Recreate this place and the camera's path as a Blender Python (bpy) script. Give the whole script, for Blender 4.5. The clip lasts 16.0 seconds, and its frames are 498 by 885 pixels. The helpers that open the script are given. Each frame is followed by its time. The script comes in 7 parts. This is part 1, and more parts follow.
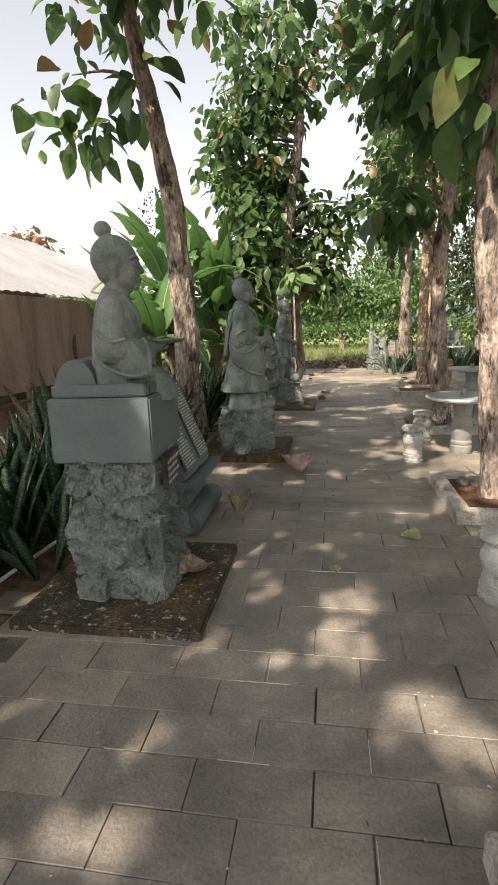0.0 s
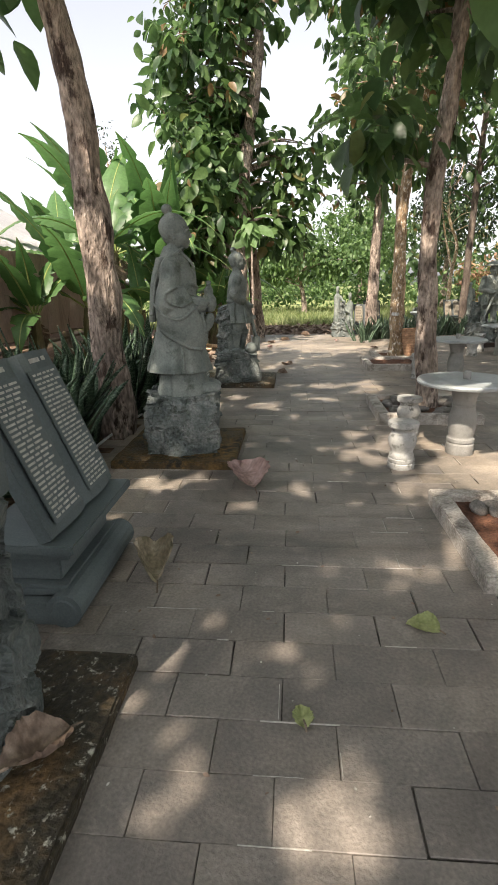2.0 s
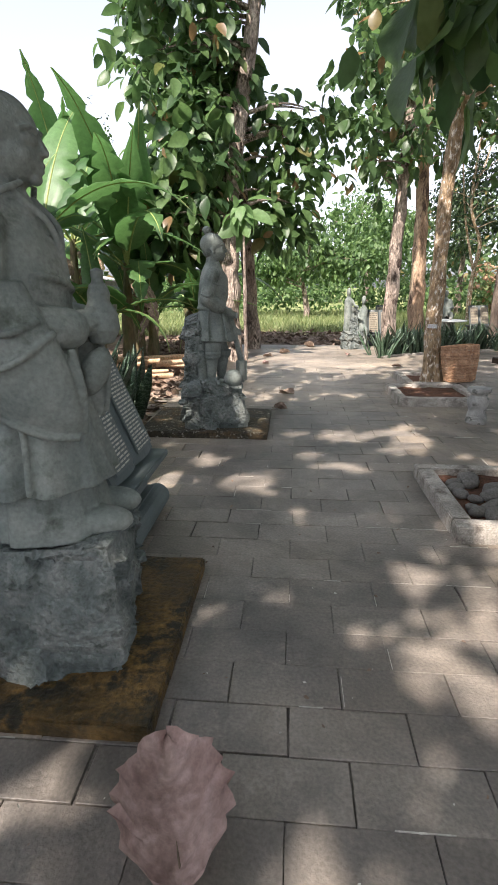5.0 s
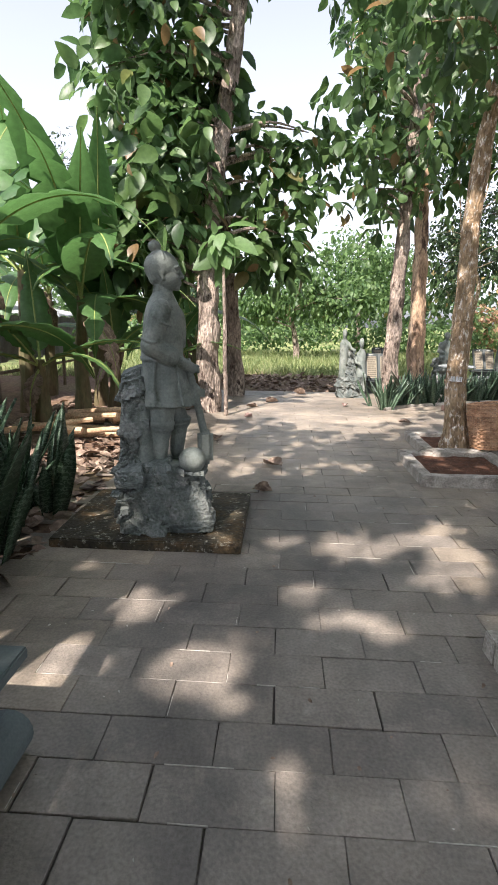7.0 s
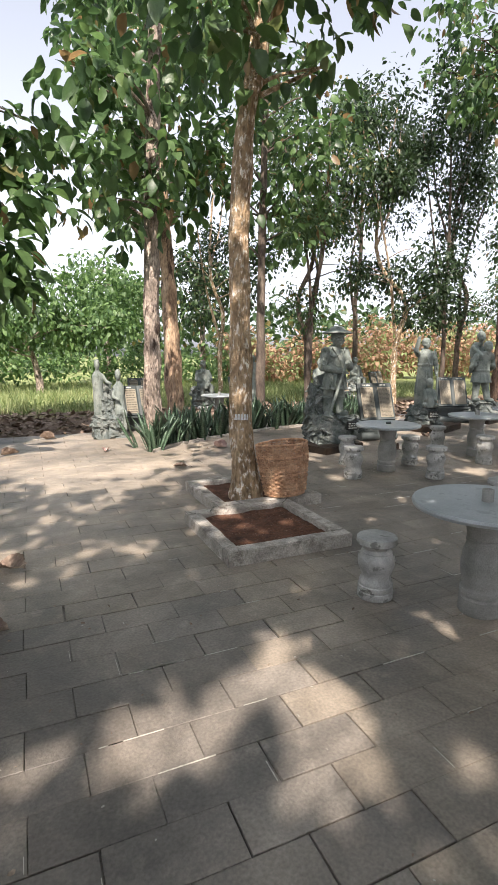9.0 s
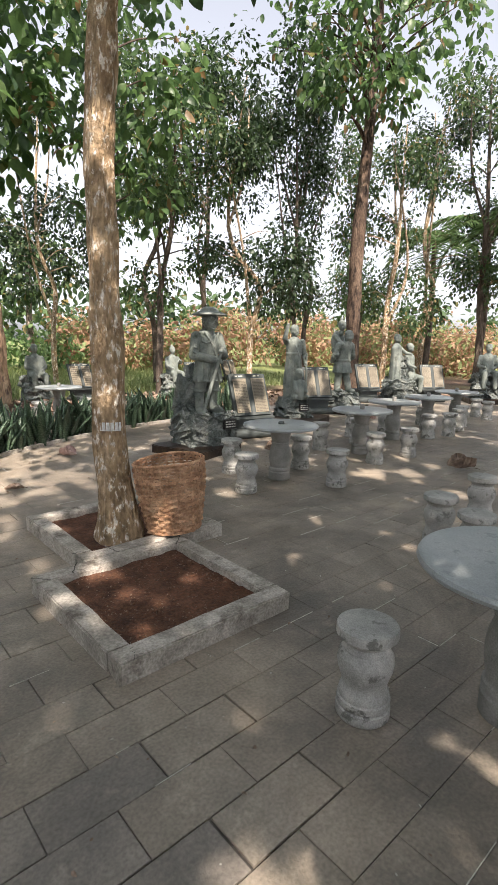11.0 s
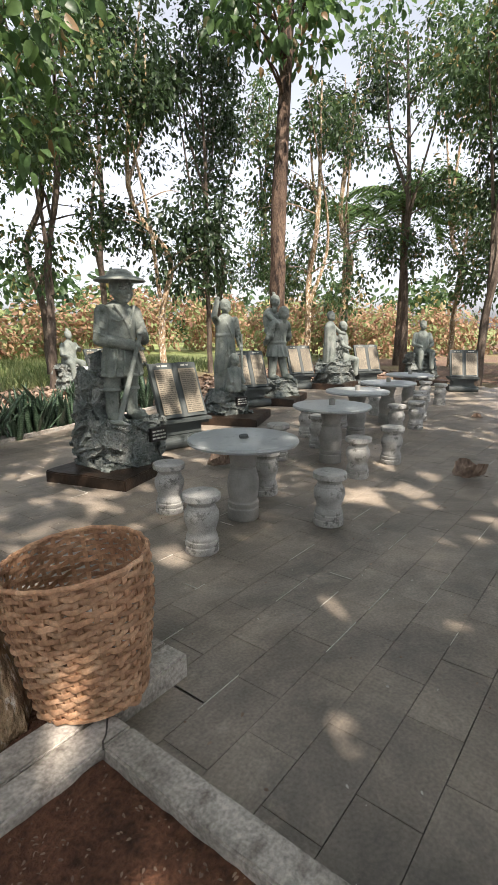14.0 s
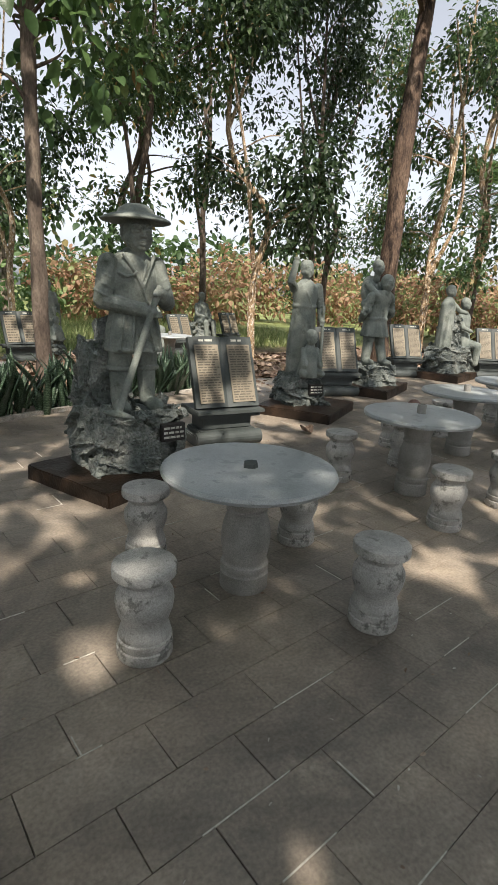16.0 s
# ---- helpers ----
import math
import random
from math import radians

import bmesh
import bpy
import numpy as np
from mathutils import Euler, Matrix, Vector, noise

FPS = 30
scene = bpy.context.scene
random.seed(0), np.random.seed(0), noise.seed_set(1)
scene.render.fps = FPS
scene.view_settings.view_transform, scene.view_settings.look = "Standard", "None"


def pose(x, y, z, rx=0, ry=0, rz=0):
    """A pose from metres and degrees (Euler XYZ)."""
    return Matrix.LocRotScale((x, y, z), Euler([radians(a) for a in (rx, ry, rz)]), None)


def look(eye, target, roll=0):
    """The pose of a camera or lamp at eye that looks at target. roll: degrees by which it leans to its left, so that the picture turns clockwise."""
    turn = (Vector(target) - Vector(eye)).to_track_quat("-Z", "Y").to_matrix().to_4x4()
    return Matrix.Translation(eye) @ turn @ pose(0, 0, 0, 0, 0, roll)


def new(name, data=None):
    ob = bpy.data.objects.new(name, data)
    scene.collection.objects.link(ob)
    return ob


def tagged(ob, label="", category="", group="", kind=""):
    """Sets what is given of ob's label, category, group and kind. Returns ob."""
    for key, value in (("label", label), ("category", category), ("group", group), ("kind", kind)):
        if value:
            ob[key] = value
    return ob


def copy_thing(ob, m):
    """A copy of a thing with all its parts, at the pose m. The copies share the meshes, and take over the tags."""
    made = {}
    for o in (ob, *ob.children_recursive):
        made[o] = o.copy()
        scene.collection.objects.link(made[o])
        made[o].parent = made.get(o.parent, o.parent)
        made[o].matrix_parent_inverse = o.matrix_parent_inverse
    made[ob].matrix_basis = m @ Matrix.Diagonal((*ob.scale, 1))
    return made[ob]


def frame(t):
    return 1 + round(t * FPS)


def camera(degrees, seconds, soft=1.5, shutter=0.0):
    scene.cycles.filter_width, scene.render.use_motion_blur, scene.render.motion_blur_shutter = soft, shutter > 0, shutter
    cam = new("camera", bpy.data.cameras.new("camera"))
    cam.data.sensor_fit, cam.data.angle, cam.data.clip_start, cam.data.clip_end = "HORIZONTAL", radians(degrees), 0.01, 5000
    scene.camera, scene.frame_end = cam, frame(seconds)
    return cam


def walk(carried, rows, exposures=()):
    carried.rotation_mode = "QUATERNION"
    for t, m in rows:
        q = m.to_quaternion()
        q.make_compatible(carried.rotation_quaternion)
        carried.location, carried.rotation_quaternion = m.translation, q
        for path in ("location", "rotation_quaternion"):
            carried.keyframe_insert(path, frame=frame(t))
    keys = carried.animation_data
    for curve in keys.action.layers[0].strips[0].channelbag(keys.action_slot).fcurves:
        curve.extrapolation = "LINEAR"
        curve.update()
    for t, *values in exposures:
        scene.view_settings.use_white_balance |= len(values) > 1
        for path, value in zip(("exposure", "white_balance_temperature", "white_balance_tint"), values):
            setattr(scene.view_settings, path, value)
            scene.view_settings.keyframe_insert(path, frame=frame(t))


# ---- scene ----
cam = camera(52.1, 16.0)
METRES, EYE, TILT, LEAN, TURN = 13.2, 1.605, 0.0, 0.0, 9.3
ROWS = [
    (0.0, 0.0, 0.0, 0.0, -0.43, -12.92, 1.89),
    (0.5, 0.007, 0.0286, 0.0002, -0.95, -13.21, 1.72),
    (1.0, 0.0075, 0.0588, -0.0007, -2.21, -14.1, 1.42),
    (1.5, 0.0103, 0.0871, -0.0027, -3.42, -14.99, 1.43),
    (2.0, 0.0182, 0.1218, -0.0038, -4.67, -17.09, 0.88),
    (2.5, 0.0195, 0.1589, -0.0044, -6.75, -18.43, -0.23),
    (3.0, 0.0259, 0.1956, -0.0067, -7.7, -18.22, -0.78),
    (3.5, 0.033, 0.2312, -0.0058, -6.45, -17.87, -0.69),
    (4.0, 0.0364, 0.2648, -0.0041, -5.99, -17.44, -0.17),
    (6.5, 0.0724, 0.4375, -0.006, -2.89, -14.93, -0.28),
    (7.0, 0.0742, 0.4713, -0.003, -5.65, -12.96, -0.67),
    (7.5, 0.0845, 0.5061, -0.0032, -11.72, -11.71, -0.74),
    (8.0, 0.0909, 0.5362, -0.0025, -20.32, -10.67, -0.99),
    (8.5, 0.0928, 0.5642, -0.0003, -27.27, -10.26, -0.13),
    (9.0, 0.1033, 0.5898, -0.0016, -32.94, -9.76, 0.08),
    (9.5, 0.1134, 0.6137, -0.0017, -38.02, -9.67, -0.15),
    (10.0, 0.1215, 0.6401, -0.0016, -42.7, -10.4, -0.29),
    (12.5, 0.1925, 0.7693, -0.0056, -61.52, -11.32, -1.33),
    (13.0, 0.2056, 0.7883, -0.0047, -64.15, -11.88, -0.52),
    (13.5, 0.2269, 0.7992, -0.0062, -63.84, -12.41, 0.38),
    (14.0, 0.2513, 0.8079, -0.0085, -61.64, -12.73, -0.09),
    (14.5, 0.2807, 0.8148, -0.0081, -61.15, -13.58, -1.29),
    (15.0, 0.3122, 0.8145, -0.0104, -58.03, -15.63, -2.47),
    (15.5, 0.3414, 0.8219, -0.0115, -52.78, -16.05, -3.42),
    (16.0, 0.3708, 0.8341, -0.0109, -48.72, -16.07, -2.97),
]
walk(cam, [(t, pose(0, 0, EYE, TILT, LEAN, TURN) @ pose(METRES * x, METRES * y, METRES * z, 90 + pitch, roll, yaw)) for t, x, y, z, yaw, pitch, roll in ROWS],
     [(0.0, 0.90, 6650.0, 12.0), (4.0, 1.10, 6100.0, 14.5), (7.0, 1.12, 5950.0, 15.5), (9.5, 1.00, 6150.0, 14.5), (12.5, 1.00, 6300.0, 14.5), (14.5, 0.88, 6200.0, 13.0), (16.0, 0.55, 6200.0, 11.5)])

# ---- world, sun, exposure ----
SUN_AZ, SUN_EL = 205.0, 50.0   # compass-like: the sun stands towards -y and a little -x
world = bpy.data.worlds.new("world")
scene.world = world
world.use_nodes = True
wn = world.node_tree.nodes
wl = world.node_tree.links
sky = wn.new("ShaderNodeTexSky")
sky.sky_type = 'NISHITA'
sky.sun_disc = False
sky.sun_elevation = radians(SUN_EL)
sky.sun_rotation = radians(SUN_AZ)
sky.air_density, sky.dust_density, sky.ozone_density = 1.0, 2.5, 1.0
haze = wn.new("ShaderNodeHueSaturation")
haze.inputs["Saturation"].default_value = 0.2
wl.new(sky.outputs[0], haze.inputs["Color"])
wl.new(haze.outputs[0], wn["Background"].inputs[0])
wn["Background"].inputs[1].default_value = 0.15
sun = new("sun", bpy.data.lights.new("sun", 'SUN'))
sun.data.energy, sun.data.angle, sun.data.color = 5.0, radians(0.7), (1.0, 0.88, 0.72)
_az = radians(SUN_AZ)
SUN_DIR = Vector((math.sin(_az) * math.cos(radians(SUN_EL)), math.cos(_az) * math.cos(radians(SUN_EL)), math.sin(radians(SUN_EL))))
sun.matrix_world = look(SUN_DIR * 60, (0, 0, 0))

# ---- materials ----
def nodes_of(name):
    m = bpy.data.materials.new(name)
    m.use_nodes = True
    return m, m.node_tree.nodes, m.node_tree.links


def mat(name, colors, scale=3.0, rough=0.8, bump=0.2, grain=60.0, grain_amt=0.25, metal=0.0, spots=None, spot_scale=8.0,
        spot_edge=(0.55, 0.62), spread=0.0, rand="none", bump_dist=0.01, stretch=(1, 1, 1), spec=0.4, wet=0.0, stain=0.0):
    """Two or three colours by large noise, fine grain, optional spots of another colour, bump, and a shade of its own for each piece."""
    m, n, l = nodes_of(name)
    b = n["Principled BSDF"]
    geo = n.new("ShaderNodeNewGeometry")
    mp = n.new("ShaderNodeMapping")
    mp.inputs["Scale"].default_value = stretch
    if rand == "none":
        tc = n.new("ShaderNodeTexCoord")
        l.new(tc.outputs["Object"], mp.inputs[0])
    else:
        l.new(geo.outputs["Position"], mp.inputs[0])
    big = n.new("ShaderNodeTexNoise")
    big.inputs["Scale"].default_value, big.inputs["Detail"].default_value = scale, 6
    big.inputs["Roughness"].default_value = 0.62
    l.new(mp.outputs[0], big.inputs["Vector"])
    ramp = n.new("ShaderNodeValToRGB")
    cr = ramp.color_ramp
    k = len(colors)
    cr.elements[0].position, cr.elements[0].color = 0.3, (*colors[0], 1)
    cr.elements[1].position, cr.elements[1].color = 0.7, (*colors[-1], 1)
    for i in range(1, k - 1):
        e = cr.elements.new(0.3 + 0.4 * i / (k - 1))
        e.color = (*colors[i], 1)
    l.new(big.outputs["Fac"], ramp.inputs[0])
    col = ramp.outputs[0]
    if spots:
        sp = n.new("ShaderNodeTexNoise")
        sp.inputs["Scale"].default_value, sp.inputs["Detail"].default_value = spot_scale, 5
        sp.inputs["Roughness"].default_value = 0.7
        l.new(mp.outputs[0], sp.inputs["Vector"])
        mr = n.new("ShaderNodeMapRange")
        mr.inputs["From Min"].default_value, mr.inputs["From Max"].default_value = spot_edge
        l.new(sp.outputs["Fac"], mr.inputs["Value"])
        mx = n.new("ShaderNodeMixRGB")
        mx.inputs[2].default_value = (*spots, 1)
        l.new(mr.outputs[0], mx.inputs[0])
        l.new(col, mx.inputs[1])
        col = mx.outputs[0]
    fine = n.new("ShaderNodeTexNoise")
    fine.inputs["Scale"].default_value, fine.inputs["Detail"].default_value = grain, 4
    l.new(mp.outputs[0], fine.inputs["Vector"])
    fr = n.new("ShaderNodeMapRange")
    fr.inputs["To Min"].default_value, fr.inputs["To Max"].default_value = 1 - grain_amt, 1 + grain_amt
    fr.inputs["From Min"].default_value, fr.inputs["From Max"].default_value = 0.3, 0.7
    l.new(fine.outputs["Fac"], fr.inputs["Value"])
    val = fr.outputs[0]
    if stain > 0:
        st = n.new("ShaderNodeTexNoise")
        st.inputs["Scale"].default_value, st.inputs["Detail"].default_value = 0.55, 9
        st.inputs["Roughness"].default_value, st.inputs["Distortion"].default_value = 0.72, 1.2
        l.new(mp.outputs[0], st.inputs["Vector"])
        sr = n.new("ShaderNodeMapRange")
        sr.inputs["From Min"].default_value, sr.inputs["From Max"].default_value = 0.36, 0.64
        sr.inputs["To Min"].default_value, sr.inputs["To Max"].default_value = 1 - stain, 1 + 0.8 * stain
        l.new(st.outputs["Fac"], sr.inputs["Value"])
        sm = n.new("ShaderNodeMath")
        sm.operation = 'MULTIPLY'
        l.new(val, sm.inputs[0])
        l.new(sr.outputs[0], sm.inputs[1])
        val = sm.outputs[0]
    if spread > 0:
        if rand == "object":
            src = n.new("ShaderNodeObjectInfo").outputs["Random"]
        else:
            src = geo.outputs["Random Per Island"]
        rr = n.new("ShaderNodeMapRange")
        rr.inputs["To Min"].default_value, rr.inputs["To Max"].default_value = 1 - spread, 1 + spread
        l.new(src, rr.inputs["Value"])
        mul = n.new("ShaderNodeMath")
        mul.operation = 'MULTIPLY'
        l.new(val, mul.inputs[0])
        l.new(rr.outputs[0], mul.inputs[1])
        val = mul.outputs[0]
    hs = n.new("ShaderNodeHueSaturation")
    l.new(col, hs.inputs["Color"])
    l.new(val, hs.inputs["Value"])
    l.new(hs.outputs[0], b.inputs["Base Color"])
    b.inputs["Roughness"].default_value = rough
    b.inputs["Metallic"].default_value = metal
    b.inputs["Specular IOR Level"].default_value = spec
    if wet > 0:
        wr = n.new("ShaderNodeMapRange")
        wr.inputs["From Min"].default_value, wr.inputs["From Max"].default_value = 0.35, 0.65
        wr.inputs["To Min"].default_value, wr.inputs["To Max"].default_value = rough - wet, rough
        l.new(big.outputs["Fac"], wr.inputs["Value"])
        l.new(wr.outputs[0], b.inputs["Roughness"])
    if bump > 0:
        add = n.new("ShaderNodeMath")
        add.operation = 'ADD'
        l.new(fine.outputs["Fac"], add.inputs[0])
        l.new(big.outputs["Fac"], add.inputs[1])
        bp = n.new("ShaderNodeBump")
        bp.inputs["Strength"].default_value, bp.inputs["Distance"].default_value = bump, bump_dist
        l.new(add.outputs[0], bp.inputs["Height"])
        l.new(bp.outputs[0], b.inputs["Normal"])
    return m


def leaf_mat(name, c1, c2, c3=None, third=0.0, rough=0.5, thru=0.35, band=None):
    """A leaf: a colour of its own for each island, light that passes through, fine veins."""
    m, n, l = nodes_of(name)
    b = n["Principled BSDF"]
    out = n["Material Output"]
    geo = n.new("ShaderNodeNewGeometry")
    ramp = n.new("ShaderNodeValToRGB")
    cr = ramp.color_ramp
    cr.elements[0].position, cr.elements[0].color = 0.0, (*c1, 1)
    cr.elements[1].position, cr.elements[1].color = max(0.05, 1.0 - third - 0.05), (*c2, 1)
    if c3:
        e = cr.elements.new(1.0 - third)
        e.color = (*c3, 1)
    l.new(geo.outputs["Random Per Island"], ramp.inputs[0])
    nz = n.new("ShaderNodeTexNoise")
    nz.inputs["Scale"].default_value, nz.inputs["Detail"].default_value = 14, 4
    l.new(geo.outputs["Position"], nz.inputs["Vector"])
    mr = n.new("ShaderNodeMapRange")
    mr.inputs["To Min"].default_value, mr.inputs["To Max"].default_value = 0.6, 1.4
    l.new(nz.outputs["Fac"], mr.inputs["Value"])
    hs = n.new("ShaderNodeHueSaturation")
    hs.inputs["Saturation"].default_value = 0.86
    l.new(ramp.outputs[0], hs.inputs["Color"])
    l.new(mr.outputs[0], hs.inputs["Value"])
    col = hs.outputs[0]
    if band:
        tc = n.new("ShaderNodeTexCoord")
        wv = n.new("ShaderNodeTexWave")
        wv.bands_direction = 'Z'
        wv.inputs["Scale"].default_value, wv.inputs["Distortion"].default_value = 9, 9
        wv.inputs["Detail"].default_value, wv.inputs["Detail Scale"].default_value = 4, 6
        l.new(tc.outputs["Object"], wv.inputs["Vector"])
        wr = n.new("ShaderNodeMapRange")
        wr.inputs["From Min"].default_value, wr.inputs["From Max"].default_value = 0.55, 0.9
        wr.inputs["To Max"].default_value = 0.6
        l.new(wv.outputs["Fac"], wr.inputs["Value"])
        mx = n.new("ShaderNodeMixRGB")
        mx.inputs[2].default_value = (*band, 1)
        l.new(wr.outputs[0], mx.inputs[0])
        l.new(col, mx.inputs[1])
        col = mx.outputs[0]
    l.new(col, b.inputs["Base Color"])
    b.inputs["Roughness"].default_value = rough
    b.inputs["Specular IOR Level"].default_value = 0.4
    tr = n.new("ShaderNodeBsdfTranslucent")
    br = n.new("ShaderNodeHueSaturation")
    br.inputs["Value"].default_value, br.inputs["Saturation"].default_value = 1.7, 1.05
    l.new(col, br.inputs["Color"])
    l.new(br.outputs[0], tr.inputs[0])
    mix = n.new("ShaderNodeMixShader")
    mix.inputs[0].default_value = thru
    l.new(b.outputs[0], mix.inputs[1])
    l.new(tr.outputs[0], mix.inputs[2])
    l.new(mix.outputs[0], out.inputs["Surface"])
    bp = n.new("ShaderNodeBump")
    bp.inputs["Strength"].default_value, bp.inputs["Distance"].default_value = 0.3, 0.01
    nz2 = n.new("ShaderNodeTexNoise")
    nz2.inputs["Scale"].default_value = 45
    l.new(geo.outputs["Position"], nz2.inputs["Vector"])
    l.new(nz2.outputs["Fac"], bp.inputs["Height"])
    l.new(bp.outputs[0], b.inputs["Normal"])
    return m


M_PAVE = mat("andesite paver", [(0.135, 0.124, 0.11), (0.218, 0.192, 0.165), (0.308, 0.263, 0.217)], 1.3, 0.47, 0.6, 70, 0.2,
             rand="object", spread=0.14, spots=(0.332, 0.289, 0.242), spot_scale=5.5, spot_edge=(0.54, 0.8), bump_dist=0.006, stain=0.4, spec=0.5)
M_PAVE_FAR = mat("andesite paver rest", [(0.155, 0.139, 0.116), (0.252, 0.215, 0.173), (0.355, 0.295, 0.228)], 1.3, 0.47, 0.6, 70, 0.2,
                 rand="island", spread=0.09, spots=(0.382, 0.324, 0.254), spot_scale=5.5, spot_edge=(0.54, 0.8), bump_dist=0.006, stain=0.4, spec=0.5)
M_JOINT = mat("joint sand", [(0.02, 0.018, 0.016), (0.1, 0.09, 0.08), (0.3, 0.27, 0.235)], 2.2, 0.95, 0.4, 120, 0.3)
M_STONE = mat("carved andesite", [(0.0935, 0.111, 0.101), (0.181, 0.205, 0.185), (0.27, 0.288, 0.257)], 3.4, 0.85, 0.5, 60, 0.14,
              spots=(0.052, 0.0644, 0.0467), spot_scale=4.5, spot_edge=(0.55, 0.75), bump_dist=0.006)
M_ROUGH = mat("rough andesite", [(0.0857, 0.103, 0.0979), (0.156, 0.176, 0.164), (0.262, 0.272, 0.249)], 5, 0.9, 0.7, 50, 0.22,
              spots=(0.0403, 0.0524, 0.0383), spot_scale=9, spot_edge=(0.55, 0.72), bump_dist=0.035)
M_SAWN = mat("sawn andesite", [(0.0857, 0.109, 0.109), (0.136, 0.163, 0.159)], 2.6, 0.65, 0.15, 130, 0.12, bump_dist=0.003)
M_DARKSTONE = mat("dark stone", [(0.0392, 0.049, 0.0476), (0.0812, 0.0924, 0.0896)], 2.0, 0.6, 0.15, 110, 0.15, bump_dist=0.003)
M_PAGE = mat("engraved page", [(0.196, 0.168, 0.123), (0.301, 0.262, 0.192)], 3.0, 0.6, 0.15, 100, 0.12, bump_dist=0.002)
M_PAGE_GREEN = mat("green grey page", [(0.0892, 0.113, 0.113), (0.137, 0.164, 0.161)], 3.0, 0.55, 0.15, 100, 0.12, bump_dist=0.002)
M_TEXT = mat("pale lettering", [(0.378, 0.385, 0.336), (0.56, 0.56, 0.504)], 8, 0.7, 0.0)
M_TEXT_DARK = mat("dark lettering", [(0.085, 0.075, 0.058), (0.13, 0.115, 0.09)], 8, 0.7, 0.0)
M_PLAQUE = mat("black plaque", [(0.012, 0.011, 0.011), (0.03, 0.028, 0.026)], 8, 0.35, 0.1)
M_MARBLE = mat("terrazzo tabletop", [(0.259, 0.283, 0.286), (0.357, 0.385, 0.385), (0.456, 0.474, 0.466)], 3.5, 0.38, 0.08, 160, 0.16, spots=(0.271, 0.296, 0.296), spot_scale=7, bump_dist=0.002, wet=0.1)
M_STOOL = mat("cast stone", [(0.238, 0.241, 0.224), (0.378, 0.375, 0.35), (0.532, 0.521, 0.483)], 6.5, 0.75, 0.25, 150, 0.22, spots=(0.168, 0.168, 0.151), spot_scale=9, bump_dist=0.004)
M_LEG = mat("grey cast stone leg", [(0.19, 0.19, 0.175), (0.342, 0.331, 0.304)], 4.5, 0.75, 0.25, 150, 0.22, bump_dist=0.004)
M_KERB = mat("concrete kerb", [(0.224, 0.204, 0.176), (0.392, 0.361, 0.315), (0.56, 0.518, 0.462)], 6.0, 0.85, 0.5, 70, 0.3, spots=(0.14, 0.119, 0.098), spot_scale=5, spot_edge=(0.54, 0.7))
M_SOIL = mat("red brown soil", [(0.0441, 0.021, 0.0126), (0.105, 0.0473, 0.0263), (0.158, 0.0735, 0.042)], 9, 0.95, 0.9, 60, 0.35, bump_dist=0.02)
M_SLAB = mat("mossy slab", [(0.0196, 0.0182, 0.0126), (0.0476, 0.0392, 0.0238), (0.14, 0.0868, 0.0378)], 4, 0.75, 0.8, 40, 0.5, spots=(0.392, 0.378, 0.308), spot_scale=22, spot_edge=(0.58, 0.66), bump_dist=0.02, wet=0.15)
M_SLAB_MOSS = mat("ochre mossy slab", [(0.03, 0.024, 0.012), (0.1, 0.062, 0.02), (0.25, 0.15, 0.045)], 3.2, 0.7, 0.8, 40, 0.45, spots=(0.03, 0.026, 0.016), spot_scale=6, spot_edge=(0.5, 0.62), bump_dist=0.02, wet=0.2)
M_SLAB_RED = mat("wet brown slab", [(0.0118, 0.0084, 0.00588), (0.0252, 0.016, 0.0101), (0.0588, 0.0336, 0.0202)], 3, 0.55, 0.5, 50, 0.3, bump_dist=0.01, wet=0.15)
M_BARK = mat("teak bark", [(0.13, 0.104, 0.0832), (0.286, 0.231, 0.189), (0.572, 0.474, 0.39)], 3.6, 0.9, 1.0, 30, 0.5, stretch=(1, 1, 0.42), spots=(0.065, 0.0442, 0.0338), spot_scale=6.5, spot_edge=(0.53, 0.62), bump_dist=0.045)
M_BARK_PALE = mat("pale lichen bark", [(0.18, 0.12, 0.0675), (0.36, 0.255, 0.15), (0.54, 0.405, 0.263)], 6, 0.9, 1.0, 34, 0.4, stretch=(1, 1, 0.45), spots=(0.78, 0.72, 0.63), spot_scale=24, spot_edge=(0.54, 0.62), bump_dist=0.05)
M_BARK_TAN = mat("tan peeling bark", [(0.24, 0.156, 0.102), (0.432, 0.3, 0.198), (0.624, 0.48, 0.336)], 3, 0.9, 1.0, 30, 0.4, stretch=(1, 1, 0.3), spots=(0.108, 0.072, 0.054), spot_scale=4, spot_edge=(0.54, 0.62), bump_dist=0.03)
M_BARK_DARK = mat("dark bark", [(0.048, 0.036, 0.0288), (0.108, 0.084, 0.066), (0.192, 0.156, 0.12)], 4, 0.95, 0.8, 40, 0.3, stretch=(1, 1, 0.4), bump_dist=0.02)
M_BARK_BROWN = mat("brown bark", [(0.0462, 0.0302, 0.0218), (0.101, 0.0672, 0.047), (0.185, 0.13, 0.0924)], 4, 0.95, 0.9, 34, 0.4, stretch=(1, 1, 0.35), spots=(0.0252, 0.0168, 0.0134), spot_scale=6, spot_edge=(0.5, 0.6), bump_dist=0.03)
M_TEAK = leaf_mat("teak leaf", (0.0312, 0.0744, 0.024), (0.102, 0.186, 0.0432), (0.2, 0.12, 0.04), 0.03, rough=0.38, thru=0.42)
M_TEAK_BRIGHT = leaf_mat("young teak leaf", (0.0634, 0.134, 0.0346), (0.137, 0.25, 0.0691), thru=0.4)
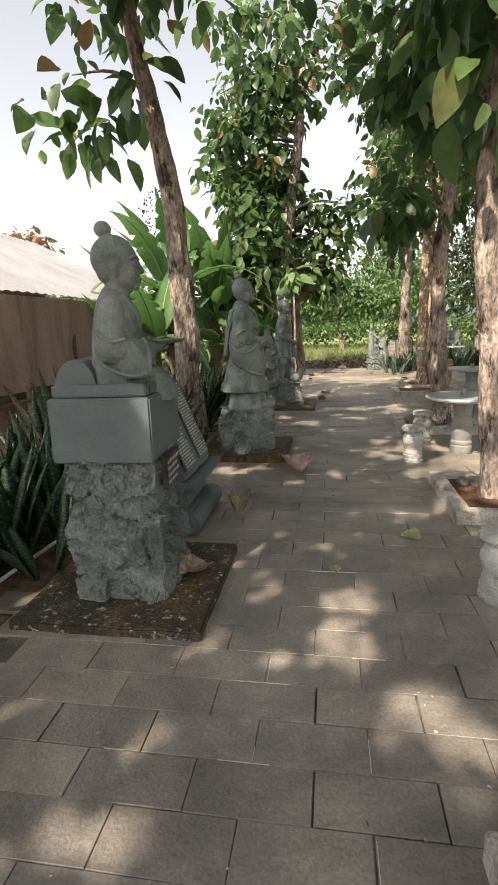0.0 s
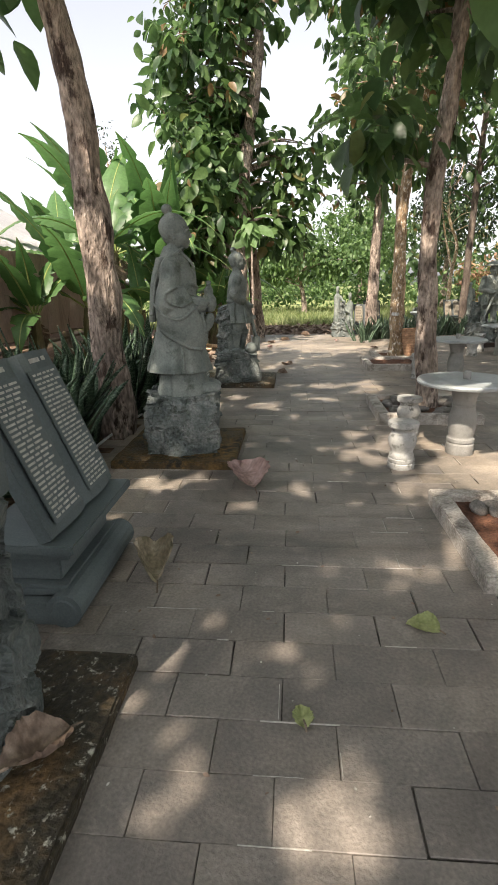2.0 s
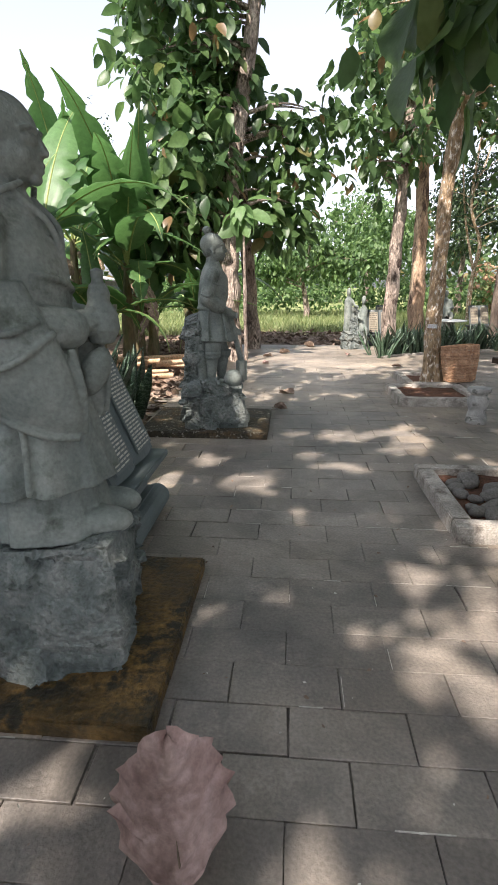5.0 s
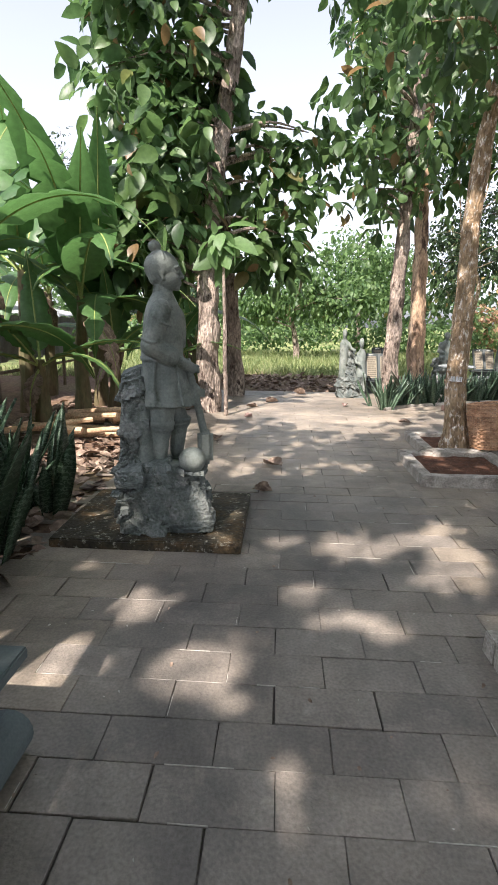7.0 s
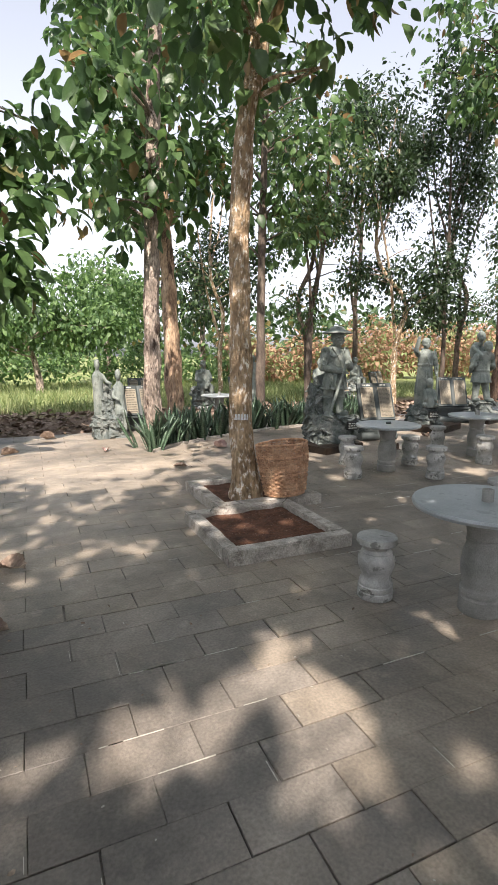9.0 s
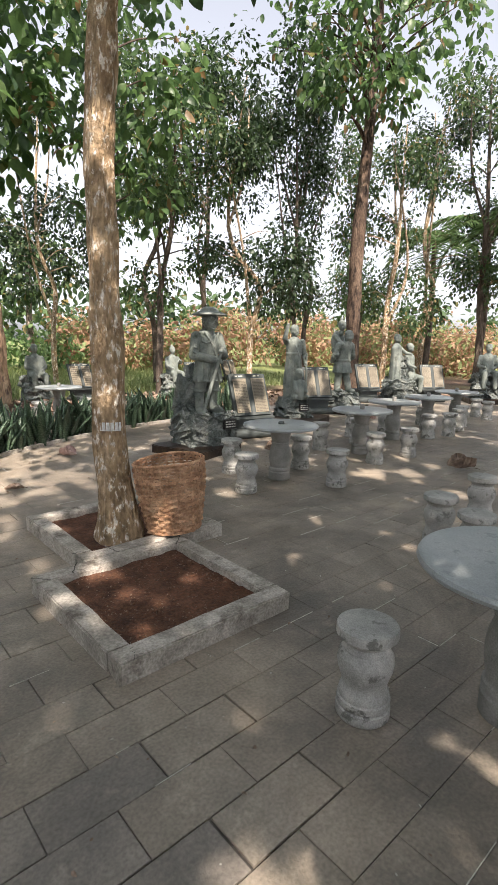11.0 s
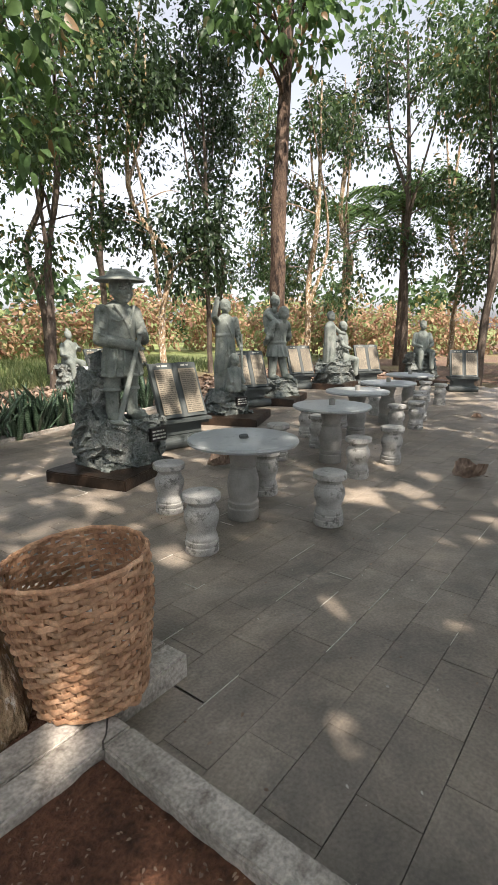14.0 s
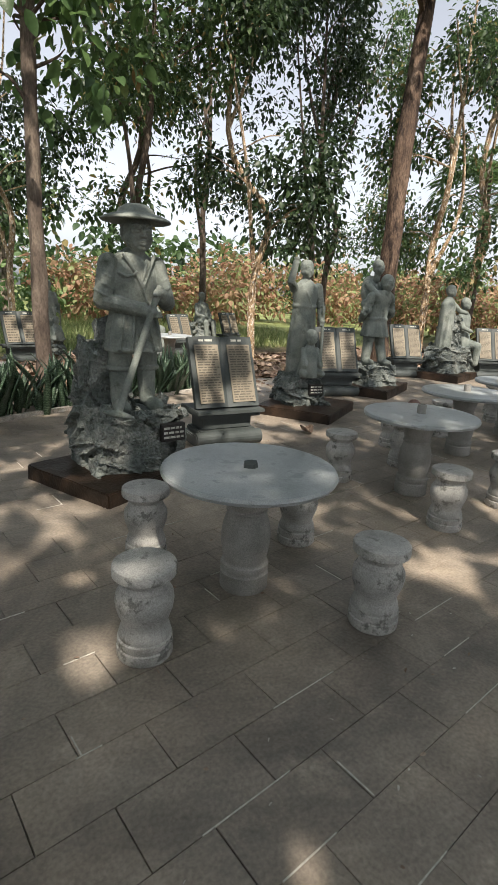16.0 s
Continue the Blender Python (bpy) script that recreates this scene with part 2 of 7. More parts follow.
M_SMALL = leaf_mat("small leaf", (0.029, 0.0659, 0.0238), (0.0921, 0.158, 0.0461), (0.21, 0.158, 0.0395), 0.05, rough=0.45)
M_SMALL_DARK = leaf_mat("dark small leaf", (0.012, 0.0292, 0.0103), (0.0386, 0.0727, 0.0215), rough=0.4, thru=0.25)
M_BANANA = leaf_mat("banana leaf", (0.0425, 0.12, 0.0255), (0.106, 0.227, 0.0496), rough=0.4, thru=0.33)
M_SANSE = leaf_mat("mottled sword leaf", (0.0192, 0.0505, 0.0241), (0.0481, 0.0963, 0.0409), rough=0.35, thru=0.08, band=(0.204, 0.277, 0.192))
M_BUSH = leaf_mat("bush leaf", (0.036, 0.09, 0.0216), (0.132, 0.228, 0.054), rough=0.5, thru=0.35)
M_DRY = leaf_mat("dry brown leaf", (0.22, 0.1, 0.055), (0.4, 0.26, 0.13), (0.2, 0.25, 0.08), 0.3, rough=0.7, thru=0.3)
M_GRASSY = leaf_mat("grass blade", (0.108, 0.168, 0.042), (0.288, 0.312, 0.12), rough=0.6, thru=0.4)
M_DEADLEAF = mat("dead teak leaf", [(0.105, 0.0728, 0.056), (0.224, 0.161, 0.119), (0.42, 0.329, 0.252)], 9, 0.8, 0.6, 40, 0.25)
M_DEADPALE = mat("pinkish dead leaf", [(0.21, 0.133, 0.115), (0.336, 0.231, 0.203), (0.476, 0.35, 0.315)], 9, 0.85, 0.5, 40, 0.2)
M_DEADGREY = mat("grey green dead leaf", [(0.1, 0.1, 0.05), (0.3, 0.25, 0.17), (0.46, 0.4, 0.3)], 7, 0.8, 0.6, 40, 0.25)
M_FRESH = mat("yellow green leaf", [(0.2, 0.24, 0.08), (0.4, 0.42, 0.2)], 12, 0.6, 0.3, 60, 0.2)
M_STEM = mat("banana stem", [(0.06, 0.085, 0.025), (0.14, 0.12, 0.06), (0.11, 0.065, 0.04)], 3, 0.7, 0.4, 30, 0.25, stretch=(1, 1, 0.3))
M_RIB = mat("banana midrib", [(0.2, 0.27, 0.07), (0.32, 0.36, 0.12)], 4, 0.5, 0.1)
M_CLAY = mat("brown clay bowl", [(0.12, 0.085, 0.065), (0.22, 0.16, 0.125)], 4, 0.85, 0.3)
M_RED = leaf_mat("red shrub leaf", (0.25, 0.06, 0.035), (0.3, 0.12, 0.05), (0.12, 0.16, 0.05), 0.3)
M_WICKER = mat("split bamboo weave", [(0.266, 0.137, 0.077), (0.434, 0.255, 0.147), (0.63, 0.42, 0.266)], 11, 0.65, 0.3, 70, 0.25, bump_dist=0.003, rand="object", spread=0.25)
M_TARP = mat("brown tarpaulin", [(0.405, 0.311, 0.25), (0.594, 0.472, 0.392), (0.675, 0.567, 0.486)], 1.1, 0.75, 0.5, 25, 0.12, stretch=(3, 3, 0.4), bump_dist=0.05)
M_TARP_GREY = mat("grey tarpaulin", [(0.25, 0.25, 0.24), (0.42, 0.42, 0.4)], 1.4, 0.7, 0.5, 25, 0.15, stretch=(3, 3, 0.4), bump_dist=0.05)
M_ROOF = mat("pale sheet roof", [(0.55, 0.55, 0.56), (0.75, 0.75, 0.76)], 1.2, 0.5, 0.1, 30, 0.1)
M_WOOD = mat("grey timber", [(0.12, 0.09, 0.065), (0.22, 0.17, 0.125)], 5, 0.9, 0.5, 40, 0.25)
M_LOG = mat("cut log", [(0.42, 0.266, 0.154), (0.672, 0.476, 0.308)], 5, 0.9, 0.5, 40, 0.25)
M_PIPE = mat("white pipe", [(0.6, 0.6, 0.58), (0.7, 0.7, 0.68)], 5, 0.5, 0.0)
M_COBBLE = mat("river cobble", [(0.084, 0.077, 0.07), (0.21, 0.196, 0.175)], 6, 0.6, 0.2, 60, 0.2)

# ---- building tools ----
def part(name, bm, material, parent=None, label="", smooth=False):
    """One mesh object out of a bmesh, under a thing or a part."""
    me = bpy.data.meshes.new(name)
    bm.to_mesh(me)
    bm.free()
    return part_mesh(name, me, material, parent, label, smooth)


def part_mesh(name, me, material, parent=None, label="", smooth=False):
    if material and not me.materials:
        me.materials.append(material)
    if smooth:
        me.shade_smooth()
        me.set_sharp_from_angle(angle=radians(38))
    ob = new(name, me)
    if parent:
        ob.parent = parent
    if label:
        tagged(ob, label)
    return ob


def thing(name, m, label, category, group="", kind=""):
    ob = new(name)
    ob.empty_display_size = 0.2
    ob.matrix_basis = m
    return tagged(ob, label, category, group, kind)


def add_box(bm, x0, x1, y0, y1, z0, z1, bevel=0.0, m=None):
    vs = [bm.verts.new(((x0, x1)[i & 1], (y0, y1)[i >> 1 & 1], (z0, z1)[i >> 2 & 1])) for i in range(8)]
    fs = [bm.faces.new([vs[i] for i in f]) for f in ((0, 2, 3, 1), (4, 5, 7, 6), (0, 1, 5, 4), (2, 6, 7, 3), (0, 4, 6, 2), (1, 3, 7, 5))]
    if bevel:
        es = list({e for f in fs for e in f.edges})
        r = bmesh.ops.bevel(bm, geom=es, offset=bevel, segments=2, affect='EDGES')
        vs = list({v for f in r["faces"] for v in f.verts} | {v for v in vs if v.is_valid})
    if m:
        bmesh.ops.transform(bm, matrix=m, verts=vs)
    return vs


def add_ell(bm, c, r, rot=(0, 0, 0), u=16, v=12):
    m = pose(*c, *rot) @ Matrix.Diagonal((*(r if hasattr(r, "__len__") else (r, r, r)), 1))
    bmesh.ops.create_uvsphere(bm, u_segments=u, v_segments=v, radius=1, matrix=m)


def ring_tube(bm, rings, cap=True):
    """Joins rings of verts, each a list of points."""
    rows = [[bm.verts.new(p) for p in r] for r in rings]
    n = len(rows[0])
    for a, b in zip(rows, rows[1:]):
        for i in range(n):
            bm.faces.new((a[i], a[(i + 1) % n], b[(i + 1) % n], b[i]))
    if cap:
        bm.faces.new(list(reversed(rows[0])))
        bm.faces.new(rows[-1])


def add_tube(bm, pts, radii, sides=8, wob=0.0, rng=None, ridges=0, ridge=0.0):
    """A round, tapering tube along points."""
    pts = [Vector(p) for p in pts]
    rings = []
    for i, p in enumerate(pts):
        d = (pts[min(i + 1, len(pts) - 1)] - pts[max(i - 1, 0)]).normalized()
        a = d.cross(Vector((0.31, 0.95, 0.02)))
        a = a.normalized() if a.length > 1e-3 else Vector((1, 0, 0))
        b = d.cross(a)
        ring = []
        for k in range(sides):
            t = 2 * math.pi * k / sides
            r = radii[i] * (1 + (wob * noise.noise(Vector((p.x * 1.3 + math.cos(t), p.y * 1.3 + math.sin(t), p.z * 1.7))) if wob else 0) + (0.16 * noise.noise(Vector((math.cos(t) * 4, math.sin(t) * 4, p.z * 2.6 + p.x))) + 0.08 * noise.noise(Vector((math.cos(t) * 9, math.sin(t) * 9, p.z * 7))) if sides > 20 else 0) + (ridge * math.sin(ridges * t) if ridges else 0))
            ring.append(p + (a * math.cos(t) + b * math.sin(t)) * r)
        rings.append(ring)
    ring_tube(bm, rings)


def add_cap(bm, p0, r0, p1, r1, sides=12):
    """A limb with round ends."""
    p0, p1 = Vector(p0), Vector(p1)
    d = p1 - p0
    k = 5
    rings, rad = [], []
    pts = []
    for i in range(k):
        a = math.pi / 2 * i / (k - 1)
        pts.append(p0 - d.normalized() * r0 * math.cos(a))
        rad.append(max(r0 * math.sin(a), 0.004))
    for i in range(k):
        a = math.pi / 2 * (1 - i / (k - 1))
        pts.append(p1 + d.normalized() * r1 * math.cos(a))
        rad.append(max(r1 * math.sin(a), 0.004))
    add_tube(bm, pts, rad, sides)


def add_lathe(bm, profile, segs=32, center=(0, 0)):
    ring_tube(bm, [[(center[0] + r * math.cos(2 * math.pi * i / segs), center[1] + r * math.sin(2 * math.pi * i / segs), z) for i in range(segs)] for r, z in profile])


def smooth_path(pts, n=6):
    """Points along a smooth curve through the given ones."""
    P = [Vector(p) for p in pts]
    P = [P[0] * 2 - P[1]] + P + [P[-1] * 2 - P[-2]]
    out = []
    for i in range(1, len(P) - 2):
        for k in range(n):
            t = k / n
            a, b, c, d = P[i - 1], P[i], P[i + 1], P[i + 2]
            out.append(0.5 * (2 * b + (c - a) * t + (2 * a - 5 * b + 4 * c - d) * t * t + (3 * b - 3 * c + d - a) * t ** 3))
    return out + [P[-2]]


def leaf_shape(kind):
    """Vertices and faces of one leaf along +y, in its own plane, folded at the midrib."""
    if kind == "teak":
        ts, ws = (0.0, 0.1, 0.27, 0.48, 0.7, 0.88, 1.0), (0.015, 0.15, 0.27, 0.3, 0.24, 0.12, 0.008)
    elif kind == "small":
        ts, ws = (0.0, 0.3, 0.7, 1.0), (0.01, 0.27, 0.23, 0.01)
    elif kind == "blade":
        ts, ws = (0.0, 0.5, 1.0), (0.05, 0.045, 0.005)
    vs, fs = [], []
    for i, (t, w) in enumerate(zip(ts, ws)):
        droop = -0.28 * t * t if kind != "blade" else -0.15 * t * t
        wave = 0.04 * (-1) ** i if kind == "teak" else 0.0
        vs += [(-w, t, droop + w * (0.3 + 4 * wave * w)), (0, t, droop), (w, t, droop + w * (0.3 - 4 * wave * w))]
    for i in range(len(ts) - 1):
        a = 3 * i
        fs += [(a, a + 1, a + 4, a + 3), (a + 1, a + 2, a + 5, a + 4)]
    return np.array(vs, float), np.array(fs, int)


def leaves_mesh(name, pos, fwd, size, kind, rs):
    """A mesh of many leaves, each at pos, growing towards fwd."""
    V, F = leaf_shape(kind)
    n = len(pos)
    f = fwd / np.maximum(np.linalg.norm(fwd, axis=1, keepdims=True), 1e-6)
    up = np.tile(np.array([0, 0, 1.0]), (n, 1)) + rs.normal(0, 0.45, (n, 3))
    s = np.cross(f, up)
    s /= np.maximum(np.linalg.norm(s, axis=1, keepdims=True), 1e-6)
    u = np.cross(s, f)
    R = np.stack([s, f, u], axis=2)
    P = np.einsum("nij,vj->nvi", R, V) * size[:, None, None] + pos[:, None, :]
    faces = (F[None] + (np.arange(n) * len(V))[:, None, None]).reshape(-1, 4)
    me = bpy.data.meshes.new(name)
    me.vertices.add(n * len(V))
    me.vertices.foreach_set("co", P.reshape(-1))
    me.loops.add(faces.size)
    me.loops.foreach_set("vertex_index", faces.reshape(-1))
    me.polygons.add(len(faces))
    me.polygons.foreach_set("loop_start", np.arange(len(faces)) * 4)
    me.update(calc_edges=True)
    return me


def spray(rs, centers, radius, per, size, droop=0.5):
    """Leaf places and directions in clusters around centers."""
    c = np.repeat(np.asarray(centers), per, axis=0)
    d = rs.normal(0, 1, c.shape)
    d /= np.linalg.norm(d, axis=1, keepdims=True)
    p = c + d * (radius * rs.uniform(0.15, 1.0, (len(c), 1)))
    fwd = d + np.array([0, 0, -droop]) + rs.normal(0, 0.35, c.shape)
    return p, fwd, size * rs.uniform(0.45, 1.3, len(c))


def blob_centers(rs, blobs):
    """Uneven cluster centres in ellipsoids (cx, cy, cz, rx, ry, rz, count), more of them near the skin."""
    out = []
    for cx, cy, cz, rx, ry, rz, k in blobs:
        d = rs.normal(0, 1, (k, 3))
        d /= np.linalg.norm(d, axis=1, keepdims=True)
        r = rs.uniform(0.25, 1.08, (k, 1)) ** 0.6
        out.append(np.array([cx, cy, cz]) + d * r * np.array([rx, ry, rz]))
    return np.concatenate(out)


# openings between the crowns through which the sun reaches the pavers: x, y and half widths of the lit patches
GAPS = ((0.06, 2.44, 0.16, 0.36), (0.43, 1.85, 0.22, 0.18), (-0.77, 1.25, 0.15, 0.16), (-0.86, 2.13, 0.12, 0.12), (0.12, 2.77, 0.13, 0.1),
        (-1.14, 5.48, 0.2, 0.15), (-0.75, 5.63, 0.15, 0.13), (0.09, 5.43, 0.11, 0.15), (-0.45, 8.35, 0.27, 0.2), (0.41, 8.8, 0.26, 0.16),
        (0.1, 9.05, 0.14, 0.15), (1.08, 9.34, 0.32, 0.17), (1.02, 9.87, 0.25, 0.2), (-1.25, 8.25, 0.45, 0.3), (-0.81, 8.91, 0.18, 0.13),
        (1.21, 10.06, 0.13, 0.2), (1.18, 9.68, 0.24, 0.2), (0.48, 9.75, 0.22, 0.22), (3.08, 11.8, 0.05, 0.12), (3.79, 12.29, 0.1, 0.13),
        (6.19, 12.59, 0.28, 0.25), (3.74, 13.47, 0.12, 0.14), (5.66, 12.99, 0.2, 0.22))


def clear_of_gaps(p, f, s):
    """Leaves whose shadow would not fall into one of the sunlit openings."""
    mid = p + f / np.linalg.norm(f, axis=1, keepdims=True) * s[:, None] * 0.5
    gx = mid[:, 0] - mid[:, 2] * SUN_DIR.x / SUN_DIR.z
    gy = mid[:, 1] - mid[:, 2] * SUN_DIR.y / SUN_DIR.z
    keep = np.ones(len(p), bool)
    for x, y, a, b in GAPS:
        keep &= ((gx - x) / (a + 0.15 * s)) ** 2 + ((gy - y) / (b + 0.2 * s)) ** 2 > 1
    return keep | (mid[:, 2] < 2.2)


def tree(name, label, seed, trunk, radii, blobs, leaf="teak", size=0.34, per=9, cluster=0.45, bark=None, green=None, limbs=None, sides=12, category="tree", forks=()):
    """Trunk through points, limbs to some of the leaf clusters, a crown of leaf clusters."""
    rs = np.random.RandomState(seed)
    base = Vector(trunk[0])
    t = thing(name, Matrix.Translation(base), label, category)
    bark, green = bark or M_BARK, green or M_TEAK
    pts = smooth_path(trunk, 14 if sides > 20 else 5)
    rad = list(np.interp(np.linspace(0, 1, len(pts)), np.linspace(0, 1, len(radii)), radii))
    bm = bmesh.new()
    loc = [p - base for p in pts]
    loc[0] = loc[0] - Vector((0, 0, 0.06))
    add_tube(bm, loc, rad, sides, 0.3)
    part("trunk", bm, bark, t, smooth=True)
    for way, r0 in forks:
        bm = bmesh.new()
        way = smooth_path([Vector(p) - base for p in way], 5)
        add_tube(bm, way, list(np.linspace(r0, 0.015, len(way))), 8, 0.25)
        part("fork", bm, bark, t, smooth=True)
    cen = blob_centers(rs, blobs)
    n_l = limbs if limbs is not None else max(4, len(cen) // 7)
    for i in range(n_l):
        c = Vector(cen[rs.randint(len(cen))])
        near = [p for p in pts if p.z < c.z - 0.15] or pts[-2:]
        s = min(near[len(near) // 3:], key=lambda p: (p - c).length + 0.25 * abs(p.z - c.z))
        mid = (s + c) / 2 + Vector((rs.normal(0, 0.12), rs.normal(0, 0.12), 0.1 * (c - s).length))
        r0 = min(0.35 * rad[pts.index(s)], 0.02 + 0.016 * (c - s).length)
        bm = bmesh.new()
        add_tube(bm, [p - base for p in smooth_path([s, mid, c], 4)], list(np.linspace(r0, 0.008, 9)), 6, 0.2)
        part("limb", bm, bark, t, smooth=True)
    p, f, s = spray(rs, cen, cluster, per, size, 0.8 if leaf == "teak" else 0.5)
    keep = clear_of_gaps(p, f, s)
    p, f, s = p[keep], f[keep], s[keep]
    me = leaves_mesh("crown", p - np.array(base), f, s, leaf, rs)
    part_mesh("crown", me, green, t)
    return t


def crown_stuff(name, label, seed, blobs, leaf, size, per, cluster, green, category, kind="stuff", droop=0.3):
    rs = np.random.RandomState(seed)
    p, f, s = spray(rs, blob_centers(rs, blobs), cluster, per, size, droop)
    return tagged(part_mesh(name, leaves_mesh(name, p, f, s, leaf, rs), green), label, category, "", kind)

# ---- ground ----
def ground_sheet():
    bm = bmesh.new()
    xs = list(np.concatenate([[-600, -200, -80, -40, -24], np.arange(-16, 30, 1.0), [36, 48, 80, 200, 600]]))
    ys = list(np.concatenate([[-600, -200, -60, -25], np.arange(-14, 40, 1.0), [48, 64, 100, 220, 600]]))
    grid = []
    for y in ys:
        row = []
        for x in xs:
            inside = -1.9 < x < 16.5 and -8 < y < 19.5
            z = -0.05 if inside else -0.03 + 0.05 * noise.noise(Vector((x * 0.4, y * 0.4, 3)))
            row.append(bm.verts.new((x, y, z)))
        grid.append(row)
    for a, b in zip(grid, grid[1:]):
        for i in range(len(xs) - 1):
            bm.faces.new((a[i], a[i + 1], b[i + 1], b[i]))
    m, n, l = nodes_of("earth and grass")
    b = n["Principled BSDF"]
    geo = n.new("ShaderNodeNewGeometry")
    a = n.new("ShaderNodeTexNoise")
    a.inputs["Scale"].default_value, a.inputs["Detail"].default_value = 0.35, 8
    f = n.new("ShaderNodeTexNoise")
    f.inputs["Scale"].default_value, f.inputs["Detail"].default_value = 14, 6
    sep = n.new("ShaderNodeSeparateXYZ")
    for k in (a, f):
        l.new(geo.outputs["Position"], k.inputs["Vector"])
    l.new(geo.outputs["Position"], sep.inputs[0])
    far = n.new("ShaderNodeMapRange")
    far.inputs["From Min"].default_value, far.inputs["From Max"].default_value = 22.0, 25.0
    l.new(sep.outputs["Y"], far.inputs["Value"])
    grass = n.new("ShaderNodeValToRGB")
    grass.color_ramp.elements[0].position, grass.color_ramp.elements[0].color = 0.35, (0.10, 0.14, 0.035, 1)
    grass.color_ramp.elements[1].position, grass.color_ramp.elements[1].color = 0.65, (0.25, 0.28, 0.10, 1)
    soil = n.new("ShaderNodeValToRGB")
    soil.color_ramp.elements[0].position, soil.color_ramp.elements[0].color = 0.3, (0.07, 0.04, 0.028, 1)
    soil.color_ramp.elements[1].position, soil.color_ramp.elements[1].color = 0.7, (0.24, 0.155, 0.10, 1)
    l.new(a.outputs["Fac"], grass.inputs[0])
    l.new(f.outputs["Fac"], soil.inputs[0])
    wob = n.new("ShaderNodeMath")
    wob.operation = 'MULTIPLY_ADD'
    wob.inputs[1].default_value, wob.inputs[2].default_value = 1.6, -0.8
    l.new(a.outputs["Fac"], wob.inputs[0])
    add = n.new("ShaderNodeMath")
    add.use_clamp = True
    l.new(wob.outputs[0], add.inputs[0])
    l.new(far.outputs[0], add.inputs[1])
    mx = n.new("ShaderNodeMixRGB")
    l.new(add.outputs[0], mx.inputs[0])
    l.new(soil.outputs[0], mx.inputs[1])
    l.new(grass.outputs[0], mx.inputs[2])
    l.new(mx.outputs[0], b.inputs["Base Color"])
    b.inputs["Roughness"].default_value = 0.95
    bp = n.new("ShaderNodeBump")
    bp.inputs["Strength"].default_value, bp.inputs["Distance"].default_value = 0.8, 0.04
    l.new(f.outputs["Fac"], bp.inputs["Height"])
    l.new(bp.outputs[0], b.inputs["Normal"])
    tagged(part("ground", bm, m), "brown earth turning to green grass farther off", "ground", "", "structure")


ground_sheet()


def bed():
    bm = bmesh.new()
    add_box(bm, PX0, PX1, PY0, PY1, -0.2, -0.012)
    return tagged(part("pavement", bm, M_JOINT), "grey andesite pavers in running bond with dark sandy joints", "pavement", "", "structure")


PX0, PX1, PY0, PY1 = -1.74, 15.6, -6.912, 18.83
pavement = bed()

# ---- planters ----
def planter(x0, y0, x1, y1, label, fill=M_SOIL, rough=0.02, h=0.11, w=0.125):
    t = thing("planter", Matrix.Translation(((x0 + x1) / 2, (y0 + y1) / 2, 0)), label, "planter", "square tree planters")
    hx, hy = (x1 - x0) / 2, (y1 - y0) / 2
    rs = random.Random(int(x0 * 100 + y0 * 7))
    for a, b, c, d in ((-hx, hx, -hy, -hy + w), (-hx, hx, hy - w, hy), (-hx, -hx + w, -hy + w + 0.004, hy - w - 0.004), (hx - w, hx, -hy + w + 0.004, hy - w - 0.004)):
        bm = bmesh.new()
        z = h + rs.uniform(-0.004, 0.004)
        add_box(bm, a, b, c, d, -0.03, z, 0.008)
        long_x = b - a > d - c
        bmesh.ops.subdivide_edges(bm, edges=[e for e in bm.edges if e.calc_length() > 0.4], cuts=9)
        for v in bm.verts:
            v.co += Vector((noise.noise(v.co * 6 + Vector((x0, y0, 1))), noise.noise(v.co * 6 + Vector((5, y0, 7))), noise.noise(v.co * 5 + Vector((x0, 9, 3))))) * 0.006
        part("kerb", bm, M_KERB, t)
    bm = bmesh.new()
    n = 22
    g = [[bm.verts.new((-hx + w + (2 * hx - 2 * w) * i / n, -hy + w + (2 * hy - 2 * w) * j / n, 0.062 + 0.6 * rough * noise.fractal(Vector((x0 + i * 0.5, y0 + j * 0.5, 0)), 1, 2, 3))) for i in range(n + 1)] for j in range(n + 1)]
    for j in range(n):
        for i in range(n):
            bm.faces.new((g[j][i], g[j][i + 1], g[j + 1][i + 1], g[j + 1][i]))
    part("soil", bm, fill, t, smooth=True)
    return t


planter(0.46, 0.15, 1.6, 1.32, "low concrete kerb planter filled with dark soil")
planter(0.99, 4.02, 2.16, 5.2, "low concrete kerb planter round a teak trunk with cobbles")
planter(1.0, 7.42, 2.17, 8.62, "low concrete kerb planter filled with dark cobbles")
planter(1.4, 11.29, 2.52, 12.46, "low cracked concrete kerb planter filled with bare brown soil")
planter(1.75, 12.468, 2.94, 13.6, "low concrete kerb planter holding a pale tree and a basket")


def cracks():
    """Cracks that run across the kerbs of the bare planter."""
    rs = random.Random(3)
    for a, b in (((1.53, 11.42), (1.47, 11.285)), ((1.48, 12.33), (1.395, 12.42)), ((1.62, 12.345), (1.7, 12.46)), ((2.39, 12.33), (2.52, 12.46)), ((1.83, 12.6), (1.745, 12.63)), ((2.0, 12.465), (1.97, 12.6))):
        bm = bmesh.new()
        pts = []
        for i in range(9):
            f = i / 8
            pts.append((a[0] + (b[0] - a[0]) * f + rs.uniform(-0.008, 0.008), a[1] + (b[1] - a[1]) * f + rs.uniform(-0.008, 0.008), 0.1115))
        add_tube(bm, pts, [0.0032] * 9, 5)
        tagged(part("crack", bm, M_JOINT), "dark jagged crack across a concrete kerb", "crack", "", "structure")


cracks()


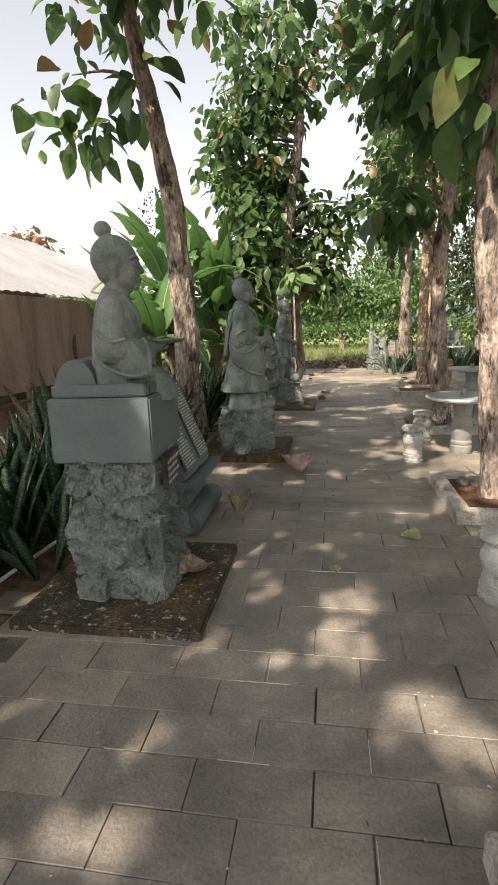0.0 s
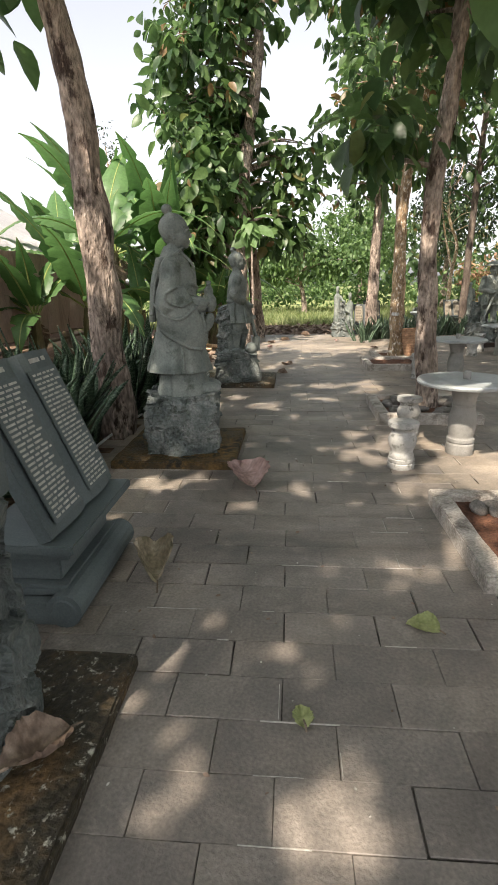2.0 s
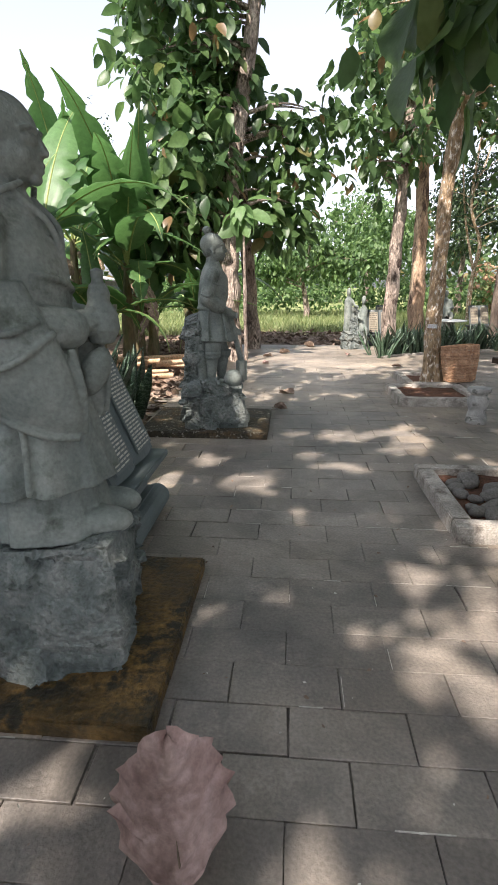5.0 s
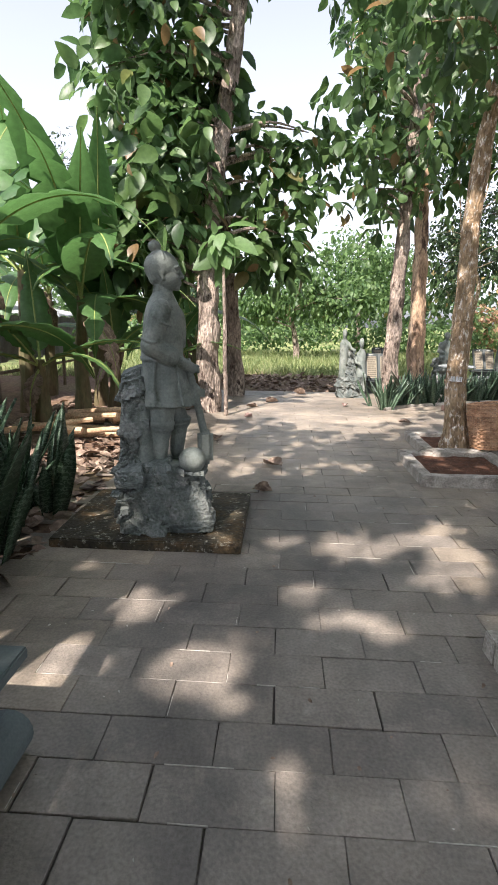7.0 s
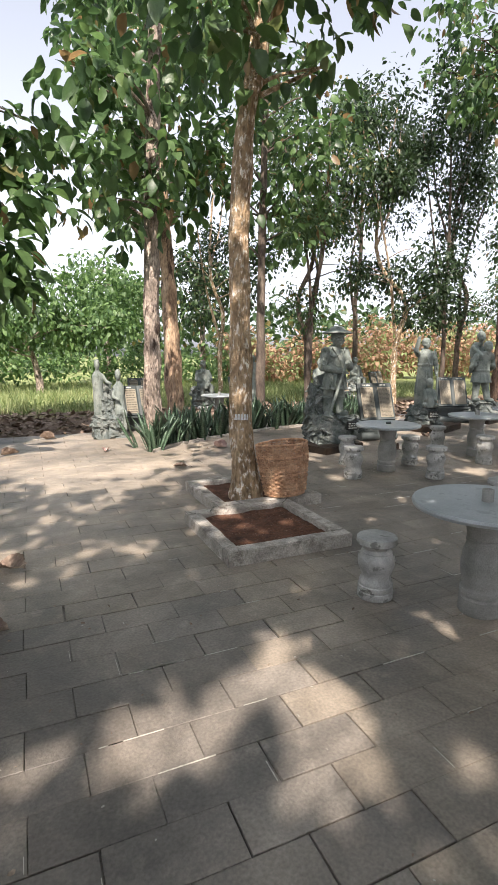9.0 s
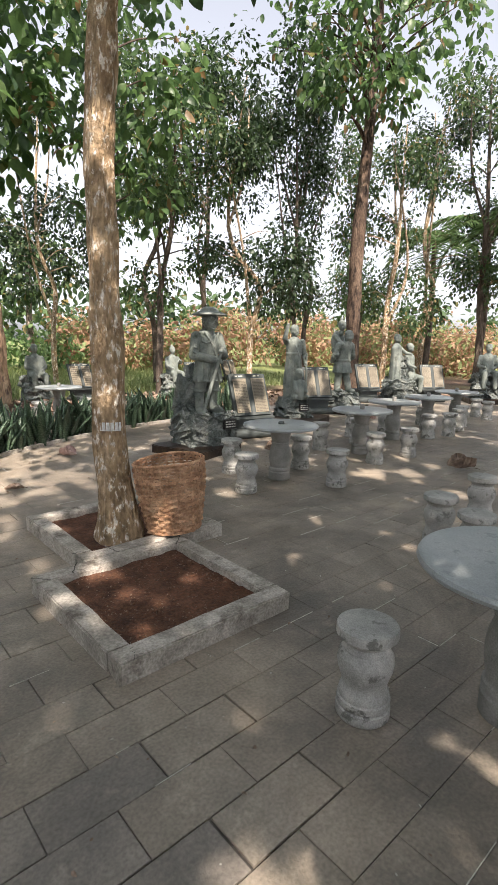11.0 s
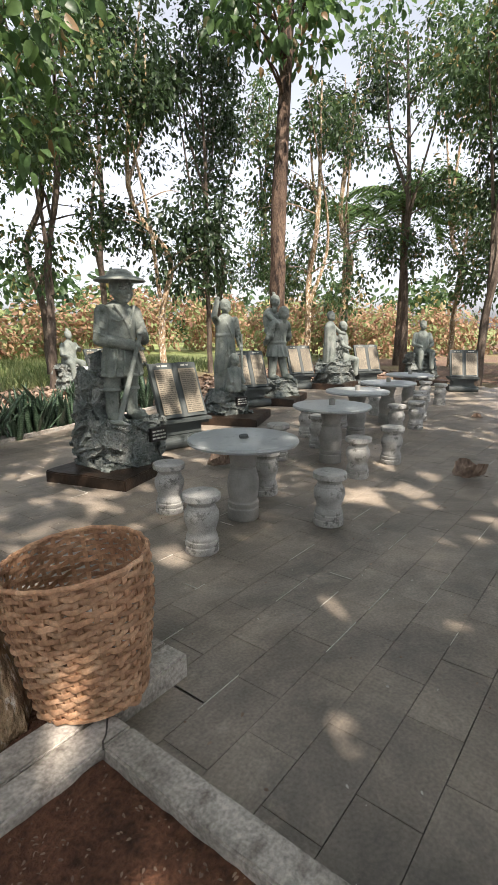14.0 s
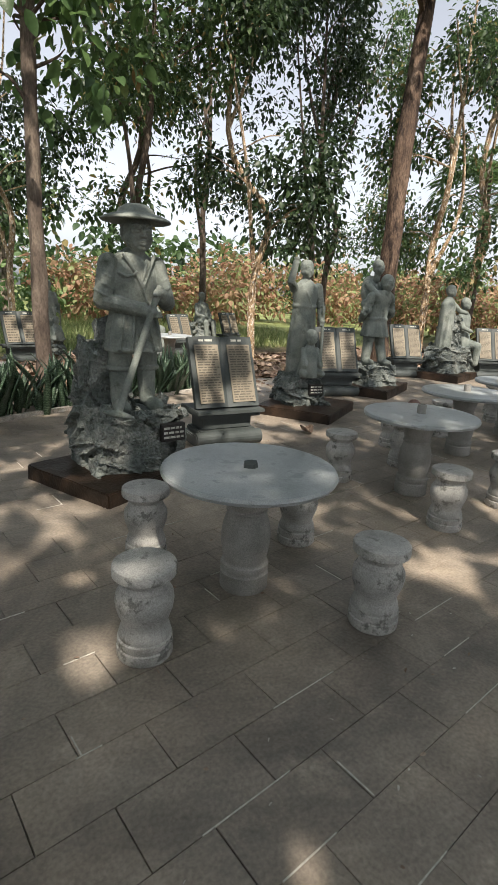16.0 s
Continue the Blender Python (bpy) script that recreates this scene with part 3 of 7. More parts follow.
def cobbles(x0, x1, y0, y1, n, seed, keep_off, r_off):
    rs = random.Random(seed)
    meshes = []
    for k in range(4):
        bm = bmesh.new()
        bmesh.ops.create_icosphere(bm, subdivisions=2, radius=1)
        for v in bm.verts:
            v.co *= 1 + 0.22 * noise.noise(v.co * 1.3 + Vector((k * 9, 0, 0)))
        me = bpy.data.meshes.new("cobble")
        bm.to_mesh(me)
        bm.free()
        me.materials.append(M_COBBLE)
        me.shade_smooth()
        meshes.append(me)
    for i in range(n):
        x, y = rs.uniform(x0, x1), rs.uniform(y0, y1)
        if math.hypot(x - keep_off[0], y - keep_off[1]) < r_off:
            continue
        r = rs.uniform(0.04, 0.085)
        ob = new("cobble", meshes[i % 4])
        ob.matrix_basis = pose(x, y, 0.06 + r * 0.4, rs.uniform(-20, 20), rs.uniform(-20, 20), rs.uniform(0, 360)) @ Matrix.Diagonal((r * 1.25, r, r * 0.7, 1))
        tagged(ob, "dark rounded river cobble lying in a planter", "stone", "planter cobbles")


cobbles(1.2, 2.0, 7.6, 8.42, 42, 5, (1.68, 8.15), 0.2)
cobbles(1.2, 2.0, 4.25, 5.0, 14, 8, (1.46, 4.62), 0.26)

# ---- statues: plain carved figures, one mesh each ----
def robe(bm, rings, folds=9, depth=0.07, phase=0.0, seg=84):
    """Rings (z, cx, cy, rx, ry, fold strength): a garment with carved creases between rounded hanging folds."""
    R = np.array(rings, float)
    fine = []
    for a, b in zip(R, R[1:]):
        k = max(1, int(abs(b[0] - a[0]) / 0.03))
        fine += [a + (b - a) * i / k for i in range(k)]
    fine = np.array(fine + [R[-1]])
    for _ in range(3):
        mid = 0.25 * fine[:-2] + 0.5 * fine[1:-1] + 0.25 * fine[2:]
        step = np.abs(np.diff(fine[:, 0]))
        sharp = np.minimum(step[:-1], step[1:]) < 0.015
        fine[1:-1] = np.where(sharp[:, None], fine[1:-1], mid)
    out = []
    for z, cx, cy, rx, ry, st in fine:
        ring = []
        for i in range(seg):
            a = 2 * math.pi * i / seg
            w = a + 0.35 * noise.noise(Vector((math.cos(a) * 1.5, math.sin(a) * 1.5, z * 1.2 + phase)))
            crease = abs(math.sin(folds * w / 2 + phase + z * 0.8)) ** 0.55 - 0.62
            k = 1 + st * depth * (1.25 * crease + 0.35 * math.sin((folds + 4) * w + 2.1 + z * 3))
            ring.append((cx + rx * k * math.cos(a), cy + ry * k * math.sin(a), z))
        out.append(ring)
    ring_tube(bm, out)


def rock_block(bm, x0, x1, y0, y1, z0, z1, seed, amp=0.05, n=30, taper=0.9, pointy=0.0):
    """A roughly hewn block: flat chiselled facets between ridges, coarse and fine."""
    target, bm = bm, bmesh.new()
    bmesh.ops.create_cube(bm, size=1.0)
    bmesh.ops.subdivide_edges(bm, edges=list(bm.edges), cuts=n, use_grid_fill=True)
    off = Vector((seed * 7.3, seed * 3.1, seed * 1.7))
    sx, sy, sz = x1 - x0, y1 - y0, z1 - z0
    for v in bm.verts:
        p = v.co.copy()
        h = p.z + 0.5
        round_ = 1 - 0.09 * (abs(p.x) * abs(p.y) * 4) ** 2
        k = (1 - (1 - taper) * h) * round_
        q = Vector((p.x * k * sx + (x0 + x1) / 2, p.y * k * sy + (y0 + y1) / 2, z0 + h * sz))
        d = Vector((p.x if abs(p.x) > 0.49 else 0, p.y if abs(p.y) > 0.49 else 0, 0.5 * p.z if p.z > 0.49 else 0))
        d = d.normalized() if d.length > 0 else Vector((0, 0, 0))
        w = Vector((q.x + 0.35 * q.z, q.y + 0.3 * q.z, q.z * 1.5)) + off
        w = w + Vector((noise.noise(w * 2.5), noise.noise(w * 2.5 + Vector((9, 0, 0))), noise.noise(w * 2.5 + Vector((0, 9, 0))))) * 0.16
        dist, pts = noise.voronoi(w * 4.0)
        facet = noise.cell(pts[0] * 31.7) - 0.5
        tilt = (w * 4.0 - pts[0]).dot(Vector((noise.cell(pts[0] * 11.3) - 0.5, noise.cell(pts[0] * 17.9) - 0.5, noise.cell(pts[0] * 23.1) - 0.3)))
        dist2, pts2 = noise.voronoi(w * 10.0)
        facet2 = noise.cell(pts2[0] * 29.0) - 0.5 + (w * 10.0 - pts2[0]).dot(Vector((0.5, 0.3, 0.8)))
        a = amp * (0.8 * noise.noise(q * 2.4 + off) + 0.5 * facet + 0.95 * tilt + 0.2 * facet2 + 0.12 * noise.noise(q * 22 + off))
        if pointy:
            q.z += pointy * h * h * (noise.noise(q * 3.1 + off) + facet)
        v.co = q + d * a
        if p.z < -0.49:
            v.co.z = z0
    block = bpy.data.meshes.new("block")
    bm.to_mesh(block)
    bm.free()
    target.from_mesh(block)
    bpy.data.meshes.remove(block)


def hewn_rock(m, blocks, label, n=34):
    """A rock of its own, made of one or two hewn blocks."""
    bm = bmesh.new()
    for args in blocks:
        rock_block(bm, *args[:7], args[7], n, *args[8:])
    ob = part("hewn_rock", bm, M_ROUGH)
    ob.matrix_basis = m
    return tagged(ob, label, "rock", "hewn rocks under the statues")


def head(bm, x, y, z, r=0.115, bun=True, hat=False):
    """A plain carved head that looks to -y: skull, full cheeks, brow, lids, nose, lips, ears, swept hair with a bun, or a hat."""
    def at(dx, dy, dz):
        return (x + dx * r, y + dy * r, z + dz * r)
    add_ell(bm, at(0, 0.05, 0.12), (r * 0.8, r * 0.92, r * 0.98), u=24, v=18)
    add_ell(bm, at(0, -0.2, -0.34), (r * 0.76, r * 0.7, r * 0.72), u=24, v=18)
    add_ell(bm, at(0, -0.66, -0.86), (r * 0.24, r * 0.2, r * 0.17))
    add_cap(bm, at(0, -0.84, 0.16), r * 0.07, at(0, -0.99, -0.24), r * 0.12, 10)
    for s in (-1, 1):
        add_ell(bm, at(s * 0.1, -0.93, -0.27), (r * 0.09, r * 0.08, r * 0.07))
        add_ell(bm, at(s * 0.4, -0.54, -0.36), (r * 0.28, r * 0.26, r * 0.28))
        trim(bm, [at(s * 0.12, -0.88, 0.2), at(s * 0.36, -0.82, 0.3), at(s * 0.62, -0.6, 0.2)], r * 0.065)
        trim(bm, [at(s * 0.16, -0.87, 0.0), at(s * 0.36, -0.83, 0.08), at(s * 0.56, -0.66, 0.0)], r * 0.055)
        trim(bm, [at(s * 0.16, -0.87, -0.02), at(s * 0.36, -0.82, -0.07), at(s * 0.56, -0.66, -0.03)], r * 0.045)
        add_ell(bm, at(s * 0.81, 0.1, -0.06), (r * 0.1, r * 0.19, r * 0.29))
        add_ell(bm, at(s * 0.8, 0.04, -0.4), (r * 0.1, r * 0.11, r * 0.14))
    trim(bm, [at(-0.24, -0.8, -0.57), at(0, -0.92, -0.53), at(0.24, -0.8, -0.57)], r * 0.055)
    trim(bm, [at(-0.18, -0.8, -0.66), at(0, -0.88, -0.69), at(0.18, -0.8, -0.66)], r * 0.06)
    add_cap(bm, at(0, 0.12, -0.8), r * 0.5, at(0, 0.2, -1.7), r * 0.56)
    if not hat:
        add_ell(bm, at(0, 0.16, 0.28), (r * 0.9, r * 0.95, r * 0.93), u=32, v=22)
        add_ell(bm, at(0, 0.42, -0.2), (r * 0.7, r * 0.5, r * 0.56), u=24, v=18)
        for k in range(-4, 5):
            a = k * 0.32
            trim(bm, [at(0.88 * math.sin(a), 0.16 - 0.72 * math.cos(a), 0.62), at(0.62 * math.sin(a), 0.18 - 0.42 * math.cos(a), 1.05), at(0.1 * math.sin(a), 0.4, 1.22)], r * 0.035)
    if bun:
        add_ell(bm, at(0, 0.5, 1.42), (r * 0.36, r * 0.36, r * 0.33), u=20, v=16)
        add_cap(bm, at(0, 0.42, 1.08), r * 0.22, at(0, 0.48, 1.3), r * 0.2)
    if hat:
        add_lathe(bm, [(0.001, z + r * 1.42), (r * 0.55, z + r * 1.37), (r * 0.92, z + r * 1.14), (r * 1.04, z + r * 0.9), (r * 1.4, z + r * 0.82), (r * 1.8, z + r * 0.66), (r * 1.9, z + r * 0.56), (r * 1.86, z + r * 0.48), (r * 1.7, z + r * 0.5), (r * 1.0, z + r * 0.64), (0.001, z + r * 0.64)], 44, (x, y + r * 0.1))


def arm(bm, sh, el, ha, r=0.075, sleeve=0.0):
    """Upper arm, forearm, cuff and a closed hand; sleeve widens the forearm and lets cloth hang from it."""
    sleeve_folds(bm, sh, el, ha, r)
    add_cap(bm, sh, r * 1.0, el, r * 0.82)
    h, e = Vector(ha), Vector(el)
    d = (h - e).normalized()
    w = e.lerp(h, 0.78)
    add_cap(bm, e, r * 0.82, w, r * (0.66 + sleeve))
    add_cap(bm, w, r * (0.7 + sleeve), w + d * 0.015, r * (0.72 + sleeve))
    add_cap(bm, w, r * 0.45, h, r * 0.48)
    add_ell(bm, h, (r * 0.55, r * 0.62, r * 0.5))
    for k in (-1, 0, 1):
        add_cap(bm, h + Vector((k * r * 0.3, 0, r * 0.1)), r * 0.19, h + d * r * 0.65 + Vector((k * r * 0.3, 0, -r * 0.3)), r * 0.16, 8)
    if sleeve:
        m = e.lerp(h, 0.5)
        add_cap(bm, m + Vector((0, 0, -0.01)), r * 0.7, m + Vector((0, 0.02, -0.24)), r * 0.32)
        add_cap(bm, w + Vector((0, 0, -0.02)), r * 0.6, w + Vector((0, 0.03, -0.2)), r * 0.25)


def boots(bm, z, spread=0.12, wide=0.09, top=0.42):
    for s in (-1, 1):
        add_cap(bm, (s * spread, 0.02, z + 0.09), wide * 0.8, (s * spread * 0.95, 0.03, z + top), wide)
        add_ell(bm, (s * spread * 1.15, -0.09, z + 0.05), (wide * 0.75, 0.15, 0.06))
        add_tube(bm, [(s * spread * 0.95, 0.03, z + top - 0.03), (s * spread * 0.95, 0.03, z + top + 0.03)], [wide * 1.15, wide * 1.15], 16)


def trim(bm, pts, r=0.013):
    """A carved band or seam that stands a little proud."""
    add_tube(bm, smooth_path(pts, 5), [r] * (5 * (len(pts) - 1) + 1), 8)


def band(bm, z, rx, ry, cy=0.0, r=0.018, cx=0.0):
    n = 28
    rows = []
    for i in range(n):
        a = 2 * math.pi * i / n
        ca, sa = math.cos(a), math.sin(a)
        rows.append([bm.verts.new((cx + (rx + r * math.cos(b)) * ca, cy + (ry + r * math.cos(b)) * sa, z + 1.6 * r * math.sin(b))) for b in np.linspace(0, 2 * math.pi, 8, endpoint=False)])
    for a, b in zip(rows, rows[1:] + rows[:1]):
        for j in range(8):
            bm.faces.new((a[j], a[(j + 1) % 8], b[(j + 1) % 8], b[j]))


def collar(bm, z, w, d, cy):
    """The crossed collar of a robe, from the shoulders to the belt."""
    trim(bm, [(-w * 0.45, cy - d * 0.35, z), (-w * 0.25, cy - d * 0.95, z - 0.1), (w * 0.05, cy - d * 1.08, z - 0.22), (w * 0.35, cy - d * 1.02, z - 0.36)])
    trim(bm, [(w * 0.45, cy - d * 0.35, z), (w * 0.25, cy - d * 0.95, z - 0.1), (w * 0.05, cy - d * 1.06, z - 0.2)])


def sleeve_folds(bm, sh, el, ha, r):
    """Slack folds across an upper arm."""
    a, b = Vector(sh), Vector(el)
    sg = 1 if a.x > 0 else -1
    for f in (0.3, 0.55, 0.8):
        p = a.lerp(b, f)
        trim(bm, [p + Vector((sg * 0.88 * r, 0.1 * r, 0.03)), p + Vector((sg * 0.3 * r, -0.88 * r, -0.01)), p + Vector((-sg * 0.6 * r, -0.62 * r, -0.04))], 0.01)


def finish_statue(bm, m, label, voxel=0.016, name="statue"):
    ob = part(name, bm, M_STONE, None)
    ob.matrix_basis = m
    r = ob.modifiers.new("remesh", 'REMESH')
    r.mode, r.voxel_size, r.use_smooth_shade = 'VOXEL', voxel, True
    s = ob.modifiers.new("smooth", 'SMOOTH')
    s.factor, s.iterations = 0.35, 1
    return tagged(ob, label, "statue", "stone statues")


def statue_seated(m, label):
    """A kneeling child with a bun and wide sleeves who holds out a small tray; the knees lie at z = 0."""
    bm = bmesh.new()
    robe(bm, [(0, 0, -0.01, 0.235, 0.2, 0.5), (0.1, 0, 0.0, 0.22, 0.185, 0.5), (0.22, 0, 0.01, 0.19, 0.16, 0.35), (0.36, 0, 0.01, 0.185, 0.15, 0.2), (0.48, 0, 0.005, 0.19, 0.135, 0), (0.57, 0, 0.01, 0.165, 0.11, 0), (0.63, 0, 0.015, 0.09, 0.08, 0), (0.66, 0, 0.01, 0.06, 0.06, 0)], 8, 0.06)
    robe(bm, [(0, 0, -0.2, 0.16, 0.15, 0.6), (0.08, 0, -0.19, 0.15, 0.14, 0.6), (0.2, 0, -0.13, 0.12, 0.09, 0.3)], 6, 0.06)
    for s in (-1, 1):
        add_cap(bm, (s * 0.165, 0.01, 0.53), 0.075, (s * 0.215, 0.03, 0.33), 0.085)
        add_cap(bm, (s * 0.215, 0.03, 0.31), 0.085, (s * 0.12, -0.15, 0.29), 0.07)
        robe(bm, [(0.14, s * 0.19, -0.1, 0.035, 0.075, 0.5), (0.2, s * 0.2, -0.06, 0.05, 0.125, 0.5), (0.28, s * 0.2, -0.05, 0.06, 0.14, 0.3), (0.36, s * 0.2, 0.0, 0.05, 0.1, 0)], 6, 0.05)
        add_cap(bm, (s * 0.1, -0.15, 0.3), 0.05, (s * 0.06, -0.23, 0.315), 0.035)
        for k in range(3):
            add_cap(bm, (s * (0.08 - 0.025 * k), -0.22, 0.33), 0.016, (s * (0.07 - 0.025 * k), -0.275, 0.325), 0.013, 8)
        trim(bm, [(s * 0.255, 0.1, 0.42), (s * 0.297, 0.02, 0.36), (s * 0.28, -0.07, 0.37)], 0.011)
        trim(bm, [(s * 0.25, 0.11, 0.26), (s * 0.285, 0.02, 0.2), (s * 0.26, -0.1, 0.16), (s * 0.22, -0.18, 0.17)], 0.012)
        trim(bm, [(s * 0.17, -0.16, 0.37), (s * 0.2, -0.19, 0.28), (s * 0.2, -0.185, 0.15)], 0.014)
    add_lathe(bm, [(0.001, 0.33), (0.1, 0.332), (0.135, 0.352), (0.128, 0.358), (0.09, 0.345), (0.001, 0.343)], 28, (0, -0.27))
    head(bm, 0, -0.03, 0.785, 0.14)
    collar(bm, 0.62, 0.19, 0.125, 0)
    return finish_statue(bm, m, label, 0.006)


def statue_robed(m, label):
    """A standing robed figure with wide hanging sleeves and a gourd flask, a scarf down the back."""
    bm = bmesh.new()
    z = 0.54
    robe(bm, [(z, 0, -0.03, 0.235, 0.255, 0.9), (z + 0.07, 0, -0.03, 0.225, 0.235, 0.9), (z + 0.24, 0, -0.02, 0.2, 0.2, 0.7), (z + 0.4, 0, 0, 0.18, 0.17, 0.4)], 9, 0.085, 0.7)
    robe(bm, [(z + 0.205, 0, 0.0, 0.25, 0.26, 1.3), (z + 0.215, 0, 0.0, 0.285, 0.29, 1.5), (z + 0.26, 0, 0.0, 0.275, 0.28, 1.4), (z + 0.45, 0, 0.0, 0.235, 0.225, 0.9), (z + 0.62, 0, 0.0, 0.205, 0.185, 0.4), (z + 0.8, 0, 0.0, 0.205, 0.18, 0.2), (z + 1.0, 0, 0.0, 0.215, 0.18, 0), (z + 1.13, 0, 0.01, 0.205, 0.15, 0), (z + 1.22, 0, 0.02, 0.15, 0.11, 0), (z + 1.27, 0, 0.02, 0.085, 0.08, 0), (z + 1.3, 0, 0.02, 0.06, 0.065, 0)], 9, 0.08)
    for s in (-1, 1):
        add_cap(bm, (s * 0.19, 0.02, z + 1.12), 0.085, (s * 0.25, 0.05, z + 0.84), 0.1)
        add_cap(bm, (s * 0.25, 0.05, z + 0.82), 0.1, (s * 0.12, -0.2, z + 0.8), 0.075)
        robe(bm, [(z + 0.42, s * 0.17, -0.17, 0.035, 0.06, 0.3), (z + 0.46, s * 0.19, -0.13, 0.055, 0.13, 0.5), (z + 0.56, s * 0.215, -0.06, 0.07, 0.19, 0.6), (z + 0.7, s * 0.23, -0.03, 0.085, 0.195, 0.4), (z + 0.84, s * 0.235, 0.0, 0.09, 0.165, 0.1), (z + 0.96, s * 0.22, 0.02, 0.08, 0.12, 0)], 5, 0.05, 0.4)
        add_cap(bm, (s * 0.1, -0.2, z + 0.81), 0.055, (s * 0.04, -0.27, z + 0.82), 0.045)
        for k in range(3):
            add_cap(bm, (s * 0.06, -0.27, z + 0.8 + 0.03 * k), 0.018, (-s * 0.01, -0.31, z + 0.79 + 0.03 * k), 0.015, 8)
        trim(bm, [(s * 0.31, -0.04, z + 0.96), (s * 0.345, 0.06, z + 0.9), (s * 0.345, 0.03, z + 0.83), (s * 0.33, -0.07, z + 0.8), (s * 0.27, -0.16, z + 0.84)], 0.013)
        trim(bm, [(s * 0.29, 0.17, z + 0.82), (s * 0.325, 0.09, z + 0.73), (s * 0.33, -0.02, z + 0.69), (s * 0.31, -0.12, z + 0.73), (s * 0.25, -0.2, z + 0.8)], 0.013)
        trim(bm, [(s * 0.25, 0.13, z + 0.6), (s * 0.27, 0.02, z + 0.52), (s * 0.24, -0.12, z + 0.44), (s * 0.19, -0.23, z + 0.42)], 0.014)
        trim(bm, [(s * 0.2, -0.23, z + 0.74), (s * 0.19, -0.255, z + 0.58), (s * 0.17, -0.24, z + 0.43)], 0.015)
        robe(bm, [(z + 0.66, s * 0.1, 0.215, 0.05, 0.03, 0.5), (z + 0.8, s * 0.11, 0.185, 0.08, 0.045, 0.5), (z + 1.0, s * 0.11, 0.165, 0.08, 0.045, 0.3), (z + 1.2, s * 0.1, 0.11, 0.06, 0.04, 0)], 5, 0.06)
        trim(bm, [(s * 0.06, -0.08, z + 1.28), (s * 0.15, -0.03, z + 1.235), (s * 0.21, 0.06, z + 1.17), (s * 0.2, 0.15, z + 1.0), (s * 0.18, 0.2, z + 0.72)], 0.012)
        add_ell(bm, (s * 0.1, -0.25, z + 0.05), (0.075, 0.13, 0.06))
        trim(bm, [(s * 0.215, -0.02, z + 0.6), (s * 0.25, -0.05, z + 0.42), (s * 0.29, -0.06, z + 0.23)], 0.012)
    trim(bm, [(0.2, -0.03, z + 0.95), (0.08, -0.17, z + 0.93), (-0.1, -0.17, z + 0.97), (-0.2, -0.03, z + 1.0)], 0.014)
    add_lathe(bm, [(0.001, z + 0.73), (0.045, z + 0.74), (0.07, z + 0.79), (0.065, z + 0.85), (0.04, z + 0.89), (0.042, z + 0.92), (0.032, z + 0.95), (0.02, z + 0.96), (0.026, z + 1.0), (0.001, z + 1.01)], 24, (0.0, -0.29))
    add_ell(bm, (-0.08, -0.27, z + 0.64), (0.055, 0.055, 0.1), (28, 0, 0))
    head(bm, 0, -0.02, z + 1.41, 0.13)
    collar(bm, z + 1.25, 0.2, 0.16, 0.0)
    return finish_statue(bm, m, label, 0.006)


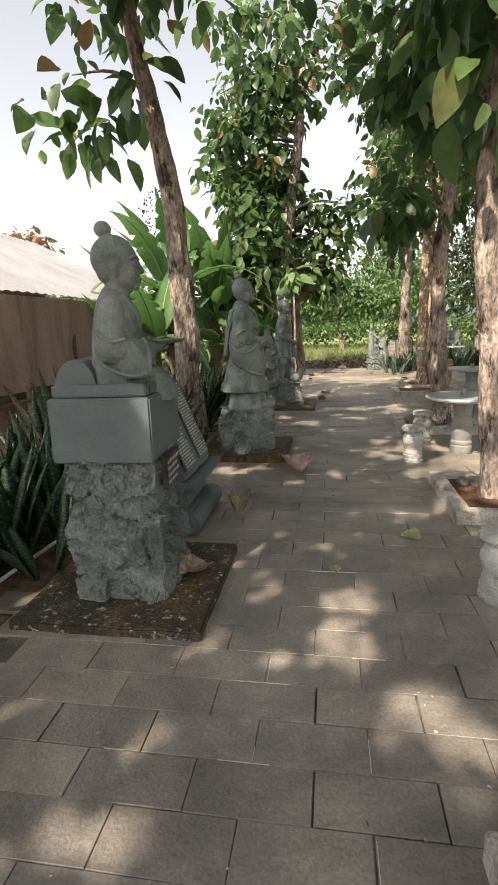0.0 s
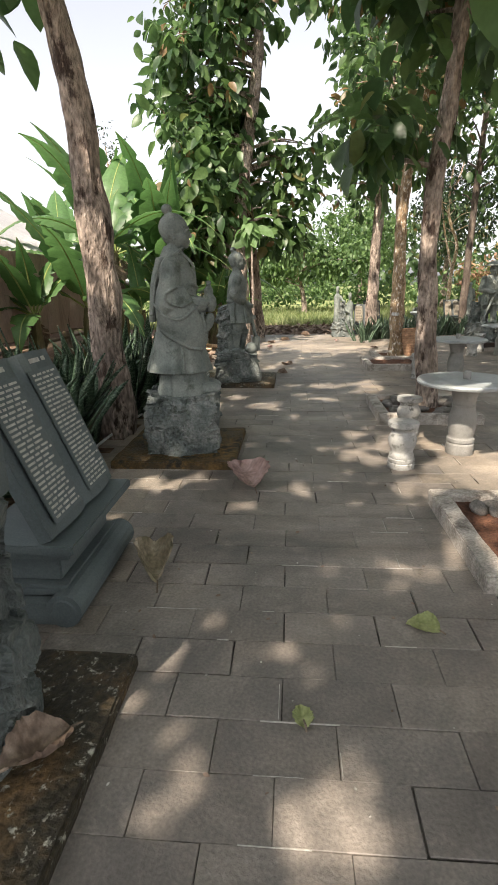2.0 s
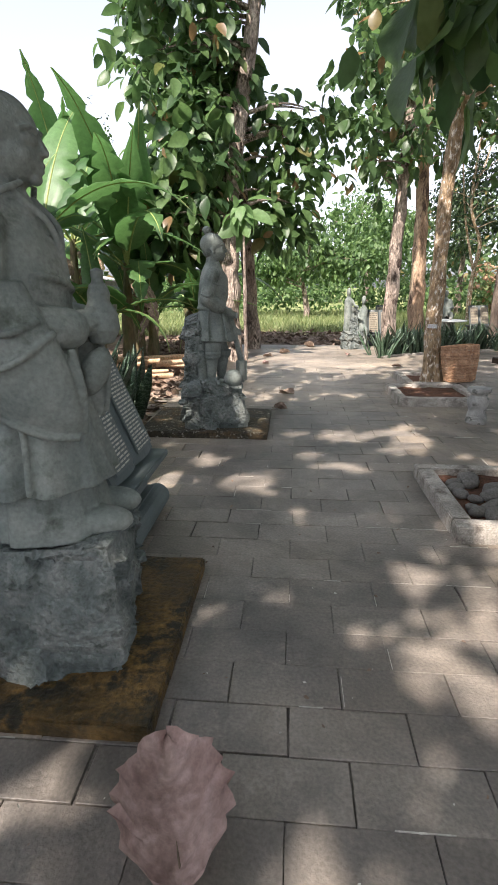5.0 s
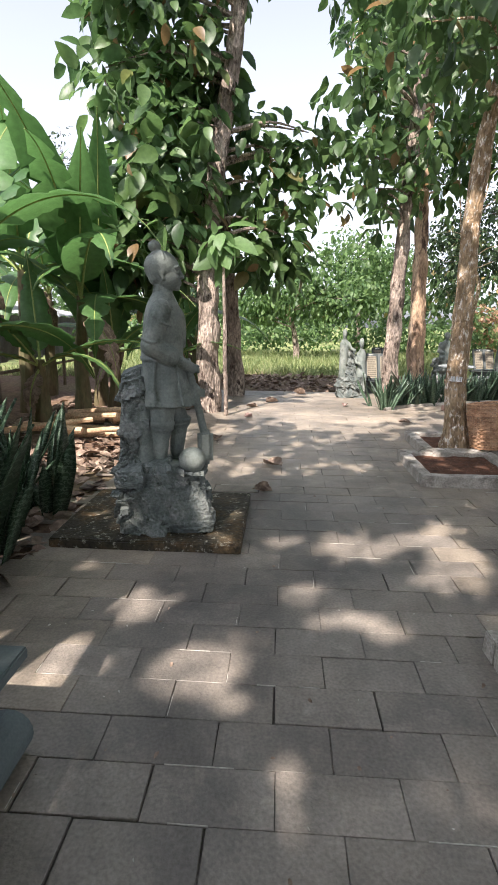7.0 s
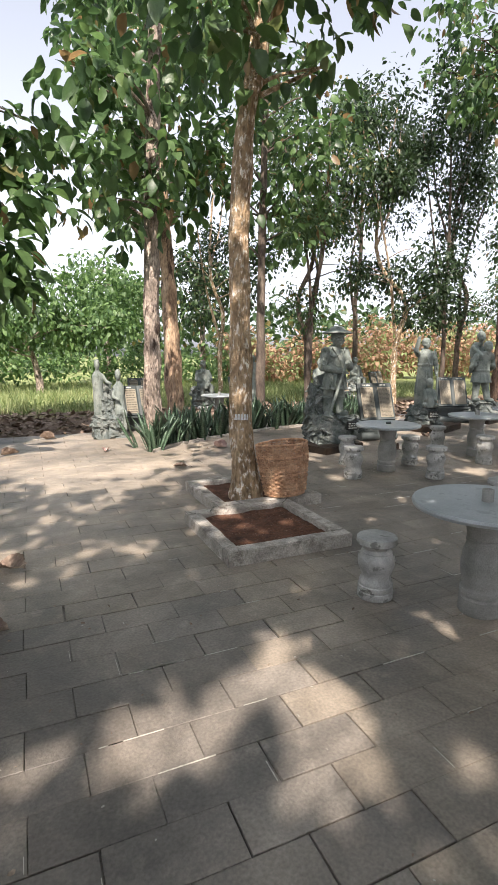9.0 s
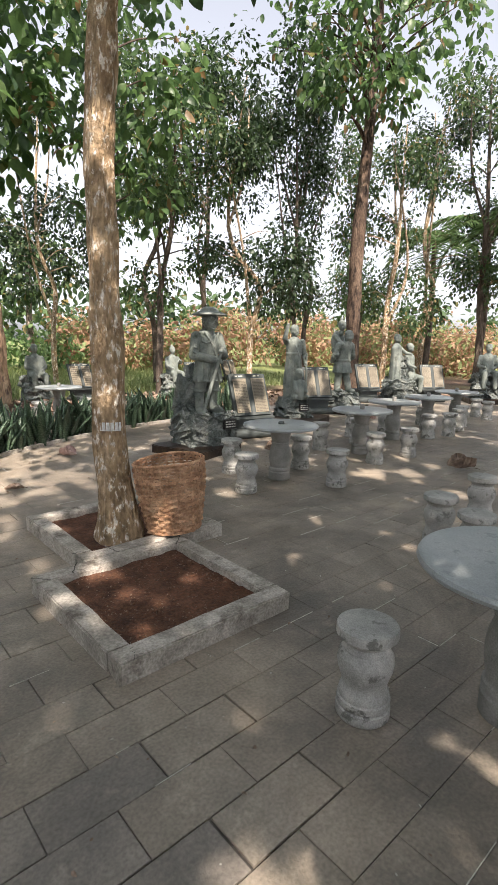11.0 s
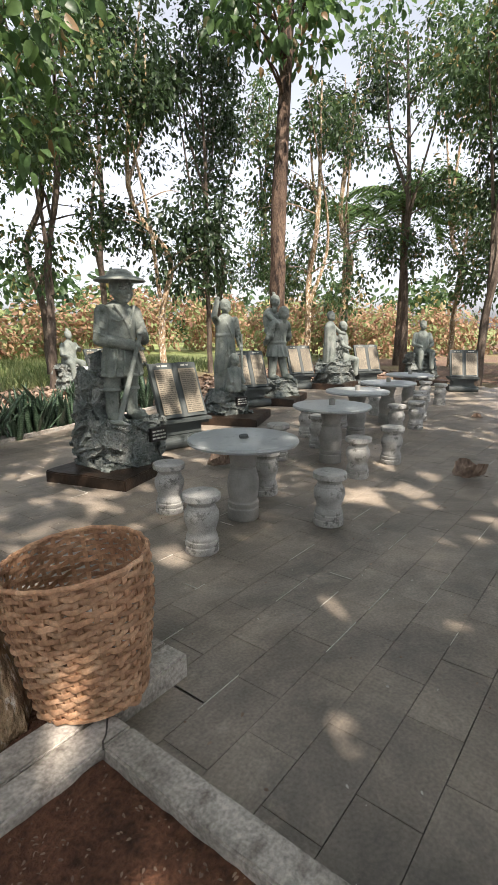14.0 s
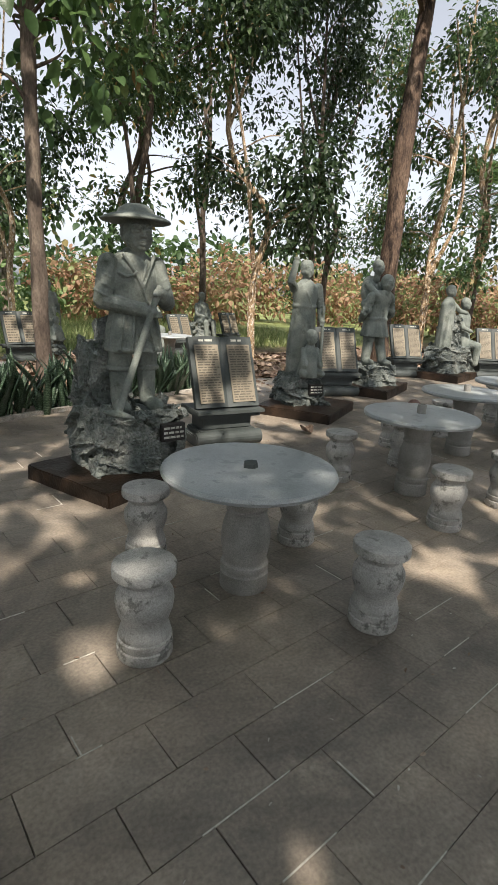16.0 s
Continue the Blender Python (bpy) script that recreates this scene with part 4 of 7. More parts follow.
def statue_tunic(m, label):
    """A barelegged man in a belted tunic who leans on a hoe, a ball beside his foot."""
    bm = bmesh.new()
    z = 0.47
    robe(bm, [(z + 0.5, 0, -0.03, 0.2, 0.19, 1.2), (z + 0.512, 0, -0.03, 0.225, 0.205, 1.4), (z + 0.6, 0, -0.02, 0.205, 0.19, 1.2), (z + 0.75, 0, 0.0, 0.18, 0.16, 0.7), (z + 0.86, 0, 0.01, 0.165, 0.14, 0.2), (z + 0.87, 0, 0.01, 0.175, 0.15, 0.2), (z + 1.0, 0, 0.0, 0.185, 0.15, 0.2), (z + 1.15, 0, -0.01, 0.195, 0.145, 0), (z + 1.25, 0, -0.005, 0.18, 0.12, 0), (z + 1.32, 0, 0.0, 0.1, 0.085, 0), (z + 1.36, 0, -0.01, 0.06, 0.06, 0)], 8, 0.06)
    for s, fy in ((-1, 0.02), (1, -0.1)):
        add_cap(bm, (s * 0.1, fy, z + 0.34), 0.082, (s * 0.1, 0.0, z + 0.62), 0.1)
        add_cap(bm, (s * 0.1, fy + 0.02, z + 0.1), 0.052, (s * 0.1, fy, z + 0.33), 0.072)
        band(bm, z + 0.335, 0.078, 0.078, fy, 0.012, s * 0.1)
        band(bm, z + 0.37, 0.084, 0.084, fy, 0.012, s * 0.1)
        add_ell(bm, (s * 0.11, fy - 0.05, z + 0.04), (0.06, 0.12, 0.045))
        for k in range(4):
            add_ell(bm, (s * 0.11 + 0.026 * (k - 1.5), fy - 0.165, z + 0.025), (0.015, 0.03, 0.016))
    for s, hand in ((-1, (-0.04, -0.2, z + 0.79)), (1, (0.0, -0.24, z + 0.6))):
        sh, el = Vector((s * 0.19, 0.0, z + 1.22)), Vector((s * 0.24, 0.07, z + 0.96))
        h = Vector(hand)
        add_cap(bm, sh, 0.075, el, 0.072)
        c = el.lerp(h, 0.45)
        add_cap(bm, el, 0.074, c, 0.066)
        add_cap(bm, el.lerp(h, 0.34), 0.078, c, 0.078)
        add_cap(bm, c, 0.045, h, 0.042)
        for k in range(3):
            add_cap(bm, h + Vector((-s * 0.03, 0.0, 0.02 * k - 0.02)), 0.016, h + Vector((-s * 0.0, -0.05, 0.02 * k - 0.03)), 0.014, 8)
        trim(bm, [sh + Vector((s * 0.05, 0.07, -0.05)), sh + Vector((s * 0.085, -0.0, -0.09)), sh + Vector((s * 0.04, -0.075, -0.12))], 0.009)
        trim(bm, [el + Vector((s * 0.04, 0.06, 0.06)), el + Vector((s * 0.075, -0.01, 0.03)), el + Vector((s * 0.02, -0.07, 0.05))], 0.009)
    add_tube(bm, [(-0.03, -0.17, z + 0.86), (-0.02, -0.29, z + 0.28)], [0.026, 0.03], 12)
    add_box(bm, -0.075, 0.035, -0.36, -0.24, z + 0.02, z + 0.3, 0.03)
    add_ell(bm, (-0.17, -0.2, z + 0.095), (0.1, 0.1, 0.1), u=24, v=18)
    head(bm, 0, -0.02, z + 1.49, 0.128)
    collar(bm, z + 1.3, 0.19, 0.145, 0.0)
    band(bm, z + 0.865, 0.168, 0.143, 0.01, 0.016)
    trim(bm, [(-0.15, -0.09, z + 0.85), (-0.17, -0.12, z + 0.68), (-0.19, -0.14, z + 0.52)], 0.011)
    trim(bm, [(-0.17, 0.05, z + 0.84), (-0.2, 0.06, z + 0.68), (-0.22, 0.05, z + 0.52)], 0.011)
    robe(bm, [(z + 0.02, -0.02, 0.14, 0.16, 0.09, 0), (z + 0.4, -0.02, 0.14, 0.14, 0.06, 0), (z + 0.6, -0.02, 0.15, 0.1, 0.04, 0)], 5, 0.03)
    return finish_statue(bm, m, label, 0.006)


def statue_farmer(m, label):
    """A farmer with a broad hat and boots, leaning on a hoe, on a layered rock that rises behind him."""
    bm = bmesh.new()
    z = 0.47
    robe(bm, [(z + 0.5, 0, 0, 0.24, 0.2, 1.1), (z + 0.7, 0, 0, 0.22, 0.17, 1), (z + 0.88, 0, 0, 0.18, 0.135, 0.3), (z + 1.05, 0, 0, 0.205, 0.145, 0), (z + 1.2, 0, 0.01, 0.205, 0.125, 0), (z + 1.28, 0, 0.01, 0.13, 0.09, 0), (z + 1.31, 0, 0.01, 0.06, 0.06, 0)], 9, 0.075)
    boots(bm, z, 0.13, 0.085, 0.4)
    for s in (-1, 1):
        add_cap(bm, (s * 0.12, 0.02, z + 0.4), 0.095, (s * 0.1, 0.01, z + 0.66), 0.12)
    arm(bm, (-0.2, 0.0, z + 1.18), (-0.27, -0.03, z + 0.9), (0.06, -0.23, z + 0.83), 0.085)
    arm(bm, (0.2, 0.0, z + 1.18), (0.28, -0.05, z + 0.9), (0.12, -0.23, z + 0.97), 0.085)
    add_tube(bm, [(0.13, -0.235, z + 1.03), (-0.26, -0.29, z + 0.04)], [0.026, 0.03], 12)
    add_ell(bm, (-0.27, -0.31, z + 0.04), (0.13, 0.06, 0.03), (0, 15, 0))
    add_tube(bm, [(-0.12, -0.1, z + 1.26), (0.03, -0.16, z + 1.02), (0.14, -0.1, z + 1.26)], [0.016] * 3, 8)
    head(bm, 0.02, -0.04, z + 1.43, 0.145, False, True)
    collar(bm, z + 1.25, 0.2, 0.14, 0.0)
    for s in (-1, 1):
        trim(bm, [(s * 0.05, -0.15, z + 0.86), (s * 0.07, -0.18, z + 0.68), (s * 0.1, -0.2, z + 0.52)], 0.012)
        trim(bm, [(s * 0.12, -0.12, z + 0.86), (s * 0.15, -0.15, z + 0.7), (s * 0.18, -0.15, z + 0.52)], 0.011)
        band(bm, z + 0.36, 0.1, 0.1, 0.03, 0.013, s * 0.125)
    trim(bm, [(-0.16, -0.09, z + 1.12), (-0.1, -0.145, z + 1.09), (-0.02, -0.15, z + 1.13)], 0.011)
    band(bm, z + 0.88, 0.18, 0.135, 0, 0.014)
    band(bm, z + 0.52, 0.24, 0.2, 0, 0.012)
    return finish_statue(bm, m, label, 0.006)


def statue_raised_arm(m, label, voxel=0.01):
    """A standing figure that lifts one arm, a crouching child before it."""
    bm = bmesh.new()
    z = 0.42
    robe(bm, [(z, 0, 0.05, 0.2, 0.17, 1), (z + 0.4, 0, 0.05, 0.215, 0.18, 1.2), (z + 0.8, 0, 0.03, 0.185, 0.15, 0.8), (z + 1.0, 0, 0.03, 0.17, 0.13, 0), (z + 1.2, 0, 0.03, 0.205, 0.135, 0), (z + 1.32, 0, 0.03, 0.12, 0.09, 0), (z + 1.35, 0, 0.03, 0.06, 0.06, 0)], 9, 0.075)
    arm(bm, (-0.19, 0.02, z + 1.22), (-0.28, -0.04, z + 1.3), (-0.23, -0.08, z + 1.6), 0.068)
    arm(bm, (0.2, 0.02, z + 1.24), (0.27, 0.02, z + 0.95), (0.22, -0.12, z + 0.78), 0.07)
    add_tube(bm, [(0.24, -0.12, z + 1.0), (0.24, -0.16, z)], [0.024, 0.024], 10)
    head(bm, 0, 0.02, z + 1.48, 0.11, False)
    collar(bm, z + 1.28, 0.19, 0.13, 0.03)
    band(bm, z + 0.98, 0.17, 0.13, 0.03, 0.02)
    robe(bm, [(z, 0, -0.22, 0.17, 0.15, 1), (z + 0.2, 0, -0.24, 0.14, 0.12, 0.4), (z + 0.4, 0, -0.24, 0.11, 0.09, 0), (z + 0.46, 0, -0.24, 0.05, 0.05, 0)], 7, 0.075)
    for s in (-1, 1):
        add_cap(bm, (s * 0.09, -0.25, z + 0.07), 0.07, (s * 0.15, -0.36, z + 0.06), 0.05)
        add_cap(bm, (s * 0.11, -0.24, z + 0.38), 0.045, (s * 0.13, -0.34, z + 0.18), 0.04)
    head(bm, 0, -0.26, z + 0.56, 0.095, False)
    return finish_statue(bm, m, label, voxel)


def statue_carrier(m, label, voxel=0.01):
    """A stooping figure that carries a child on its back."""
    bm = bmesh.new()
    z = 0.32
    for s in (-1, 1):
        add_cap(bm, (s * 0.12, -0.02 - 0.06 * s, z + 0.08), 0.075, (s * 0.11, 0.02, z + 0.4), 0.085)
        add_cap(bm, (s * 0.11, 0.02, z + 0.4), 0.09, (s * 0.1, 0.06, z + 0.68), 0.11)
        add_ell(bm, (s * 0.13, -0.1 - 0.06 * s, z + 0.05), (0.07, 0.13, 0.055))
    robe(bm, [(z + 0.45, 0, 0.03, 0.24, 0.2, 1.3), (z + 0.7, 0, 0.05, 0.19, 0.16, 0.7), (z + 0.9, 0, 0.02, 0.19, 0.14, 0), (z + 1.08, 0, -0.04, 0.2, 0.13, 0), (z + 1.16, 0, -0.06, 0.1, 0.09, 0)], 9, 0.075)
    arm(bm, (-0.19, -0.03, z + 1.06), (-0.28, 0.0, z + 0.8), (-0.2, 0.16, z + 0.7), 0.07)
    arm(bm, (0.19, -0.03, z + 1.06), (0.28, 0.0, z + 0.8), (0.2, 0.16, z + 0.7), 0.07)
    head(bm, 0.03, -0.12, z + 1.27, 0.11, False)
    band(bm, z + 0.72, 0.19, 0.16, 0.05, 0.02)
    add_ell(bm, (-0.02, 0.2, z + 1.12), (0.17, 0.15, 0.27), (-15, 0, 0))
    head(bm, -0.02, 0.08, z + 1.5, 0.1, True)
    for s in (-1, 1):
        add_cap(bm, (s * 0.14, 0.16, z + 1.25), 0.055, (s * 0.13, -0.1, z + 1.08), 0.045)
        add_cap(bm, (s * 0.15, 0.16, z + 0.95), 0.07, (s * 0.24, -0.05, z + 0.85), 0.055)
    return finish_statue(bm, m, label, voxel)


def statue_pair(m, label, voxel=0.012):
    """A standing and a seated figure on either side of a boulder."""
    bm = bmesh.new()
    z = 0.5
    robe(bm, [(z, -0.32, 0, 0.17, 0.16, 1), (z + 0.5, -0.32, 0, 0.16, 0.14, 1), (z + 0.9, -0.32, 0, 0.18, 0.13, 0), (z + 1.0, -0.32, 0, 0.08, 0.07, 0)], 8, 0.075)
    head(bm, -0.32, -0.02, z + 1.13, 0.105, False)
    arm(bm, (-0.15, 0, z + 0.88), (-0.05, -0.12, z + 0.75), (0.08, -0.2, z + 0.72), 0.06)
    robe(bm, [(z - 0.05, 0.36, -0.05, 0.2, 0.2, 1), (z + 0.3, 0.36, 0, 0.17, 0.16, 0.6), (z + 0.65, 0.36, 0, 0.18, 0.13, 0), (z + 0.74, 0.36, 0, 0.08, 0.07, 0)], 8, 0.075)
    head(bm, 0.34, -0.02, z + 0.9, 0.11, False)
    arm(bm, (0.2, 0, z + 0.62), (0.12, -0.15, z + 0.42), (0.3, -0.25, z + 0.35), 0.06)
    add_cap(bm, (0.4, -0.1, z + 0.1), 0.1, (0.45, -0.35, z + 0.05), 0.09)
    add_cap(bm, (0.45, -0.36, z + 0.05), 0.08, (0.45, -0.36, z - 0.3), 0.07)
    return finish_statue(bm, m, label, voxel)


def statue_sitter(m, label, voxel=0.014, lift=0.0):
    """A figure that sits on a tall hewn rock."""
    bm = bmesh.new()
    z = 0.68
    robe(bm, [(z - 0.04, 0, 0.02, 0.22, 0.2, 1), (z + 0.2, 0, 0.03, 0.19, 0.17, 0.6), (z + 0.5, 0, 0.03, 0.2, 0.13, 0), (z + 0.6, 0, 0.03, 0.08, 0.07, 0)], 8, 0.075)
    head(bm, 0, 0.0, z + 0.75, 0.105, lift > 0)
    for s in (-1, 1):
        arm(bm, (s * 0.19, 0.02, z + 0.5), (s * 0.26, -0.06, z + 0.24 + lift * (s > 0)), (s * 0.12, -0.25, z + 0.2 + 2 * lift * (s > 0)), 0.065)
        add_cap(bm, (s * 0.12, -0.05, z + 0.06), 0.1, (s * 0.15, -0.33, z + 0.04), 0.085)
        add_cap(bm, (s * 0.15, -0.34, z + 0.03), 0.08, (s * 0.15, -0.38, z - 0.35), 0.065)
    return finish_statue(bm, m, label, voxel)


ROCKS = {
    statue_robed: [(-0.33, 0.34, -0.37, 0.36, 0.0, 0.56, 3, 0.045, 0.9)],
    statue_tunic: [(-0.32, 0.34, -0.36, 0.38, 0.0, 0.5, 5, 0.06, 0.9), (-0.22, 0.2, 0.07, 0.37, 0.25, 1.18, 9, 0.06, 0.55, 0.05)],
    statue_farmer: [(-0.48, 0.36, -0.37, 0.36, 0.0, 0.5, 12, 0.06, 0.97), (-0.5, 0.1, -0.02, 0.36, 0.25, 1.12, 14, 0.05, 0.66, 0.1)],
    statue_raised_arm: [(-0.36, 0.34, -0.32, 0.32, 0.0, 0.45, 21, 0.07, 0.85)],
    statue_carrier: [(-0.36, 0.36, -0.32, 0.32, 0.0, 0.34, 31, 0.06, 0.88)],
    statue_pair: [(-0.6, 0.6, -0.35, 0.35, 0.0, 0.55, 41, 0.08, 0.85), (-0.3, 0.25, -0.2, 0.25, 0.4, 1.2, 43, 0.08, 0.55, 0.1)],
    statue_sitter: [(-0.42, 0.42, -0.36, 0.36, 0.0, 0.72, 51, 0.09, 0.8)],
}


def on_rock(make, m, label, *more):
    """A statue and the hewn rock that carries it."""
    near = len(more) == 0
    hewn_rock(m, ROCKS[make], "rough chiselled grey rock under a stone statue", 50 if near else 20)
    return make(m, label, *more)


def slab(cx, cy, w, d, h, rz, mt, label):
    bm = bmesh.new()
    add_box(bm, -w / 2, w / 2, -d / 2, d / 2, -0.03, h, 0.01)
    bmesh.ops.subdivide_edges(bm, edges=[e for e in bm.edges if e.calc_length() > 0.3], cuts=14, use_grid_fill=True)
    for v in bm.verts:
        v.co.z += 0.012 * noise.noise(v.co * 5 + Vector((cx, cy, 0))) if v.co.z > 0 else 0
        v.co += Vector((noise.noise(v.co * 7 + Vector((cx, 0, 0))), noise.noise(v.co * 7 + Vector((0, cy, 4))), 0)) * 0.007
    ob = part("plinth_slab", bm, mt)
    ob.matrix_basis = pose(cx, cy, 0, 0, 0, rz)
    return tagged(ob, label, "slab", "slabs under the statues")


slab(-1.22, 2.85, 1.1, 1.12, 0.055, 0, M_SLAB, "low mossy dark concrete slab under a stone pedestal")
slab(-1.08, 6.42, 1.12, 1.18, 0.07, 0, M_SLAB_MOSS, "low slab with ochre moss under a robed statue")
slab(-0.98, 10.17, 1.38, 1.16, 0.07, 0, M_SLAB, "low mossy brown slab with a white stained rim")
slab(4.74, 15.3, 0.95, 0.92, 0.11, 17, M_SLAB_RED, "wet reddish brown slab under a farmer statue")
slab(7.98, 16.32, 1.1, 1.0, 0.12, 24, M_SLAB_RED, "dark brown slab under a statue")
slab(10.2, 17.0, 1.3, 1.0, 0.14, 20, M_SLAB_RED, "dark brown slab under a statue")
slab(13.3, 17.4, 1.5, 1.1, 0.14, 10, M_SLAB_RED, "dark brown slab under a statue group")
slab(15.45, 15.9, 1.1, 1.1, 0.14, -50, M_SLAB_RED, "brown slab under a seated statue")


def pedestal():
    """The hewn block with a sawn box on top, on which the child sits."""
    t = thing("pedestal", pose(-1.25, 2.86, 0.05, 0, 0, 3), "rough hewn grey stone pedestal with a smooth sawn top", "pedestal")
    bm = bmesh.new()
    rock_block(bm, -0.285, 0.305, -0.31, 0.3, 0.0, 0.87, 2, 0.055, 60, 1.0)
    o = part("rough_block", bm, M_ROUGH, t, "chiselled rough stone block")
    bm = bmesh.new()
    add_box(bm, -0.29, 0.285, -0.31, 0.31, 0.84, 1.2, 0.01)
    part("top_block", bm, M_SAWN, t, "smooth sawn stone box")
    bm = bmesh.new()
    add_box(bm, -0.27, 0.26, -0.28, -0.21, 1.204, 1.27, 0.008)
    add_box(bm, 0.19, 0.26, -0.205, 0.28, 1.204, 1.265, 0.008)
    part("rim", bm, M_SAWN, t, "raised stone rim")
    bm = bmesh.new()
    ring = []
    for yy in (-0.16, 0.26):
        ring.append([(x, yy, z) for x, z in [(-0.3, 1.204), (-0.06, 1.204)] + [(-0.18 + 0.12 * math.cos(a), 1.24 + 0.16 * math.sin(a)) for a in np.linspace(0.05, math.pi, 14)]])
    ring_tube(bm, ring)
    part("backrest", bm, M_SAWN, t, "rounded stone backrest")
    bm = bmesh.new()
    add_box(bm, 0.3, 0.332, -0.22, 0.06, 0.66, 0.85, 0.004)
    pl = part("plaque", bm, M_PLAQUE, t, "small black name plaque with pale lettering")
    text_bars(pl, 0.3335, -0.205, 0.045, 0.675, 0.835, 4, M_TEXT, 4)
    return t


def text_bars(parent, x, y0, y1, z0, z1, lines, mt, seed, m=None, name="lettering", words=5):
    """Rows of word-long bars, as unreadable writing, on the plane at x."""
    rs = random.Random(seed)
    bm = bmesh.new()
    step = (z1 - z0) / lines
    for i in range(lines):
        z = z1 - (i + 0.5) * step
        y = y0
        end = y1 - rs.uniform(0, 0.25) * (y1 - y0)
        while y < end:
            w = rs.uniform(0.5, 1.6) * (y1 - y0) / words
            vs = [bm.verts.new(p) for p in ((x, y, z - step * 0.24), (x, min(y + w, y1), z - step * 0.24), (x, min(y + w, y1), z + step * 0.24), (x, y, z + step * 0.24))]
            bm.faces.new(vs)
            y += w + 0.25 * (y1 - y0) / words
    if m:
        bmesh.ops.transform(bm, matrix=m, verts=list(bm.verts))
    return part(name, bm, mt, parent)


pedestal()
statue_seated(pose(-1.22, 2.88, 1.2, 0, 0, 106) @ Matrix.Diagonal((0.95, 0.95, 0.97, 1)), "grey stone statue of a seated child with a hair bun")
on_rock(statue_robed, pose(-1.06, 6.33, 0.06, 0, 0, 97), "grey stone statue of a robed woman with a gourd")
on_rock(statue_tunic, pose(-0.9, 10.02, 0.06, 0, 0, 100) @ Matrix.Diagonal((1.0, 1.0, 0.95, 1)), "grey stone statue of a man in a tunic with a hoe")
on_rock(statue_farmer, pose(4.93, 15.33, 0.1, 0, 0, -4) @ Matrix.Diagonal((0.93, 0.93, 0.93, 1)), "grey stone statue of a farmer in a broad hat")
on_rock(statue_raised_arm, pose(7.95, 16.46, 0.11, 0, 0, -18) @ Matrix.Diagonal((0.88, 0.95, 0.9, 1)), "grey stone statue with a raised arm above a child")
on_rock(statue_carrier, pose(10.15, 16.95, 0.13, 0, 0, -12) @ Matrix.Scale(1.03, 4), "grey stone statue of a figure carrying a child")
on_rock(statue_pair, pose(13.3, 17.35, 0.13, 0, 0, 0), "grey stone statue group of two figures by a boulder")
on_rock(statue_sitter, pose(15.45, 15.9, 0.13, 0, 0, -50), "grey stone statue seated on a tall rock")
on_rock(statue_pair, pose(1.55, 18.05, -0.0, 0, 0, 0) @ Matrix.Diagonal((0.58, 0.7, 0.86, 1)), "small dark stone statue group at the end of the path", 0.03)
on_rock(statue_sitter, pose(5.15, 23.0, -0.05, 0, 0, 0) @ Matrix.Scale(0.95, 4), "pale stone statue of a seated pair behind the hedge", 0.03)
on_rock(statue_sitter, pose(8.9, 22.3, -0.05, 0, 0, 0) @ Matrix.Scale(0.95, 4), "weathered stone statue behind the hedge", 0.03, 0.12)
on_rock(statue_sitter, pose(11.7, 24.3, -0.05, 0, 0, 10), "weathered stone statue behind the hedge", 0.03)
on_rock(statue_raised_arm, pose(7.0, 23.3, -0.05, 0, 0, 20) @ Matrix.Scale(0.8, 4), "dark stone statue with a raised arm behind the hedge", 0.03)


def farmer_plaque(m):
    t = thing("name_plaque", m, "small dark name plaque with pale lettering fixed to the rock", "plaque")
    bm = bmesh.new()
    add_box(bm, -0.03, 0.02, -0.1, 0.1, -0.07, 0.07, 0.004)
    part("plate", bm, M_PLAQUE, t)
    text_bars(t, 0.0215, -0.085, 0.085, -0.055, 0.055, 3, M_TEXT, 6)


farmer_plaque(pose(4.93, 15.33, 0.1, 0, 0, -4) @ pose(0.17, -0.345, 0.31, 0, 0, -90))
farmer_plaque(pose(7.95, 16.46, 0.11, 0, 0, -18) @ pose(0.1, -0.29, 0.22, 0, 0, -90))


